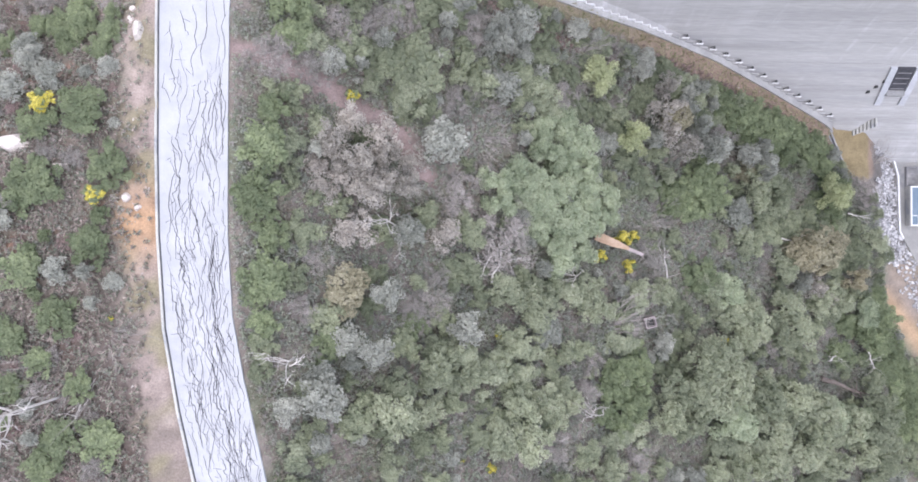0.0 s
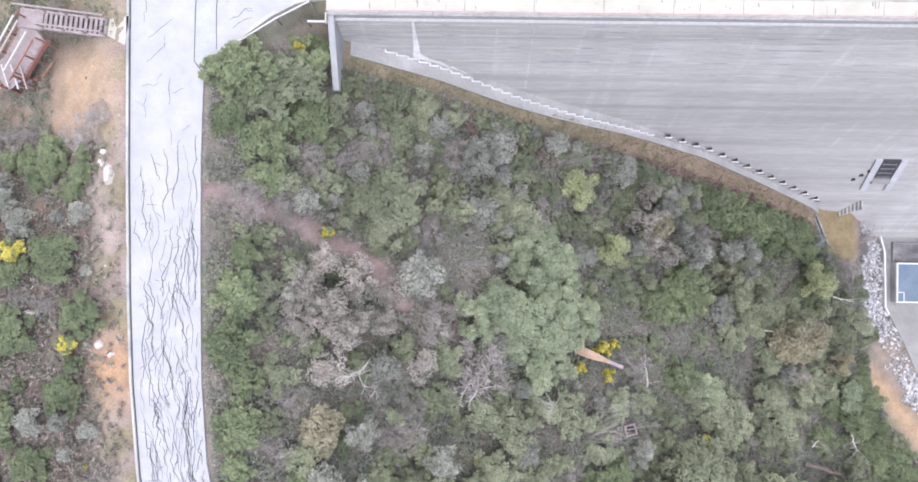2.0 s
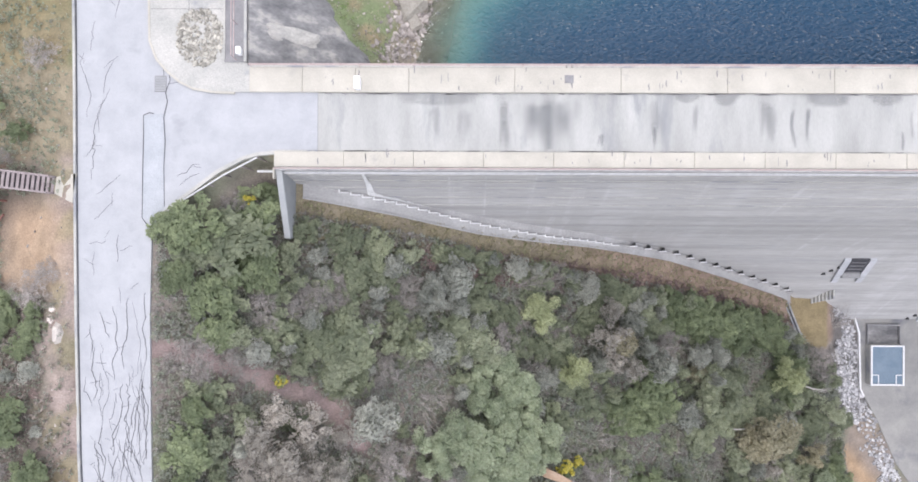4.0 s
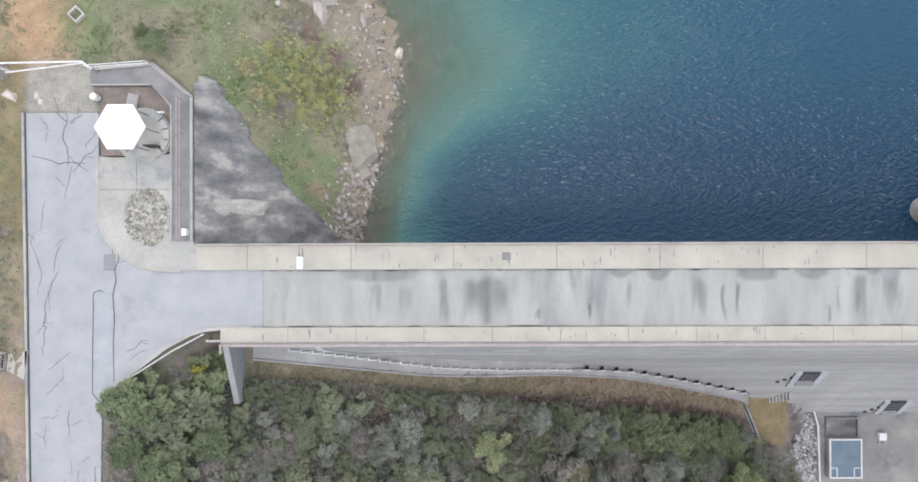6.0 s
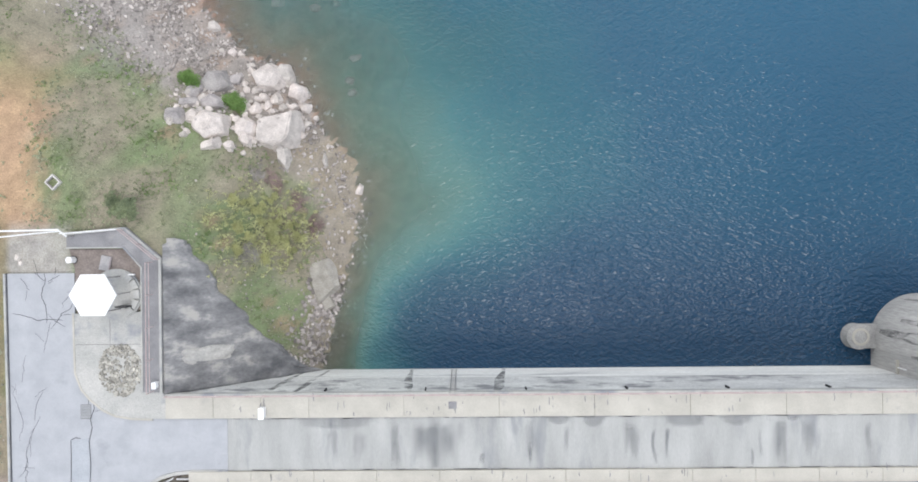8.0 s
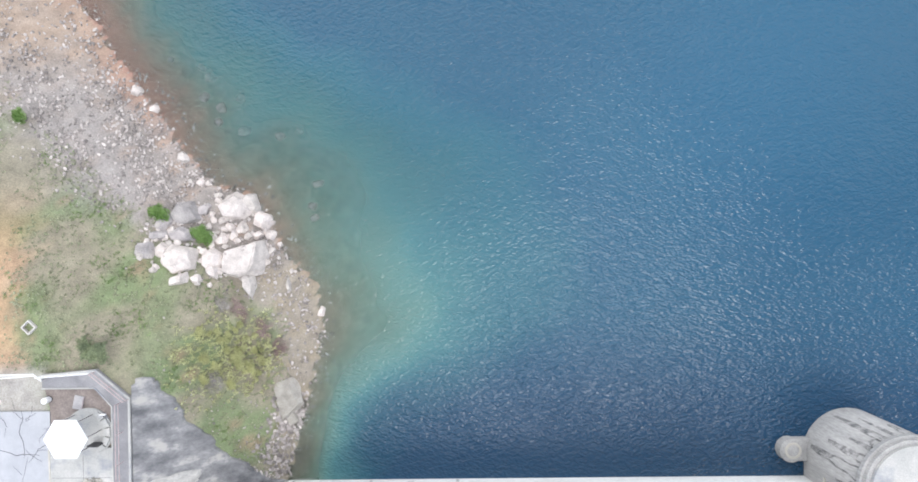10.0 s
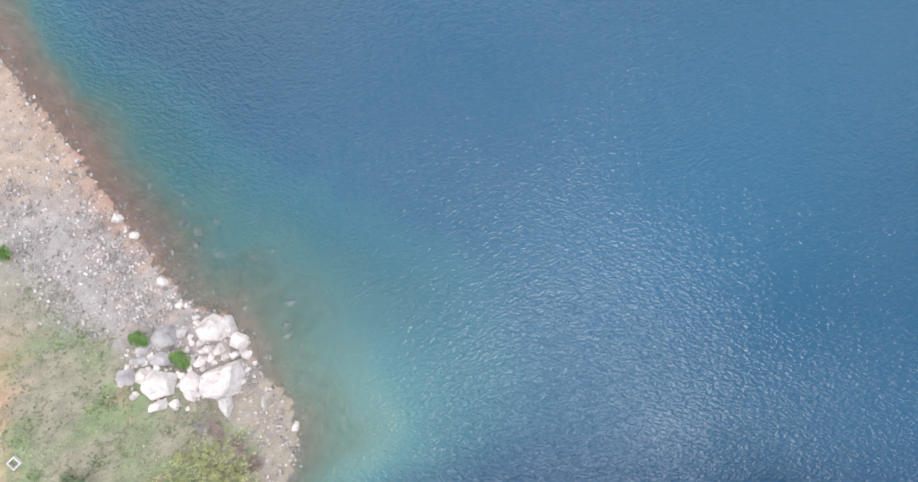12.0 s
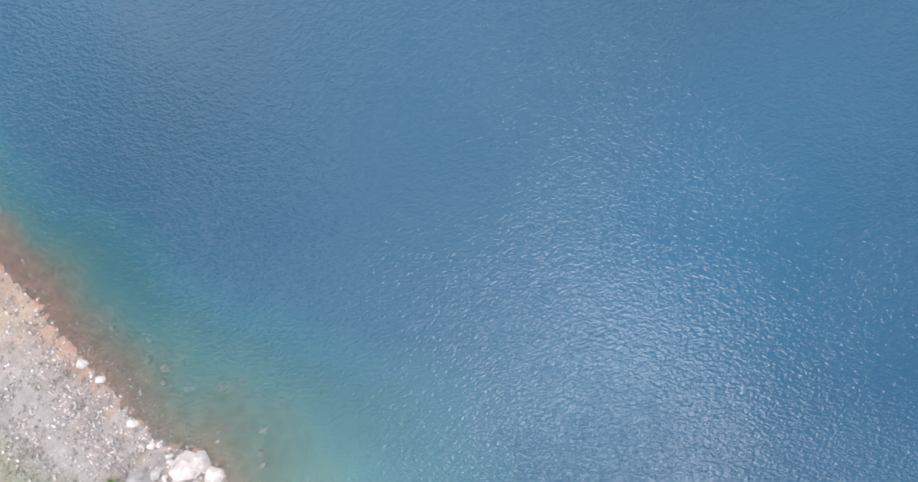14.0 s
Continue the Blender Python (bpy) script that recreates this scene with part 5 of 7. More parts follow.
for k in range(6):
    a = radians(60 * k)
    part("post", tube(bmesh.new(), (1.25 * math.cos(a), 1.25 * math.sin(a), 0.1), (1.25 * math.cos(a), 1.25 * math.sin(a), 2.06), 0.05, n=8), "steel", kiosk)
part("base", tube(bmesh.new(), (0.35, -0.15, -0.2), (0.35, -0.15, 0.12), 1.72, n=40), "pad", kiosk, "round concrete base")
for k in range(5):
    a, b = radians(-62 + 26 * k), radians(-40 + 26 * k)
    bm = slab(bmesh.new(), [(0.35 + 1.25 * math.cos(a), -0.15 + 1.25 * math.sin(a)), (0.35 + 1.66 * math.cos(a), -0.15 + 1.66 * math.sin(a)), (0.35 + 1.66 * math.cos(b), -0.15 + 1.66 * math.sin(b)), (0.35 + 1.25 * math.cos(b), -0.15 + 1.25 * math.sin(b))], 0.12, 0.3)
    part("bench_block", bm, "pad", kiosk)
part("panel", box(bmesh.new(), 0.75, 1.5, -0.95, -0.85, 0.12, 1.0), "dark_gap", kiosk)
hatch = thing("ground_hatch", (-11.95, 36.95, 0.05), "small grey steel hatch lying on the soil", "hatch", turn=-12)
part("plate", box(bmesh.new(), -0.36, 0.36, -0.5, 0.5, 0, 0.12, 0.02), "steel", hatch)
part("hinge", box(bmesh.new(), 0.3, 0.38, -0.4, 0.5, 0.12, 0.16), "grey_wood", hatch)
tagged(part("flower_bed", slab(bmesh.new(), [(-14.05, 36.6), (-14.4, 37.9), (-10.75, 37.9), (-9.57, 36.6), (-9.57, 33.95), (-10.1, 33.6), (-13.9, 33.62)], -0.2, 0.09), "litter"), "bare brown planting bed round the kiosk", "bed", kind="structure")
bollard = thing("bollard", (-14.1, 37.2, 0.02), "short white round-topped bollard", "bollard")
pillar = part("pillar", tube(bmesh.new(), (0, 0, -0.2), (0, 0, 0.62), 0.21, n=20), "white", bollard)
part("cap", tube(bmesh.new(), (0, 0, 0.62), (0, 0, 0.7), 0.22, 0.14, n=20), "roof", pillar)
part("collar", tube(bmesh.new(), (0, 0, -0.1), (0, 0, 0.1), 0.26, n=20), "dark_gap", bollard)

gate = thing("barrier_gate", (-19.9, 39.0, 0.05), "white double-arm barrier gate, closed across the track", "gate")
arm = part("arm", tube(bmesh.new(), (0.2, 0.12, 1.0), (5.4, 0.2, 1.0), 0.06, n=8), "white", gate)
part("arm", tube(bmesh.new(), (0.4, -0.32, 0.55), (5.4, 0.12, 0.95), 0.05, n=8), "white", gate)
part("arm_end", tube(bmesh.new(), (5.35, 0.2, 1.0), (5.95, -0.25, 1.0), 0.06, n=8), "white", arm)
part("stop_post", tube(bmesh.new(), (5.85, -0.2, -0.1), (5.85, -0.2, 1.05), 0.07, n=8), "steel", gate)
part("hinge_post", tube(bmesh.new(), (0.25, -0.1, -0.1), (0.25, -0.1, 1.1), 0.09, n=10), "white", gate)
part("counterweight", tube(bmesh.new(), (-0.25, -0.15, -0.1), (-0.25, -0.15, 0.95), 0.5, 0.42, n=14), "grey_rock", gate, "rounded grey concrete counterweight")
lamp = thing("bed_sign", (-9.95, 36.2, 0.09), "small white sign board in the planting bed", "sign")
part("board", box(bmesh.new(), -0.2, 0.2, -0.04, 0.04, 0.4, 0.6), "white", lamp)
part("stake", box(bmesh.new(), -0.03, 0.03, -0.02, 0.02, -0.1, 0.4), "grey_wood", lamp)
frame_ob = thing("ground_frame", (-15.4, 42.4, level(-15.4, 42.4)), "pale square timber frame lying in the grass", "frame", turn=45)
for a in ((-0.38, 0.38, -0.38, -0.3), (-0.38, 0.38, 0.3, 0.38), (-0.38, -0.3, -0.3, 0.3), (0.3, 0.38, -0.3, 0.3)):
    part("board", box(bmesh.new(), *a, 0.0, 0.3), "bleached", frame_ob)

# timber stairs beside the road: a landing of open treads, then a red flight down
steps = thing("timber_walkway", (-19.76, 20.84, -0.05), "weathered grey timber walkway with open treads beside the road", "stairs", turn=-6.6)
for k in range(13):
    part("tread", box(bmesh.new(), -4.05 + 0.31 * k, -3.86 + 0.31 * k, -0.46, 0.46, -0.02, 0.05, 0.01), "grey_wood", steps)
for y in (-0.5, 0.5):
    part("stringer", box(bmesh.new(), -5.5, 0.1, y - 0.06, y + 0.06, -0.22, 0.08, 0.01), "grey_wood", steps)
    part("handrail", box(bmesh.new(), -5.5 if y > 0 else -4.1, 0.0, y - 0.05, y + 0.05, 0.85, 0.92, 0.01), "grey_wood", steps)
    for k in range(4):
        part("rail_post", box(bmesh.new(), -4.05 + 1.3 * k, -3.95 + 1.3 * k, y - 0.045, y + 0.045, -0.8, 0.85), "grey_wood", steps)
# near-black sheet added below the treads, as the shade between them
part("tray", box(bmesh.new(), -4.1, 0.0, -0.44, 0.44, -0.35, -0.3), "dark_gap", steps)
part("landing", box(bmesh.new(), -5.6, -4.12, -0.62, 0.56, -0.1, 0.05, 0.01), "grey_wood", steps)
bm = slab(bmesh.new(), [(0.05, -0.5), (1.2, -0.95), (1.2, 0.85), (0.05, 0.5)], -0.2, 0.22)
part("threshold", bm, "walk", steps, "pale concrete threshold")
flight = thing("timber_stairs", (-24.35, 20.75, -0.12), "broad grey timber stairs with red-brown rails leading down the slope", "stairs", turn=-51.6)
for k in range(10):
    part("tread", box(bmesh.new(), -0.9, 0.9, -0.31 * k - 0.3, -0.31 * k, -0.15 * k - 0.05, -0.15 * k, 0.01), "grey_wood", flight)
slant = Matrix.Rotation(radians(25.8), 4, "X")
for x, mat in ((-0.95, "rail"), (0.95, "red_wood")):
    part("stringer", box(bmesh.new(), x - 0.07, x + 0.07, -3.5, 0.1, -0.25, 0.03, 0.0, slant), "red_wood", flight)
    for k in range(3):
        part("rail_post", box(bmesh.new(), x - 0.05, x + 0.05, -1.4 * k - 0.1, -1.4 * k, -0.7 * k - 1.2, -0.7 * k + 0.85), "red_wood", flight)
for x, mat in ((-0.95, "pale_steel"), (-0.55, "rail"), (0.3, "pale_steel"), (0.95, "red_wood")):
    part("handrail", box(bmesh.new(), x - 0.045, x + 0.045, -3.5, 0.1, 0.8, 0.87, 0.0, slant), mat, flight)
part("lower_landing", box(bmesh.new(), -0.95, 0.95, -4.3, -3.1, -1.6, -1.52, 0.01), "grey_wood", flight)
for x, y in ((-0.85, -4.2), (0.85, -4.2), (0.85, -3.2)):
    part("leg", box(bmesh.new(), x - 0.06, x + 0.06, y - 0.06, y + 0.06, -3.4, -0.7), "red_wood", flight)
part("brace", box(bmesh.new(), 0.9, 1.0, -3.2, -1.9, -1.9, -1.75, 0.0, Matrix.Translation((0.15, 0, 0)) @ Matrix.Rotation(radians(-18), 4, "Z")), "red_wood", flight)
part("brace", box(bmesh.new(), 0.85, 0.95, -2.4, -1.2, -1.3, -1.2, 0.0, Matrix.Translation((0.3, 0.2, 0)) @ Matrix.Rotation(radians(14), 4, "Z")), "red_wood", flight)
lower = thing("timber_steps", (-26.75, 19.15, -1.62), "short lower flight of grey timber steps below the landing", "stairs")
for k in range(5):
    part("tread", box(bmesh.new(), -0.8, 0.8, -0.3 * k - 0.28, -0.3 * k, -0.16 * k - 0.05, -0.16 * k, 0.01), "grey_wood", lower)
for x in (-0.85, -0.3, 0.3, 0.85):
    part("handrail", box(bmesh.new(), x - 0.045, x + 0.045, -1.5, 0.0, 0.75, 0.82, 0.0, Matrix.Rotation(radians(27), 4, "X")), "pale_steel" if abs(x) < 0.5 else "rail", lower)
    part("rail_post", box(bmesh.new(), x - 0.045, x + 0.045, -1.45, -1.35, -2.0, 0.0), "red_wood", lower)
footing = thing("stair_footing", (-26.0, 17.9, -3.0), "red-brown painted timber footing frame under the stairs", "footing", turn=-6)
for y, z in ((0.35, 0.75), (-0.1, 0.5)):
    part("beam", box(bmesh.new(), -1.6, 1.35, y - 0.07, y + 0.07, z, z + 0.14, 0.01), "red_wood", footing)
for x in (-1.2, 0.1, 1.2):
    part("leg", box(bmesh.new(), x - 0.06, x + 0.06, 0.29, 0.41, -0.6, 0.75), "red_wood", footing)
    part("cross_beam", box(bmesh.new(), x - 0.05, x + 0.05, -0.5, 0.6, 0.64, 0.74), "red_wood", footing)

# ---------- stones ----------
def rock_mesh(seed, detail=2, squash=0.75, cuts=5):
    rng = random.Random(seed)
    bm = bmesh.new()
    bmesh.ops.create_icosphere(bm, subdivisions=detail, radius=1)
    planes = [(Vector((rng.gauss(0, 1), rng.gauss(0, 1), rng.gauss(0, 0.8))).normalized(), rng.uniform(0.46, 0.76)) for _ in range(cuts)]
    planes.append((Vector((rng.uniform(-0.25, 0.25), rng.uniform(-0.25, 0.25), 1)).normalized(), rng.uniform(0.5, 0.66)))
    for v in bm.verts:
        for n, d in planes:
            over = v.co.dot(n) - d
            if over > 0:
                v.co -= n * over * 0.97
        v.co *= 1 + 0.12 * noise.noise(v.co * 1.7 + Vector((seed, 0, 0))) + 0.06 * noise.noise(v.co * 5 + Vector((0, seed, 0)))
        v.co.z *= squash
    data = bpy.data.meshes.new("stone")
    bm.to_mesh(data)
    bm.free()
    if detail > 2:
        data.shade_smooth()
        data.set_sharp_from_angle(angle=radians(28))
    return data


def block_mesh(seed, squash, sides):
    """An angular boulder about 2 across: a block split off along flat planes, its edges worn, its faces rough and cracked."""
    rng = random.Random(seed)
    bm = bmesh.new()
    bmesh.ops.create_cube(bm, size=2.6)
    first = rng.uniform(0, 6.28)
    planes = []
    for k in range(sides):
        a = first + 6.283 * (k + rng.uniform(-0.28, 0.28)) / sides
        planes.append((Vector((math.cos(a), math.sin(a), rng.uniform(0.05, 0.45))).normalized(), rng.uniform(0.84, 1.0)))
    planes.append((Vector((rng.uniform(-0.3, 0.3), rng.uniform(-0.3, 0.3), 1)).normalized(), rng.uniform(0.74, 0.9)))
    for k in range(4):
        planes.append((Vector((rng.gauss(0, 1), rng.gauss(0, 1), rng.uniform(0.5, 1.2))).normalized(), rng.uniform(0.8, 1.02)))
    for n, d in planes:
        cut = bmesh.ops.bisect_plane(bm, geom=list(bm.verts) + list(bm.edges) + list(bm.faces), plane_co=n * d, plane_no=n, clear_outer=True)
        edges = [e for e in cut["geom_cut"] if isinstance(e, bmesh.types.BMEdge)]
        if edges:
            bmesh.ops.contextual_create(bm, geom=edges)
    bmesh.ops.bevel(bm, geom=list(bm.edges), offset=rng.uniform(0.03, 0.07), segments=2, affect="EDGES")
    bmesh.ops.triangulate(bm, faces=list(bm.faces))
    for most in (0.6, 0.38):
        long = [e for e in bm.edges if e.calc_length() > most]
        if long:
            bmesh.ops.subdivide_edges(bm, edges=long, cuts=1)
            bmesh.ops.triangulate(bm, faces=[f for f in bm.faces if len(f.verts) > 3])
    off = Vector((seed, 0, 0))
    for v in bm.verts:
        crack = abs(noise.noise(v.co * 1.3 + off))
        v.co *= 1 + 0.05 * noise.noise(v.co * 1.8 + off) + 0.025 * noise.noise(v.co * 6 + off) - (0.07 * (1 - crack / 0.05) if crack < 0.05 else 0)
        v.co.z *= squash
    bmesh.ops.recalc_face_normals(bm, faces=bm.faces)
    data = bpy.data.meshes.new("boulder")
    bm.to_mesh(data)
    bm.free()
    data.shade_smooth()
    data.set_sharp_from_angle(angle=radians(24))
    return data


def boulder(x, y, wide, deep, turn, seed, mat="granite", squash=0.7, sink=0.3, label="large pale granite boulder on the lake shore"):
    """A boulder of that width and depth, sunk a little into the bank."""
    ob = mesh_part("boulder", block_mesh(seed, squash, 4 + seed % 3), mat)
    r = (wide + deep) / 4
    ob.matrix_basis = pose(x, y, level(x, y) + r * squash * (1 - 2 * sink), 0, 0, turn) @ Matrix.Diagonal((0.44 * wide, 0.44 * deep, 0.95 * r, 1))
    return tagged(ob, label, "boulder", "shore boulders")


for k, row in enumerate(((-3.1, 51.1, 2.5, 2.4, 20), (-1.85, 51.5, 1.3, 1.8, 10), (-1.05, 50.05, 1.5, 1.6, 40), (-1.3, 48.85, 1.0, 0.6, 15), (-0.4, 48.8, 0.9, 0.8, 0),
                         (-2.3, 46.6, 3.4, 3.3, 8), (-1.75, 44.9, 1.0, 2.4, 12), (-4.5, 46.9, 1.6, 1.8, -10), (-4.3, 46.0, 0.9, 1.4, 30), (-6.6, 47.0, 2.7, 2.5, -20),
                         (-8.05, 47.6, 1.2, 1.3, 10), (-6.5, 45.4, 1.5, 0.8, 20), (-4.0, 48.4, 1.0, 0.8, 20), (-2.5, 49.4, 0.8, 1.0, 30), (-3.1, 48.8, 0.6, 1.1, -15),
                         (-2.0, 48.7, 0.7, 0.8, 0), (-3.4, 49.5, 0.6, 0.9, 50), (-5.3, 45.4, 0.9, 0.7, 0), (-8.4, 46.2, 0.7, 0.6, 10))):
    boulder(*row, 40 + k)
for k, row in enumerate(((-6.95, 50.6, 2.5, 2.1, -30), (-7.0, 48.85, 1.9, 1.3, 5), (-8.45, 49.8, 1.4, 1.2, 30), (-8.65, 48.85, 1.7, 0.9, 0), (-5.6, 50.9, 1.2, 1.0, 40), (-9.4, 47.6, 1.4, 1.3, 10))):
    boulder(*row, 70 + k, "grey_rock", 0.55, 0.35, "weathered grey boulder on the lake shore")
boulder(0.85, 35.4, 2.2, 3.6, 12, 81, "slab_rock", 0.28, 0.35, "flat tan-grey rock slab half buried in the bank")
boulder(1.2, 33.5, 1.2, 1.5, 30, 82, "slab_rock", 0.3, 0.3, "flat tan-grey rock slab half buried in the bank")
for k, row in enumerate(((-11.45, 61.0, 1.0, 0.8, -20), (-10.0, 59.5, 0.95, 0.6, 0), (-7.65, 55.4, 0.85, 1.1, 20), (-6.1, 53.3, 0.6, 0.7, 0), (-6.9, 53.4, 0.5, 0.4, 0), (-10.9, 57.2, 0.5, 0.5, 0), (-5.5, 53.2, 0.5, 0.5, 0), (3.8, 42.3, 0.55, 0.9, -20), (1.2, 44.6, 0.4, 1.1, 5))):
    boulder(*row, 90 + k, "granite", 0.6, 0.25, "single pale stone at the water's edge")
for k, row in enumerate(((-19.5, 11.9, 0.7, 1.3, 0), (-26.7, 4.8, 2.2, 1.1, 5), (-19.9, 1.6, 0.6, 0.7, 0), (-20.1, 12.7, 0.5, 0.6, 0), (-20.6, 1.5, 0.5, 0.5, 0), (-19.2, 1.0, 0.4, 0.4, 0), (-20.0, 13.3, 0.5, 0.4, 0), (-23.9, 3.4, 0.9, 0.5, 10))):
    boulder(*row, 110 + k, "granite", 0.6, 0.3, "pale boulder on the road verge")
for k, row in enumerate(((-19.6, 37.4, 0.95, 0.5, -30), (-17.9, 37.4, 0.45, 0.6, 0), (-17.7, 37.0, 0.4, 0.4, 0))):
    boulder(*row, 120 + k, "granite", 0.6, 0.3, "pale rock beside the barrier gate")

brng = random.Random(31)
for k in range(34):  # pale stones on the lake bed, dim under the water
    q = brng.random()
    x, y = -12.5 + 12.0 * q + brng.uniform(1.5, 8.0), 63.5 - 13.5 * q + brng.uniform(0.0, 2.0)
    deep = float(shore_distance(np.array([x]), np.array([y]))[0])
    if 3.2 < deep < 7.5 and k % 3:
        boulder(x, y, brng.uniform(0.4, 1.3), brng.uniform(0.4, 1.0), brng.uniform(0, 180), 300 + k % 9, "grey_rock", 0.5, 0.3, "pale stone lying on the shallow lake bed")

crng = random.Random(8)
CHUNKS = [rock_mesh(150 + k, 3, 0.7, 11) for k in range(7)]
for data in CHUNKS:
    data.materials.append(M["granite"])
for k in range(130):
    a, q = crng.uniform(0, 6.28), crng.random() ** 0.7
    x, y, r = -4.6 + 5.6 * q * math.cos(a), 48.6 + 3.6 * q * math.sin(a) - 0.1 * (a > 4), crng.uniform(0.12, 0.42)
    if float(shore_distance(np.array([x]), np.array([y]))[0]) > 0.2:
        continue
    ob = new("stone", crng.choice(CHUNKS))
    ob.matrix_basis = pose(x, y, level(x, y) + 0.3 * r, crng.uniform(-20, 20), crng.uniform(-20, 20), crng.uniform(0, 360)) @ Matrix.Diagonal((r * crng.uniform(0.8, 1.3), r, r, 1))
    tagged(ob, "angular pale stone wedged among the shore boulders", "stone", "loose stones among the boulders")


def chip_mesh(seed):
    """A small angular stone: a skewed block with a narrower top."""
    rng = random.Random(seed)
    low = [Vector((math.cos(a), math.sin(a), -0.4)) * rng.uniform(0.75, 1.15) for a in (0.3, 1.9, 3.4, 5.0)]
    top = [Vector((v.x * rng.uniform(0.4, 0.85), v.y * rng.uniform(0.4, 0.85), rng.uniform(0.3, 0.65))) for v in low]
    quads = [(0, 1, 5, 4), (1, 2, 6, 5), (2, 3, 7, 6), (3, 0, 4, 7), (4, 5, 6, 7)]
    return mesh_from("stone", [tuple(v) for v in low + top], [t for a, b, c, d in quads for t in ((a, b, c), (a, c, d))])


STONES = [chip_mesh(200 + k) for k in range(8)] + [rock_mesh(220 + k, 1, 0.6, 5) for k in range(4)]


def scatter_stones(name, spots, mat, label, kind="stuff"):
    """Many small stones as one joined mesh."""
    rng = np.random.default_rng(len(spots))
    tables = []
    for s in STONES:
        v = np.empty(len(s.vertices) * 3)
        s.vertices.foreach_get("co", v)
        f = np.empty(len(s.polygons) * 3, int)
        s.polygons.foreach_get("vertices", f)
        tables.append((v.reshape(-1, 3), f.reshape(-1, 3)))
    allv, allf, at = [], [], 0
    for x, y, z, r in spots:
        v, f = tables[rng.integers(8) if r < 0.11 else 8 + rng.integers(4)]
        a, w = rng.uniform(0, 6.28), rng.uniform(0.7, 1.4)
        c, q = math.cos(a), math.sin(a)
        p = v * (r * w, r / w, r)
        p = np.stack([p[:, 0] * c - p[:, 1] * q + x, p[:, 0] * q + p[:, 1] * c + y, p[:, 2] + z + r * 0.25], -1)
        allv.append(p)
        allf.append(f + at)
        at += len(v)
    data = mesh_from(name, np.concatenate(allv).tolist(), np.concatenate(allf).tolist())
    return tagged(mesh_part(name, data, mat), label, "stones", kind=kind)


nr = np.random.default_rng(3)


def sample(n, x0, x1, y0, y1, keep, size):
    x, y = nr.uniform(x0, x1, n), nr.uniform(y0, y1, n)
    ok = keep(x, y)
    x, y = x[ok], y[ok]
    z = land(x, y)
    r = size(len(x), x, y)
    return list(zip(x.tolist(), y.tolist(), z.tolist(), r.tolist()))


def shore_keep(x, y):
    d = -shore_distance(x, y)
    wide = np.interp(y, [28, 34, 41, 46, 52, 58, 66, 80], [1.2, 2.4, 3.6, 5.0, 6.5, 8.5, 9.5, 12.0])
    return (d > -2.2 * nr.random(len(x)) ** 2) & (d < wide * nr.uniform(0.5, 1.35, len(x))) & (nr.random(len(x)) < np.interp(y, [36, 44, 49, 52, 60, 64, 68], [0.4, 0.45, 0.7, 1.0, 1.0, 0.5, 0.3]) * np.clip(0.72 + 0.7 * ripple(x, y, 0.9, 4.0), 0.22, 1))


scatter_stones("shore_gravel", sample(100000, -34, 6, 29, 84, shore_keep, lambda n, x, y: 0.045 + 0.15 * nr.random(n) ** 2.6), "gravel", "loose pale stones and gravel along the lake shore")
scatter_stones("bank_rubble", sample(2600, -3.5, 2.6, 28.4, 35.5, lambda x, y: (shore_distance(x, y) < 0.4) & (nr.random(len(x)) < np.exp(-((shore_distance(x, y) + 0.9) / 1.1) ** 2)), lambda n, x, y: 0.05 + 0.22 * nr.random(n) ** 2.4), "gravel", "broken pale rubble at the water's edge beside the dam")
scatter_stones("bank_stones", sample(2600, -14, 3, 29, 48, lambda x, y: (shore_distance(x, y) < -0.5) & (x > -6.5 + (38 - y) * 0.5) & (nr.random(len(x)) < np.exp(-((y - 33) / 5) ** 2) + 0.15),
                                     lambda n, x, y: 0.03 + 0.1 * nr.random(n) ** 3), "gravel", "scattered pale stones in the grass of the bank")
scatter_stones("strip_stones", sample(900, 6, 38, 6, 21, lambda x, y: (y < face_line(valley(x)) - 1.3) & (y > face_line(valley(x)) - 5.5), lambda n, x, y: 0.03 + 0.05 * nr.random(n) ** 2), "bleached", "small white stones on the strip along the dam foot")
RIPRAP_LEFT = ([-9.5, -6.2, -3.1, -0.6, 1.9, 5.6, 8.7, 11.8], [51.0, 48.9, 47.7, 45.4, 43.9, 43.5, 44.6, 43.4])
RIPRAP_RIGHT = ([-9.5, -6.2, -1.2, 2.0, 8.0, 9.5, 12.0], [53.0, 51.4, 49.3, 47.5, 47.3, 46.4, 44.2])


def riprap_keep(x, y):
    ragged = 0.5 * np.sin(1.7 * y) + 0.3 * np.sin(4.1 * y + x)
    thin = np.where((y < -1.5) & (y > -5.0), 0.25, 1.0)
    return (x > np.interp(y, *RIPRAP_LEFT) + ragged) & (x < np.interp(y, *RIPRAP_RIGHT) - 0.15) & (nr.random(len(x)) < thin)


scatter_stones("riprap", sample(10000, 42.5, 53, -9.5, 12.0, riprap_keep, lambda n, x, y: 0.08 + 0.15 * nr.random(n) ** 1.5), "riprap", "pale grey riprap stones at the foot of the dam")
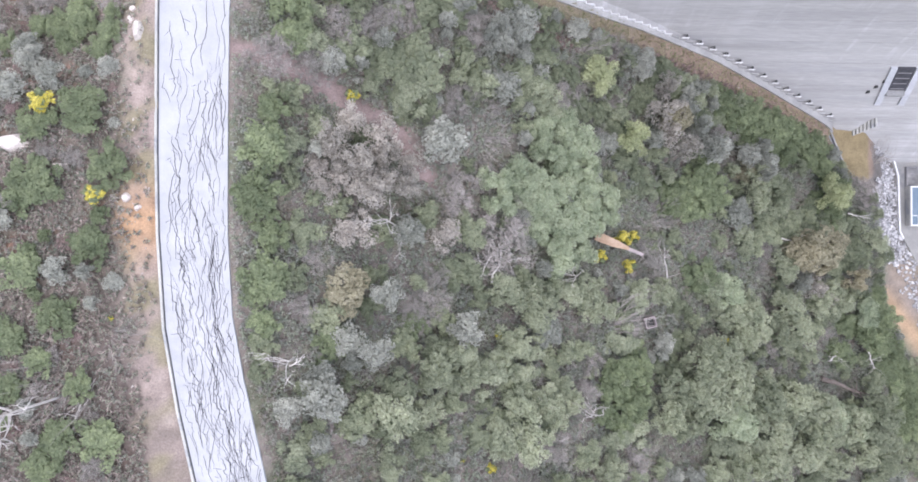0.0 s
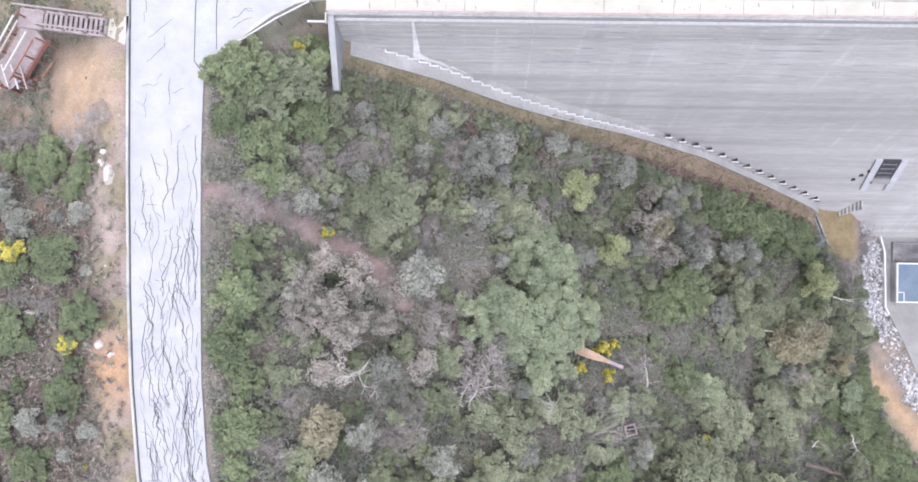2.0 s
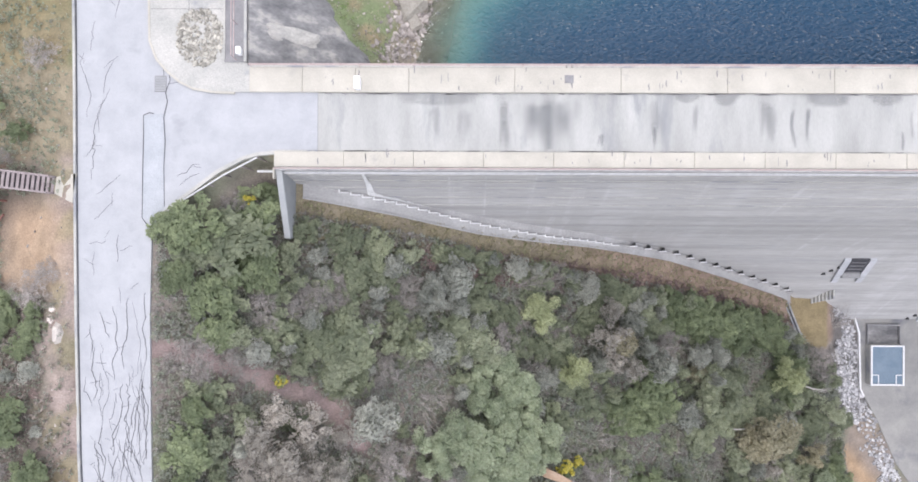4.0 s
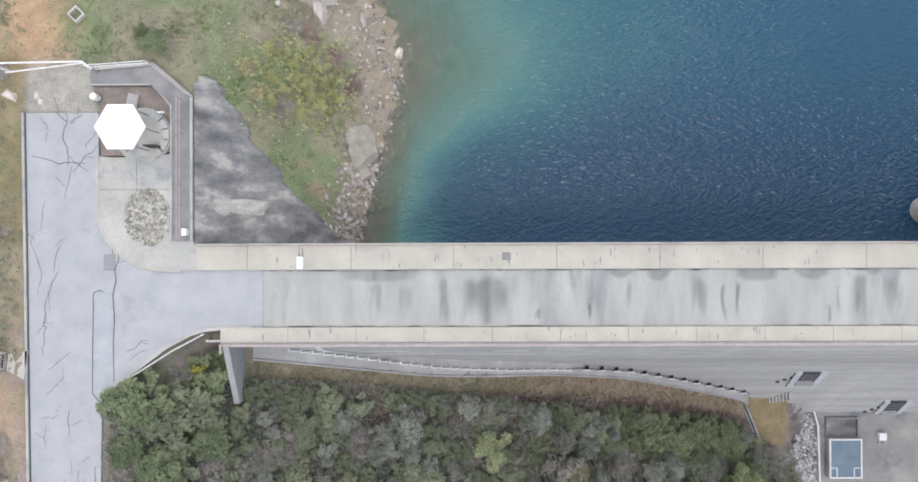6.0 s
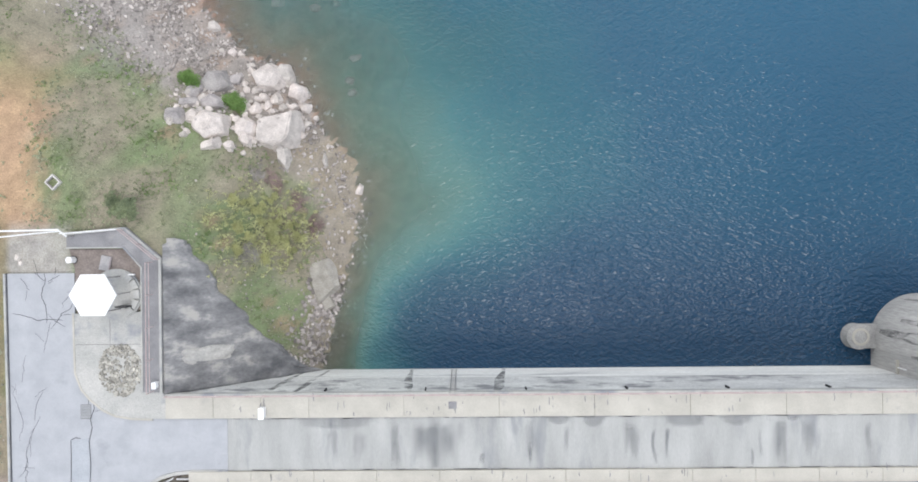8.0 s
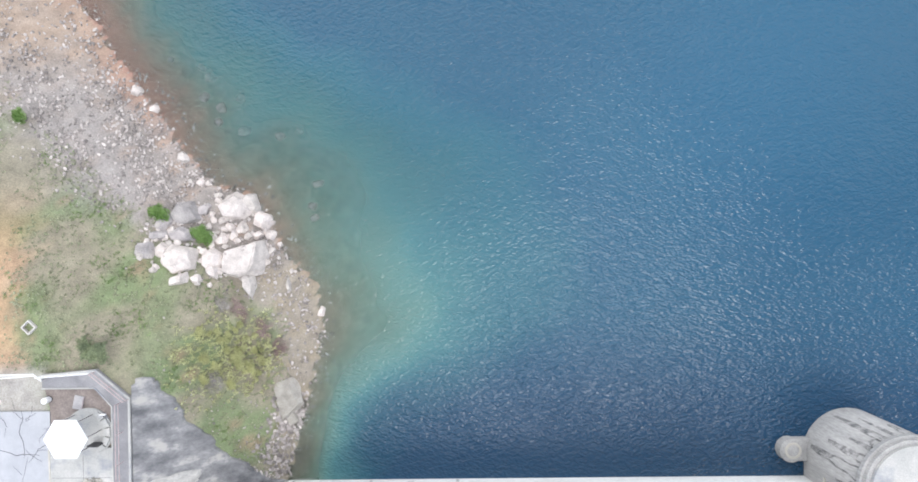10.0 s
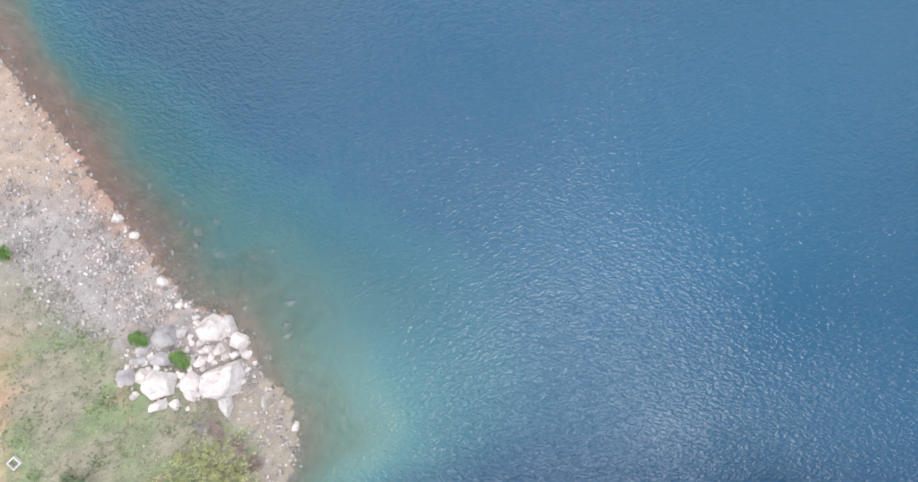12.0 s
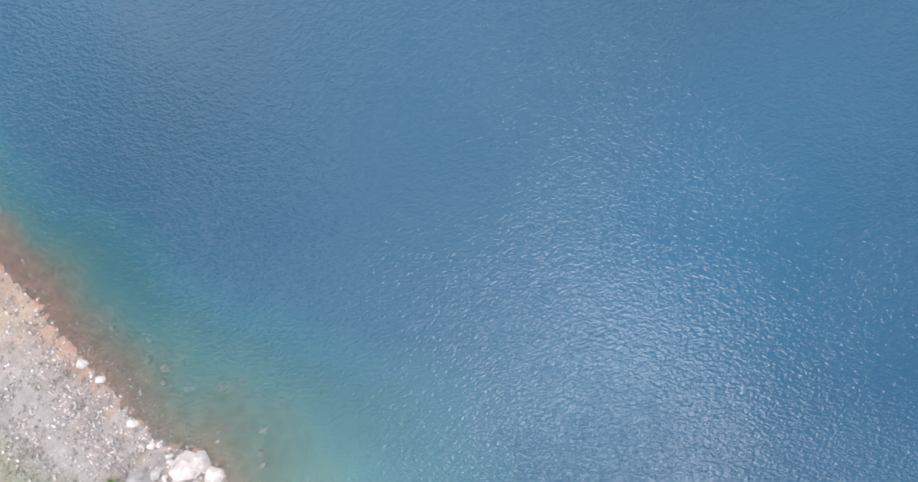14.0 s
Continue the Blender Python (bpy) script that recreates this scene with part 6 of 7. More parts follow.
scatter_stones("planter_stones", [(x, y, 0.12, r) for x, y, z, r in sample(900, -12.6, -9.6, 28.0, 31.7, lambda x, y: (((x + 11.0) / 1.42) ** 2 + ((y - 29.8) / 1.75) ** 2 < 1) & ((((x + 11.1) / 0.45) ** 2 + ((y - 30.2) / 0.55) ** 2 > 1) | (nr.random(len(x)) < 0.25)),
                                  lambda n, x, y: 0.06 + 0.10 * nr.random(n))], "planter", "round bed of loose pale stones on the forecourt")
scatter_stones("verge_stones", sample(1500, -27, -18.6, -22, 36, lambda x, y: (x < road_edge(y, ROAD_LEFT) - 0.4) & (nr.random(len(x)) < np.exp((x + 18.6) / 2.2)), lambda n, x, y: 0.03 + 0.09 * nr.random(n) ** 3), "gravel", "loose pale stones on the road verge")


# ---------- plants ----------
def leaf_cards(centres, normals, size, rng, long=1.9):
    """Many small pointed leaves, as vertex and face tables."""
    n = len(centres)
    a = rng.normal(size=(n, 3))
    u = np.cross(normals, a)
    u /= np.linalg.norm(u, axis=1)[:, None] + 1e-9
    v = np.cross(normals, u)
    s = size * rng.uniform(0.6, 1.4, (n, 1))
    corner = [centres + u * s * long * 0.6, centres - u * s * long * 0.4 + v * s * 0.62, centres - u * s * long * 0.4 - v * s * 0.62]
    return np.stack(corner, 1).reshape(-1, 3), np.arange(3 * n).reshape(n, 3)


def crown_mesh(name, seed, lobes=34, leaves=46, size=0.075, flat=0.62, gap=0.25, spread=1.0, lobe=(0.16, 0.33), long=1.9, fuzz=0.55, lift=0.7):
    """An uneven crown about 2 across: clumps of leaves on many lobes, with gaps between them. Also the lobes' centres."""
    rng = np.random.default_rng(seed)
    centres = []
    while len(centres) < lobes:
        p = rng.normal(size=3)
        p /= np.linalg.norm(p)
        p[2] = abs(p[2]) * 1.0 - 0.15
        k = rng.uniform(0.45, 0.88) if rng.random() < 0.8 else rng.uniform(0.1, 0.5)
        q = p * k
        q[:2] *= spread
        q[0] *= 1 + 0.18 * math.sin(seed * 1.7)
        if rng.random() > gap or len(centres) < 5:
            centres.append(q)
    cv, nv = [], []
    for q in centres:
        r = rng.uniform(*lobe)
        m = int(leaves * (r / 0.24) ** 1.3)
        d = rng.normal(size=(m, 3))
        d /= np.linalg.norm(d, axis=1)[:, None]
        d[:, 2] = np.where(d[:, 2] < -0.25, -d[:, 2], d[:, 2])
        cv.append(q + d * r * rng.uniform(fuzz, 1.06, (m, 1)) * (1, 1, 0.85))
        nv.append(d * 0.6 + rng.normal(size=(m, 3)) * 0.26 + (0, 0, lift))
    c, nrm = np.concatenate(cv), np.concatenate(nv)
    nrm /= np.linalg.norm(nrm, axis=1)[:, None]
    c[:, 2] = c[:, 2] * flat + 0.62
    v, f = leaf_cards(c, nrm, size, rng, long)
    return mesh_from(name, v.tolist(), f.tolist()), [(*q[:2], q[2] * flat + 0.62) for q in centres]


def limbs_mesh(name, ends, seed, girth=0.07, base=0.0):
    """A tapered trunk that forks into limbs towards the given ends."""
    rng = random.Random(seed)
    bm = bmesh.new()
    fork = Vector((rng.uniform(-0.08, 0.08), rng.uniform(-0.08, 0.08), 0.32))
    tube(bm, (0, 0, base - 0.3), fork, girth, girth * 0.75, 7)
    for e in ends[::5]:
        e = Vector(e)
        mid = fork.lerp(e, 0.5) + Vector((rng.uniform(-0.1, 0.1), rng.uniform(-0.1, 0.1), 0.05))
        tube(bm, fork, mid, girth * 0.5, girth * 0.3, 5)
        tube(bm, mid, e, girth * 0.3, girth * 0.1, 4)
    data = bpy.data.meshes.new(name)
    bm.to_mesh(data)
    bm.free()
    return data


def branches(seed, stems, forks, twigs, width, lift=0.6, reach=1.0, rise=0.0, arc=3.14, bend=0.22):
    """Bare branching stems as vertex and face tables of thin three-sided twigs: (main stems, fine twigs)."""
    rng = np.random.default_rng(seed)
    groups = ([], [])

    def limb(a, way, length, w, depth):
        pts, p = [a], a
        steps = 3
        for _ in range(steps):
            way = way + rng.normal(size=3) * bend
            way = way / np.linalg.norm(way)
            p = p + way * length / steps
            pts.append(p)
        for i in range(steps):
            groups[0 if depth == 0 else 1].append((pts[i], pts[i + 1], w * (1 - 0.25 * i), w * (1 - 0.25 * (i + 1))))
        if depth < 2:
            for _ in range(forks if depth == 0 else twigs):
                k = rng.integers(1, steps + 1)
                side = way + rng.normal(size=3) * 3 * bend + (0, 0, 0.1)
                limb(pts[k], side / np.linalg.norm(side), length * rng.uniform(0.35, 0.6), w * 0.55, depth + 1)

    for _ in range(stems):
        a = rng.uniform(-arc, arc)
        out = np.array((math.cos(a), math.sin(a), rng.uniform(0.25, 1.3) * lift))
        limb(np.array((0.0, 0.0, rise - 0.1)) + rng.normal(size=3) * (0.05, 0.05, 0), out / np.linalg.norm(out), reach * rng.uniform(0.55, 0.95), width, 0)
    if rise:
        groups[0].append((np.array((0.0, 0.05, -0.2)), np.array((0.0, 0.0, rise)), width * 1.6, width * 1.2))
    made = []
    for segs in groups:
        verts, faces = [], []
        for a, b, w0, w1 in segs:
            d = b - a
            u = np.cross(d, (0.3, 0.5, 0.8))
            u = u / (np.linalg.norm(u) + 1e-9)
            v = np.cross(d, u)
            v = v / (np.linalg.norm(v) + 1e-9)
            k = len(verts)
            for c, w in ((a, w0), (b, w1)):
                for t in (0, 2.094, 4.189):
                    verts.append(tuple(c + w * (math.cos(t) * u + math.sin(t) * v)))
            faces += [(k, k + 1, k + 4, k + 3), (k + 1, k + 2, k + 5, k + 4), (k + 2, k, k + 3, k + 5)]
        made.append(mesh_from("stems", verts, faces))
    return made


KINDS = {}


def plant(name, kind, label, category, group, seed, leaf, **shape):
    """One leafy plant with trunk and crown, to be copied."""
    root = thing(name, (0, 0, 0), label, category, group)
    data, ends = crown_mesh("crown", seed, **shape)
    mesh_part("crown", data, leaf, root)
    mesh_part("trunk", limbs_mesh("trunk", ends, seed), "bark", root)
    KINDS.setdefault(kind, []).append(root)


def brush(kind, label, seed, mat, name="dry_bush", category="bush", group="dry bushes", haze=None, **shape):
    root = thing(name, (0, 0, 0), label, category, group)
    a, b = branches(seed, **shape)
    mesh_part("stem", a, mat, root)
    tagged(mesh_part("twig_mass", b, mat, root), kind="stuff")
    if haze:
        data, ends = crown_mesh("twig_crown", seed, **haze)
        mesh_part("twig_crown", data, mat, root)
    KINDS.setdefault(kind, []).append(root)


for k in range(4):
    plant("shrub", "green", "dense green shrub on the hillside", "shrub", "green shrubs", 10 + k, "leaf_green", lobes=36, leaves=52, size=0.066, flat=0.6, lobe=(0.14, 0.3), fuzz=0.5, lift=0.6)
    plant("tree", "olive", "grey-green tree with an open rounded crown", "tree", "olive trees", 30 + k, "leaf_olive", lobes=32, leaves=58, size=0.061, flat=0.7, gap=0.3, lobe=(0.15, 0.34), fuzz=0.5, lift=0.6)
    brush("dry", "leafless mauve-grey bush of fine dry twigs", 60 + k, "twig", stems=6, forks=4, twigs=2, width=0.011, lift=0.8,
          haze=dict(lobes=40, leaves=42, size=0.013, flat=0.55, gap=0.2, lobe=(0.14, 0.3), long=13.0, fuzz=0.2, lift=0.1))
    brush("rusty", "leafless red-brown bush of dry twigs", 64 + k, "rust_brush", stems=6, forks=4, twigs=2, width=0.011, lift=0.8,
          haze=dict(lobes=40, leaves=42, size=0.013, flat=0.55, gap=0.2, lobe=(0.14, 0.3), long=13.0, fuzz=0.2, lift=0.1))
for k in range(3):
    plant("tree", "pale", "pale green tree with a dense rounded crown", "tree", "pale green trees", 50 + k, "leaf_pale", lobes=21, leaves=120, size=0.052, flat=0.75, gap=0.1, lobe=(0.22, 0.40), fuzz=0.6, lift=0.55)
    plant("bush", "silver", "silver-grey shrub with fine foliage", "bush", "silver shrubs", 80 + k, "leaf_silver", lobes=36, leaves=48, size=0.057, flat=0.65, gap=0.1, spread=0.9, fuzz=0.7, lift=0.4)
    plant("shrub", "brown", "yellow-brown shrub with drying foliage", "shrub", "brown shrubs", 90 + k, "leaf_brown", lobes=30, leaves=60, size=0.06, flat=0.65, gap=0.3, fuzz=0.7, lift=0.4)
    plant("bush", "drab", "rounded tan-grey shrub with dry foliage", "bush", "drab shrubs", 160 + k, "leaf_drab", lobes=30, leaves=60, size=0.047, flat=0.55, gap=0.35, lobe=(0.16, 0.30), fuzz=0.9, lift=0.4)
    brush("dead", "bleached bare dead tree with forking white limbs", 100 + k, "bleached", "dead_tree", "tree", "dead trees", stems=5, forks=4, twigs=3, width=0.026, lift=0.4, rise=0.85)
    brush("fan", "fallen mauve-grey brush fanned out over the slope", 170 + k, "twig", "dead_brush", "brush", "dead brush", stems=26, forks=4, twigs=2, width=0.011, lift=0.45, arc=0.9, bend=0.1)
plant("tree", "gold", "pale yellow-green tree with a dense rounded crown", "tree", "yellow-green trees", 58, "leaf_gold", lobes=22, leaves=110, size=0.05, flat=0.75, gap=0.1, lobe=(0.22, 0.38), fuzz=0.6, lift=0.5)
for k in range(4):
    plant("scrub_bush", "scrub", "low spreading green scrub bush between the taller plants", "bush", "scrub bushes", 210 + k, "leaf_scrub", lobes=24, leaves=42, size=0.078, flat=0.55, lobe=(0.16, 0.32), fuzz=0.45, lift=0.6)
for k in range(2):
    plant("shrub", "lime", "dense rounded shrub with yellow-green leaves", "shrub", "yellow-green shrubs", 120 + k, "leaf_lime", lobes=46, leaves=58, size=0.024, flat=0.7, gap=0.05, fuzz=0.25, long=6.0, lift=0.3)
    plant("shrub", "vivid", "small bright green bush among the shore rocks", "shrub", "bright green bushes", 190 + k, "leaf_vivid", lobes=44, leaves=95, size=0.04, flat=0.7, gap=0.0, spread=0.8, fuzz=0.6, lift=0.5)
    root = thing("flowering_shrub", (0, 0, 0), "low shrub covered with bright yellow blossom", "shrub", "flowering shrubs")
    data, ends = crown_mesh("crown", 130 + k, lobes=14, leaves=26, size=0.12, flat=0.6)
    mesh_part("crown", data, "leaf_green", root)
    data, more = crown_mesh("blossom", 140 + k, lobes=22, leaves=70, size=0.07, flat=0.72, gap=0.4)
    mesh_part("blossom", data, "blossom", root, "bright yellow blossom")
    mesh_part("trunk", limbs_mesh("trunk", ends, k), "bark", root)
    KINDS.setdefault("yellow", []).append(root)

prng = random.Random(21)
# small clearings round the things that lie between the shrubs
CLEAR = [(15.6, -6.6, 0.9), (11.6, -0.2, 0.8), (13.2, -0.9, 0.9), (34.8, -12.6, 1.3), (36.6, -13.2, 1.3), (38.6, -13.9, 1.2), (39.6, -10.0, 0.9), (11.1, -7.3, 1.0), (9.6, -6.9, 0.8), (1.5, 6.6, 1.2), (3.0, 5.4, 0.9), (8.2, 13.8, 0.9), (17.0, -2.0, 0.5), (13.6, -2.1, 0.6), (11.1, -1.4, 0.5)]
placed = []
used = set()


def grow(kind, x, y, r, height=None):
    """A plant of that kind with crown radius r; height of its top above the ground."""
    rise = {"green": 0.95, "scrub": 0.9, "olive": 1.15, "pale": 1.25, "silver": 1.3, "brown": 1.3, "dry": 1.0, "rusty": 1.0, "dead": 1.7, "vivid": 1.2, "drab": 1.2, "lime": 1.4, "gold": 1.5, "yellow": 1.6, "fan": 0.8}[kind]
    h = height if height else rise * r
    if -6 < x < 38 and y < 22:  # the strip along the foot of the dam stays clear
        y = min(y, face_y(float(valley(np.array(x)))) - 0.95 - float(np.interp(x, [-6, 8, 18, 36], [1.3, 1.6, 2.6, 2.2])) - 0.8 * r)
    if kind not in ("yellow", "fan", "dead") and any((x - a) ** 2 + (y - b) ** 2 < (c + 0.7 * r) ** 2 for a, b, c in CLEAR):
        return
    source = prng.choice(KINDS[kind])
    top = 1.0 if kind == "dead" else 1.25
    r = r * (1.15 if kind in ("dry", "rusty") else 1.0)
    m = pose(x, y, level(x, y) - 0.03, 0, 0, prng.uniform(0, 360)) @ Matrix.Diagonal((0.88 * r * prng.uniform(0.92, 1.08), 0.88 * r * prng.uniform(0.92, 1.08), h / top, 1))
    if source.name not in used:
        used.add(source.name)
        source.matrix_basis = m
    else:
        copy_thing(source, m)
    placed.append((x, y, r))


def grow_all(kind, rows, height=None):
    for x, y, r in rows:
        if r < 2.0 or kind in ("dry", "dead", "fan"):
            grow(kind, x, y, r, height)
            continue
        turn = prng.uniform(0, 6.28)
        for k in range(4):  # a close group of smaller crowns
            a = turn + 1.57 * k + prng.uniform(-0.3, 0.3)
            q = 0.56 * r * prng.uniform(0.85, 1.1)
            grow(kind, x + q * math.cos(a), y + q * math.sin(a), r * prng.uniform(0.5, 0.66), height if height else r * prng.uniform(0.62, 0.95))


grow_all('green', ((-11.2, 7.3, 1.5), (-11.6, 4.6, 1.7), (-11.8, 1.9, 1.9), (-11.2, -0.5, 1.5), (-11.4, -3.3, 1.7), (-11.5, -6.0, 1.4), (-12.0, -4.0, 1.0), (-10.2, 12.1, 1.7), (26.7, 11.7, 3.1), (29.5, 10.0, 2.7), (20.9, 4.5, 2.4), (18.2, 3.4, 2.1), (23.4, 11.7, 2.3), (13.4, -10.8, 2.3), (12.7, -13.0, 2.0), (14.2, -8.7, 0.9), (-2.7, -6.2, 1.1), (-7.6, -7.2, 1.4), (34.0, 8.8, 2.2), (36.5, 4.6, 2.5), (20.3, -2.8, 1.9)))
grow_all('scrub', ((4.4, 9.6, 1.5), (-4.9, 11.6, 1.8), (-2.3, 11.2, 1.7), (4.8, 11.6, 1.9), (-5.2, 10.4, 1.5), (-9.6, 17.3, 1.9), (-11.9, 16.6, 1.2), (-9.6, 13.4, 1.2)))
grow_all('green', ((-11.6, 18.4, 1.9), (-12.2, 15.2, 1.2),  (-8.2, 19.1, 1.8), (-10.3, 14.0, 1.8), (-8.2, 15.9, 1.6), (-12.6, 18.4, 1.2), (-7.3, 20.3, 1.0)))
grow_all('pale', ((7.2, 7.4, 2.5), (8.6, 5.5, 2.0), (3.9, 3.0, 2.1), (6.4, 2.1, 2.6), (10.4, 2.4, 2.2), (8.2, -0.8, 2.0)))
grow_all('olive', ((-2.5, -10.7, 2.5), (0.3, -9.1, 2.2), (3.7, -4.0, 1.4), (4.2, -8.6, 2.0), (2.2, -9.6, 1.5), (9.3, -4.8, 2.1), (5.8, -5.2, 1.6), (15.7, -5.0, 2.2), (21.4, -11.2, 3.3), (25.1, -13.4, 3.0), (18.5, -13.2, 2.8), (32.0, -14.7, 3.2), (35.8, -14.6, 2.7), (21.3, -3.7, 1.4), (5.0, -13.3, 2.4), (7.6, -12.1, 2.0), (27.7, -18.2, 3.0), (34.2, -18.6, 3.2), (40.2, -16.6, 3.4), (41.4, -19.9, 2.8), (23.2, -18.5, 2.4), (14.1, -0.6, 1.8), (27.0, 4.3, 2.5), (29.8, -7.3, 2.6), (25.1, -7.1, 2.5), (35.8, -5.4, 2.2)))
grow('brown', -6.9, -4.0, 2.1, 2.4)
grow_all('brown', ((17.2, 9.6, 0.9), (25.4, 6.3, 1.3), (33.1, 0.1, 1.7), (31.6, -1.2, 1.1), (34.7, -1.4, 1.2), (39.2, -3.2, 1.2)), 2.2)
grow_all('olive', ((29.8, -1.9, 1.4), (27.4, 5.2, 1.1)))
grow_all('drab', ((33.9, -3.8, 1.4), (35.9, -5.0, 1.3), (16.6, 12.4, 1.1), (16.4, 10.1, 1.5), (18.3, 7.5, 1.4), (16.9, 8.6, 1.0)), 2.4)
grow_all('silver', ((19.0, 12.4, 1.2), (18.8, 10.9, 1.6), (19.6, 9.2, 1.2), (21.0, 7.6, 1.2), (26.6, 5.9, 0.9)), 2.6)
grow_all('pale', ((22.4, -4.0, 1.5), (40.5, -6.6, 1.3), (23.4, -14.8, 1.9), (39.0, -17.2, 1.9), (35.6, -16.2, 1.6)))
grow_all('green', ((37.5, -12.0, 2.6), (40.3, -9.9, 2.6), (42.6, -6.9, 2.4), (38.6, -7.4, 1.5), (45.6, -12.0, 2.2), (48.0, -14.5, 2.4), (44.2, -9.4, 1.8), (47.0, -18.2, 2.6), (43.2, -12.6, 1.7), (50.5, -17.0, 2.2), (45.0, -15.6, 2.2), (42.8, -4.6, 1.2)))
grow_all('fan', ((1.4, 6.9, 2.8), (2.6, 5.6, 2.4), (0.2, 7.9, 2.2), (3.4, 7.4, 2.2), (15.2, 1.2, 1.6), (8.2, 14.1, 2.2), (1.8, 6.2, 2.4), (14.7, 7.9, 1.5), (11.4, -7.3, 2.4), (9.4, -6.9, 2.2), (43.0, 8.6, 1.6), (42.6, 7.4, 1.4), (-22.0, -8.5, 1.6), (-21.0, -6.6, 1.4)))
grow_all('silver', ((-0.7, 5.9, 1.5), (-1.5, 8.9, 0.8), (26.4, 7.5, 2.0), (-8.1, -9.2, 1.8), (-9.9, -11.1, 1.7), (-7.7, -10.3, 1.4), (-4.8, -7.6, 1.5), (-4.2, -4.0, 1.5), (1.0, -6.3, 1.7)))
grow_all('drab', ((-6.2, 5.5, 2.6), (-7.8, 3.5, 2.0), (-3.7, 3.9, 2.1), (-5.1, 2.6, 1.8), (-6.4, 0.0, 1.8), (-0.6, -0.2, 1.5)))
grow_all('dry', ((0.1, 2.6, 1.9), (2.4, 7.6, 2.4), (0.6, 4.6, 1.6), (-1.2, 7.2, 1.4), (-20.3, 15.6, 0.7), (-21.4, 14.6, 0.8), (-8.7, -1.9, 1.4), (3.0, -0.8, 1.6), (-9.0, 10.3, 1.4), (-11.6, 10.3, 1.4), (-9.3, -5.1, 1.2), (-1.7, -5.2, 1.3), (9.8, -12.3, 1.5), (11.2, -7.2, 2.0), (9.0, 13.7, 1.5), (1.1, 13.8, 1.6), (-7.7, 13.1, 1.1), (14.4, -17.3, 1.4), (15.3, -1.4, 1.2)))
grow_all('green', ((-24.6, 12.7, 2.0), (-22.6, 6.6, 1.6), (-25.3, 5.9, 1.2), (-20.7, 3.5, 1.4), (-24.8, 2.4, 1.7), (-26.2, 1.6, 1.4), (-21.6, -1.4, 1.4), (-23.5, -5.6, 1.4), (-20.5, -13.0, 1.4), (-22.9, -12.7, 1.4), (-24.4, -8.3, 1.0), (-25.7, -2.9, 1.4), (-26.4, -7.0, 1.3), (-22.0, -9.6, 1.0), (-24.0, -14.4, 1.3), (-27.4, -10.6, 1.2)), 1.0)
grow_all('silver', ((-24.5, 8.9, 1.4), (-21.3, 9.6, 1.4), (-26.8, 8.1, 1.0), (-23.4, -2.8, 1.2), (-20.3, -3.5, 1.2), (-25.2, -11.1, 1.2)), 0.8)
grow_all('dead', ((-9.7, -8.1, 2.1), (-3.9, 0.4, 0.85), (-3.5, -1.4, 0.8), (2.1, -2.1, 1.3), (8.2, -2.8, 1.0), (9.7, -12.2, 1.3)), 2.6)
grow('dead', -23.4, -10.4, 1.3)
grow('gold', 10.8, 12.2, 1.9, 3.0)
grow('gold', 35.4, 5.2, 1.3, 1.8)
grow('gold', 13.4, 7.6, 1.0, 1.6)
grow_all('yellow', ((-24.7, 7.2, 0.9), (-21.4, 1.7, 0.8), (-6.7, 8.6, 0.8), (12.9, 0.0, 1.1), (13.6, -2.1, 0.9), (11.1, -1.4, 0.8), (14.0, 0.2, 0.8), (3.3, -7.1, 0.7), (18.5, 9.2, 0.6), (23.3, -8.8, 0.9), (2.8, -16.3, 0.6), (0.8, -15.6, 0.3), (-20.4, -5.7, 0.3)))

# shrubs on the bank of the lake
grow_all("green", ((-24.6, 26.4, 1.3), (-26.3, 24.6, 1.2), (-22.6, 24.2, 0.8)), 1.0)
for k in range(30):  # a low thicket of many small crowns
    a, q = 2.4 * k + prng.uniform(-0.5, 0.5), 2.9 * math.sqrt((k + 0.5) / 30) * prng.uniform(0.8, 1.12)
    grow("lime", -2.6 + q * math.cos(a) * 0.95, 39.3 + q * math.sin(a), prng.uniform(0.4, 0.85), prng.uniform(0.55, 1.0))
grow_all("vivid", ((-8.6, 50.7, 1.25), (-5.2, 48.9, 1.2), (-18.4, 58.3, 0.9)), 1.1)
grow_all("green", ((-10.6, 40.7, 0.9), (-11.3, 41.2, 0.6)), 0.8)
grow_all("rusty", ((-0.6, 41.2, 1.3), (-2.4, 42.6, 1.2), (0.3, 39.6, 1.0)), 0.55)
grow_all("dry", ((-4.0, 37.3, 0.9), (-3.4, 43.4, 0.8)), 0.55)

grow("yellow", -8.4, 20.1, 0.6, 1.6)
grow("dry", -9.3, 19.8, 0.9, 1.4)
grow("dry", -7.9, 19.3, 0.9, 1.2)


def free(x, y, r, crowd):
    return all((x - a) ** 2 + (y - b) ** 2 > (crowd * (r + c)) ** 2 for a, b, c in placed)


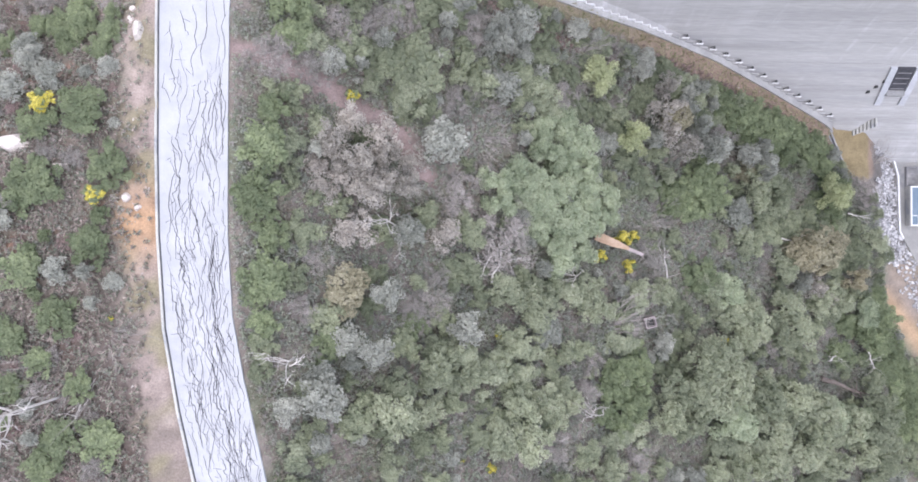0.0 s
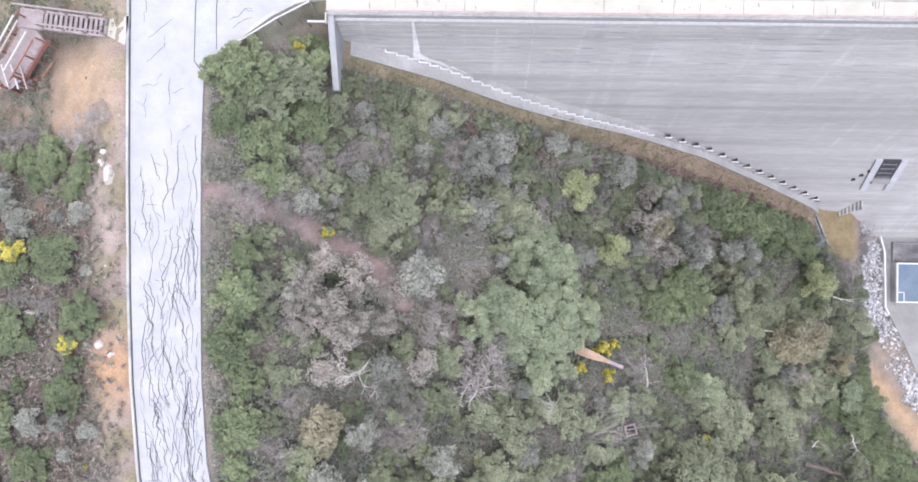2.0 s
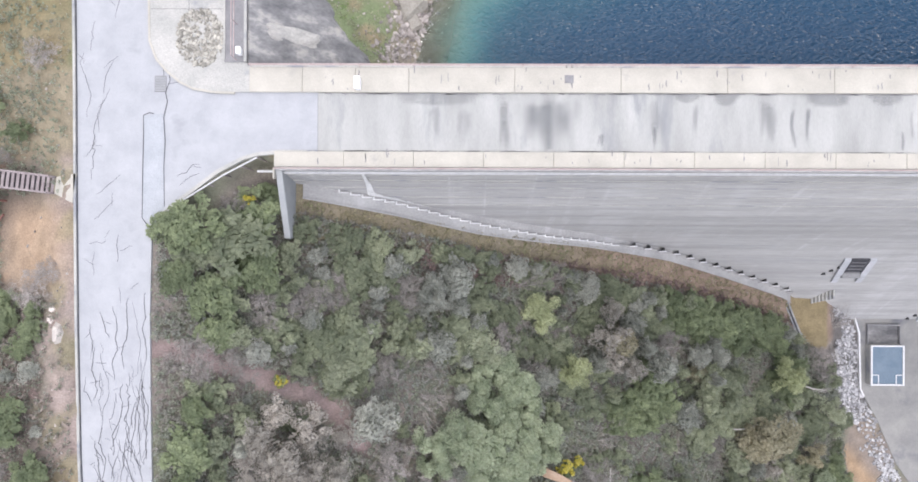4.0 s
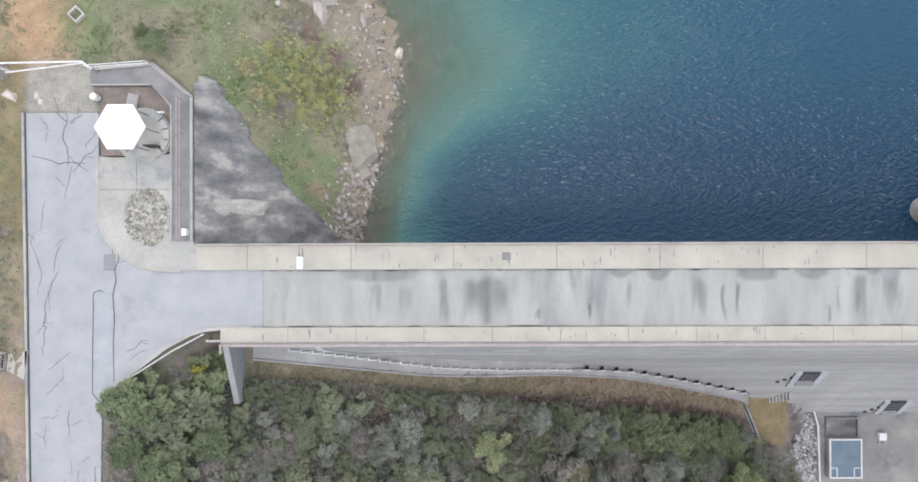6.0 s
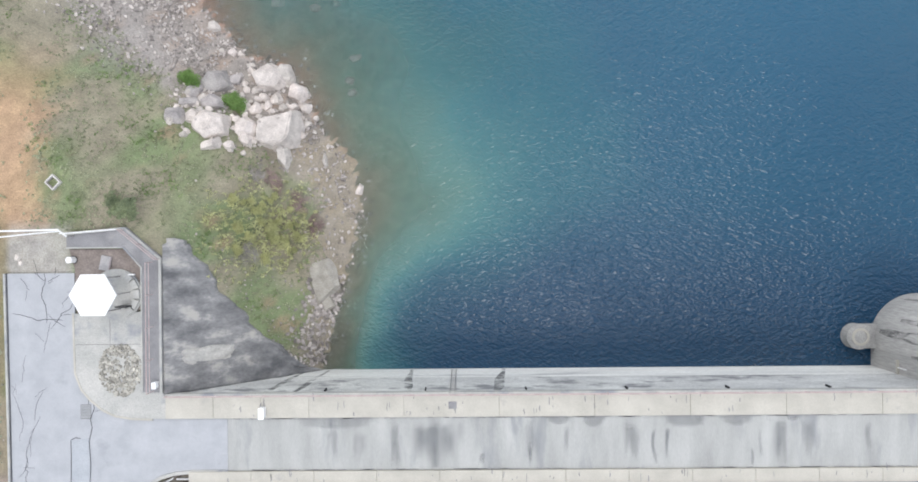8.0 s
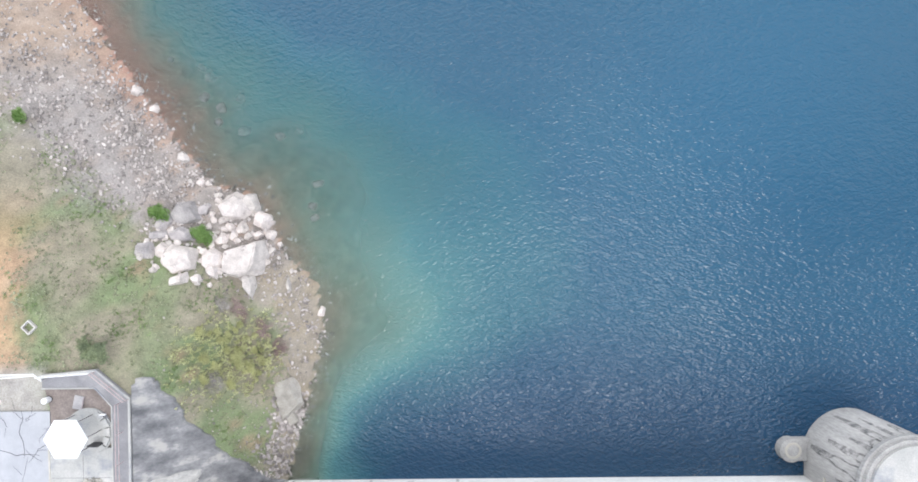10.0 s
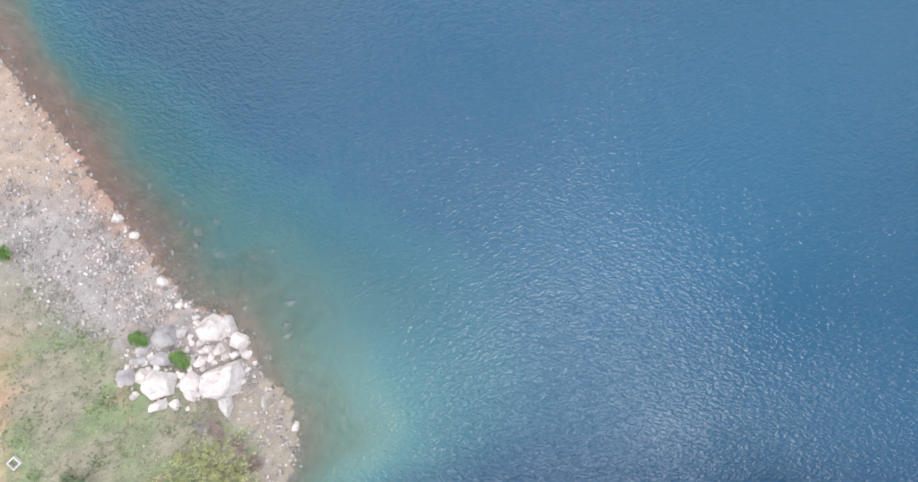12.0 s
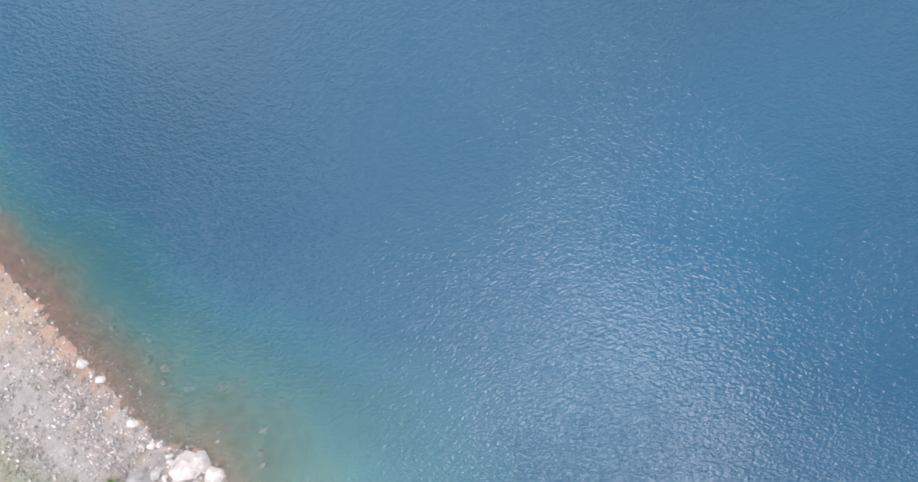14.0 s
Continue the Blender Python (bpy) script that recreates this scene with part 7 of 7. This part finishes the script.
def fill(count, x0, x1, y0, y1, kinds, small, large, crowd, keep, height=None):
    """Fills the hillside between the plants that stand out."""
    made = tries = 0
    while made < count and tries < 14000:
        tries += 1
        x, y, r = prng.uniform(x0, x1), prng.uniform(y0, y1), prng.uniform(small, large)
        if keep(x, y) and free(x, y, r, crowd):
            spread = noise.noise(Vector((x * 0.16, y * 0.16, 3.0)))
            kind = kinds[int(min(0.999, max(0, 0.5 + 0.75 * spread + prng.uniform(-0.3, 0.3))) * len(kinds))]
            grow(kind, x, y, r, height)
            made += 1


def hillside(x, y):
    right = float(road_edge(y, ROAD_RIGHT)) + 0.8 if y < 18 else -10.5 + (y - 18) * 1.1
    foot = face_y(max(-29.0, float(valley(np.array(x))))) - 2.5
    limit = float(np.interp(y, [-40, -14, -11, -5.5, -1, 4, 9, 12], [56, 50.5, 47.0, 44.4, 44.2, 43, 38, 36]))
    return right < x < limit and y < foot and float(path_distance(np.array([x]), np.array([y]))[0]) > 1.15


fill(420, -12, 52, -24, 19, ("dry", "scrub", "scrub", "olive", "scrub", "scrub", "silver", "scrub", "olive", "scrub"), 0.6, 1.4, 0.44, hillside, 1.3)
fill(90, -10, 15, 6.5, 17, ("scrub", "olive", "dry", "silver", "scrub", "silver"), 0.45, 1.0, 0.36, hillside, 1.0)
fill(150, -34, -20.5, -24, 15, ("rusty", "dry", "green", "rusty", "silver", "rusty"), 0.4, 1.0, 0.6, lambda x, y: x < float(road_edge(y, ROAD_LEFT)) - 2.4 and not (-24.5 < x and 14 < y < 20.5), 0.8)
fill(18, -34, -19.5, 22.5, 38, ("dry", "green", "dry"), 0.4, 0.9, 0.8, lambda x, y: True, 0.6)
for kind, sources in KINDS.items():
    for s in sources:
        if s.name not in used:
            x, y = prng.uniform(0, 30), -24.0 + prng.uniform(-3, 0)
            s.matrix_basis = pose(x, y, level(x, y) - 0.03, 0, 0, prng.uniform(0, 360)) @ Matrix.Diagonal((1.1, 1.1, 1.1, 1))


def herbs(name, n, x0, x1, y0, y1, keep, mat, size, label, high=0.25, long=2.4, tilt=0.7):
    """Low growth too fine to count, as one mesh of tufts."""
    rng = np.random.default_rng(n)
    x, y = rng.uniform(x0, x1, n), rng.uniform(y0, y1, n)
    ok = keep(x, y, rng)
    x, y = x[ok], y[ok]
    each = 7
    cx = np.repeat(x, each) + rng.normal(size=len(x) * each) * size * 1.1
    cy = np.repeat(y, each) + rng.normal(size=len(x) * each) * size * 1.1
    cz = land(cx, cy) + rng.uniform(0.05, high, len(cx))
    nrm = rng.normal(size=(len(cx), 3)) * tilt + (0, 0, 0.8)
    nrm /= np.linalg.norm(nrm, axis=1)[:, None]
    v, f = leaf_cards(np.stack([cx, cy, cz], -1), nrm, size, rng, long)
    tagged(mesh_part(name, mesh_from(name, v.tolist(), f.tolist()), mat), label, "undergrowth", kind="stuff")


def under(x, y, rng):
    right = np.where(y < 18, road_edge(y, ROAD_RIGHT) + 0.3, -12 + (y - 18) * 1.1)
    foot = np.interp(valley(x), [p[0] for p in PROFILE][::-1], [p[1] for p in PROFILE][::-1]) - np.interp(x, [-6, 4, 14], [1.9, 2.2, 3.2])
    return (x > right) & (y < foot) & (path_distance(x, y) > 0.35 + 0.5 * rng.random(len(x))) & (x < np.interp(y, [-40, -14, -11, -5.5, -1, 4, 9, 12], [57, 51.3, 48.2, 45.2, 44.9, 43.4, 38.5, 37]))


def verge(x, y, rng):
    return (x < road_edge(y, ROAD_LEFT) - 0.4) & (rng.random(len(x)) < np.clip((road_edge(y, ROAD_LEFT) - x) / 4.0, 0.16, 1) * np.clip((x + 34) / 6, 0, 1) * np.clip((38 - y) / 4, 0, 1)) & ~((x > -24.4) & (y > 14.2) & (y < 20.4))


def bank(x, y, rng):
    d = -shore_distance(x, y)
    wide = np.interp(y, [28, 34, 41, 46, 52, 58, 66, 80], [1.0, 1.5, 3.0, 4.8, 6.5, 8.5, 9.5, 12.0])
    clear = (y > 39.2) | ((x > -7.6 + (38.6 - y) * 0.68))
    return (d > wide * 0.8) & clear & (np.abs(x + 18.2) > 1.5 * rng.random(len(x)) + 0.4)


herbs("undergrowth", 31000, -14, 54, -24, 21, under, "herb", 0.075, "low green undergrowth on the hillside", 0.6, 2.4, 0.45)
herbs("grey_undergrowth", 30000, -14, 54, -24, 21, under, "grey_herb", 0.075, "low grey-green undergrowth on the hillside", 0.7, 2.4, 0.4)
herbs("dry_stalks", 20000, -14, 54, -24, 21, under, "twig", 0.05, "dry grey-brown stalks and litter under the shrubs", 0.5, 7.0, 0.5)
herbs("strip_brush", 13000, 2, 38, 6, 21, lambda x, y, rng: (y < face_line(valley(x)) - 2.3 - 0.8 * rng.random(len(x))) & (y > face_line(valley(x)) - 5.0), "rust_brush", 0.05, "dry red-brown brush along the dam foot", 0.6, 6.0)
herbs("strip_grass", 16000, -6, 38, 6, 21, lambda x, y, rng: (y < face_line(valley(x)) - 1.05) & (y > face_line(valley(x)) - 4.5), "dry_grass", 0.045, "short dry grass on the strip along the dam foot", 0.2)
herbs("verge_growth", 12000, -34, -18, -24, 37, verge, "herb", 0.065, "sparse low green plants beside the road", 0.3)
herbs("verge_brush", 6000, -34, -18, -24, 37, lambda x, y, rng: verge(x, y, rng) & ((y < 15) | (rng.random(len(x)) < 0.4)), "grey_herb", 0.06, "low grey-green brush beside the road", 0.35)
herbs("verge_litter", 12000, -34, -18, -24, 37, lambda x, y, rng: verge(x, y, rng) & (y < 15), "litter", 0.05, "dry grey stalks and litter beside the road", 0.3, 7.0, 0.5)
herbs("clover", 7500, -22, 3, 29, 56, lambda x, y, rng: bank(x, y, rng) & (ripple(x, y, 0.8, 6.0) + 0.6 * ripple(x, y, 2.9, 9.0) > 0.62), "clover", 0.06, "patches of fresh green clover in the bank grass", 0.1, 1.8, 0.3)
herbs("thicket_growth", 1500, -6.4, 1.2, 35.4, 43.2, lambda x, y, rng: rng.random(len(x)) < 1.1 * np.exp(-((((x + 2.6) / 2.9) ** 2 + ((y - 39.3) / 3.0) ** 2) ** 1.5)), "leaf_lime", 0.05, "straggling yellow-green shoots round the thicket", 0.55, 4.0, 0.8)
herbs("bank_grass", 15000, -30, 3, 28.4, 70, bank, "grass", 0.05, "short green and straw grass on the bank", 0.05, 2.4, 0.25)


# ---------- small things on the hillside ----------
def on_ground(x, y, up=0.0):
    return (x, y, level(x, y) + up)


plank = thing("timber_plank", on_ground(11.9, -0.25, 1.3), "broad weathered orange-brown timber plank among the shrubs", "plank", turn=-21)
bm = slab(bmesh.new(), [(-1.25, -0.38), (0.3, -0.34), (1.5, -0.12), (1.5, 0.1), (0.4, 0.26), (-1.25, 0.36)], -0.07, 0.07)
part("board", bm, "plank", plank)
part("board", box(bmesh.new(), 1.2, 2.7, -0.16, 0.1, -0.2, -0.08, 0.01), "grey_wood", plank, "split grey end board")
for k in (-0.6, 0.5):
    part("stake", box(bmesh.new(), k - 0.05, k + 0.05, -0.05, 0.05, -2.4, -0.06), "plank", plank)
crate = thing("crate", on_ground(15.6, -6.6), "small square grey timber crate, open on top", "crate", turn=15)
for a in ((-0.45, 0.45, -0.45, -0.36), (-0.45, 0.45, 0.36, 0.45), (-0.45, -0.36, -0.36, 0.36), (0.36, 0.45, -0.36, 0.36)):
    part("board", box(bmesh.new(), *a, -0.4, 1.2, 0.015), "grey_wood", crate)
# near-black fill gives the crate's inside its shade by colour
part("bottom", box(bmesh.new(), -0.36, 0.36, -0.36, 0.36, -0.2, 0.7), "dark_gap", crate)


def log(name, a, b, r, mat, label, stubs, seed, lift=0.0):
    """A fallen trunk from a to b, bent a little, with broken branches."""
    rng = random.Random(seed)
    a, b = Vector(on_ground(*a)), Vector(on_ground(*b))
    a.z += lift
    b.z += lift
    root = thing(name, a, label, "log")
    bm, last = bmesh.new(), None
    pts = [(b - a) * (k / 6) + Vector((rng.uniform(-0.12, 0.12), rng.uniform(-0.12, 0.12), rng.uniform(0.0, 0.1))) * (0 < k < 6) for k in range(7)]
    for k, (p, q) in enumerate(zip(pts, pts[1:])):
        tube(bm, p, q, r * (1 - 0.1 * k), r * (1 - 0.1 * (k + 1)), 9)
    if lift:  # the stump that holds it off the ground
        tube(bm, pts[2] - Vector((0.1, 0.2, lift + 1.0)), pts[2], r * 0.7, r * 0.5, 7)
        tube(bm, pts[5] - Vector((-0.1, 0.1, lift + 1.0)), pts[5], r * 0.6, r * 0.4, 7)
    part("trunk", bm, mat, root)
    for k in range(stubs):
        p = pts[rng.randint(1, 5)]
        way = Vector((rng.uniform(-1, 1), rng.uniform(-1, 1), rng.uniform(0.1, 0.7))).normalized()
        mid = p + way * rng.uniform(0.5, 1.0)
        end = mid + (way + Vector((rng.uniform(-0.6, 0.6), rng.uniform(-0.6, 0.6), 0.2))).normalized() * rng.uniform(0.4, 1.0)
        bm = tube(bmesh.new(), p, mid, r * 0.32, r * 0.2, 6)
        tube(bm, mid, end, r * 0.2, r * 0.08, 5)
        part("branch", bm, mat, root)


log("fallen_log", (35.3, -12.7), (40.6, -14.5), 0.26, "bark", "dark fallen tree trunk lying among the shrubs", 5, 1, 0.7)
for k, (a, b) in enumerate((((36.0, -11.0), (37.6, -10.2)), ((40.9, -10.3), (41.6, -12.0)), ((17.0, -3.4), (16.8, -0.6)), ((2.6, -3.4), (3.4, -0.6)), ((6.2, -13.6), (6.6, -11.2)), ((24.6, -15.6), (24.9, -13.2)), ((29.6, 0.6), (32.2, 0.2)), ((38.8, 3.4), (41.0, 3.0)))):
    log("bare_trunk", a, b, 0.075, "bleached", "thin bleached bare trunk leaning among the shrubs", 6, 12 + k, 1.3)
log("fallen_branch", (-22.6, -13.0), (-21.9, -9.0), 0.09, "bleached", "thin bleached fallen branch", 7, 6)
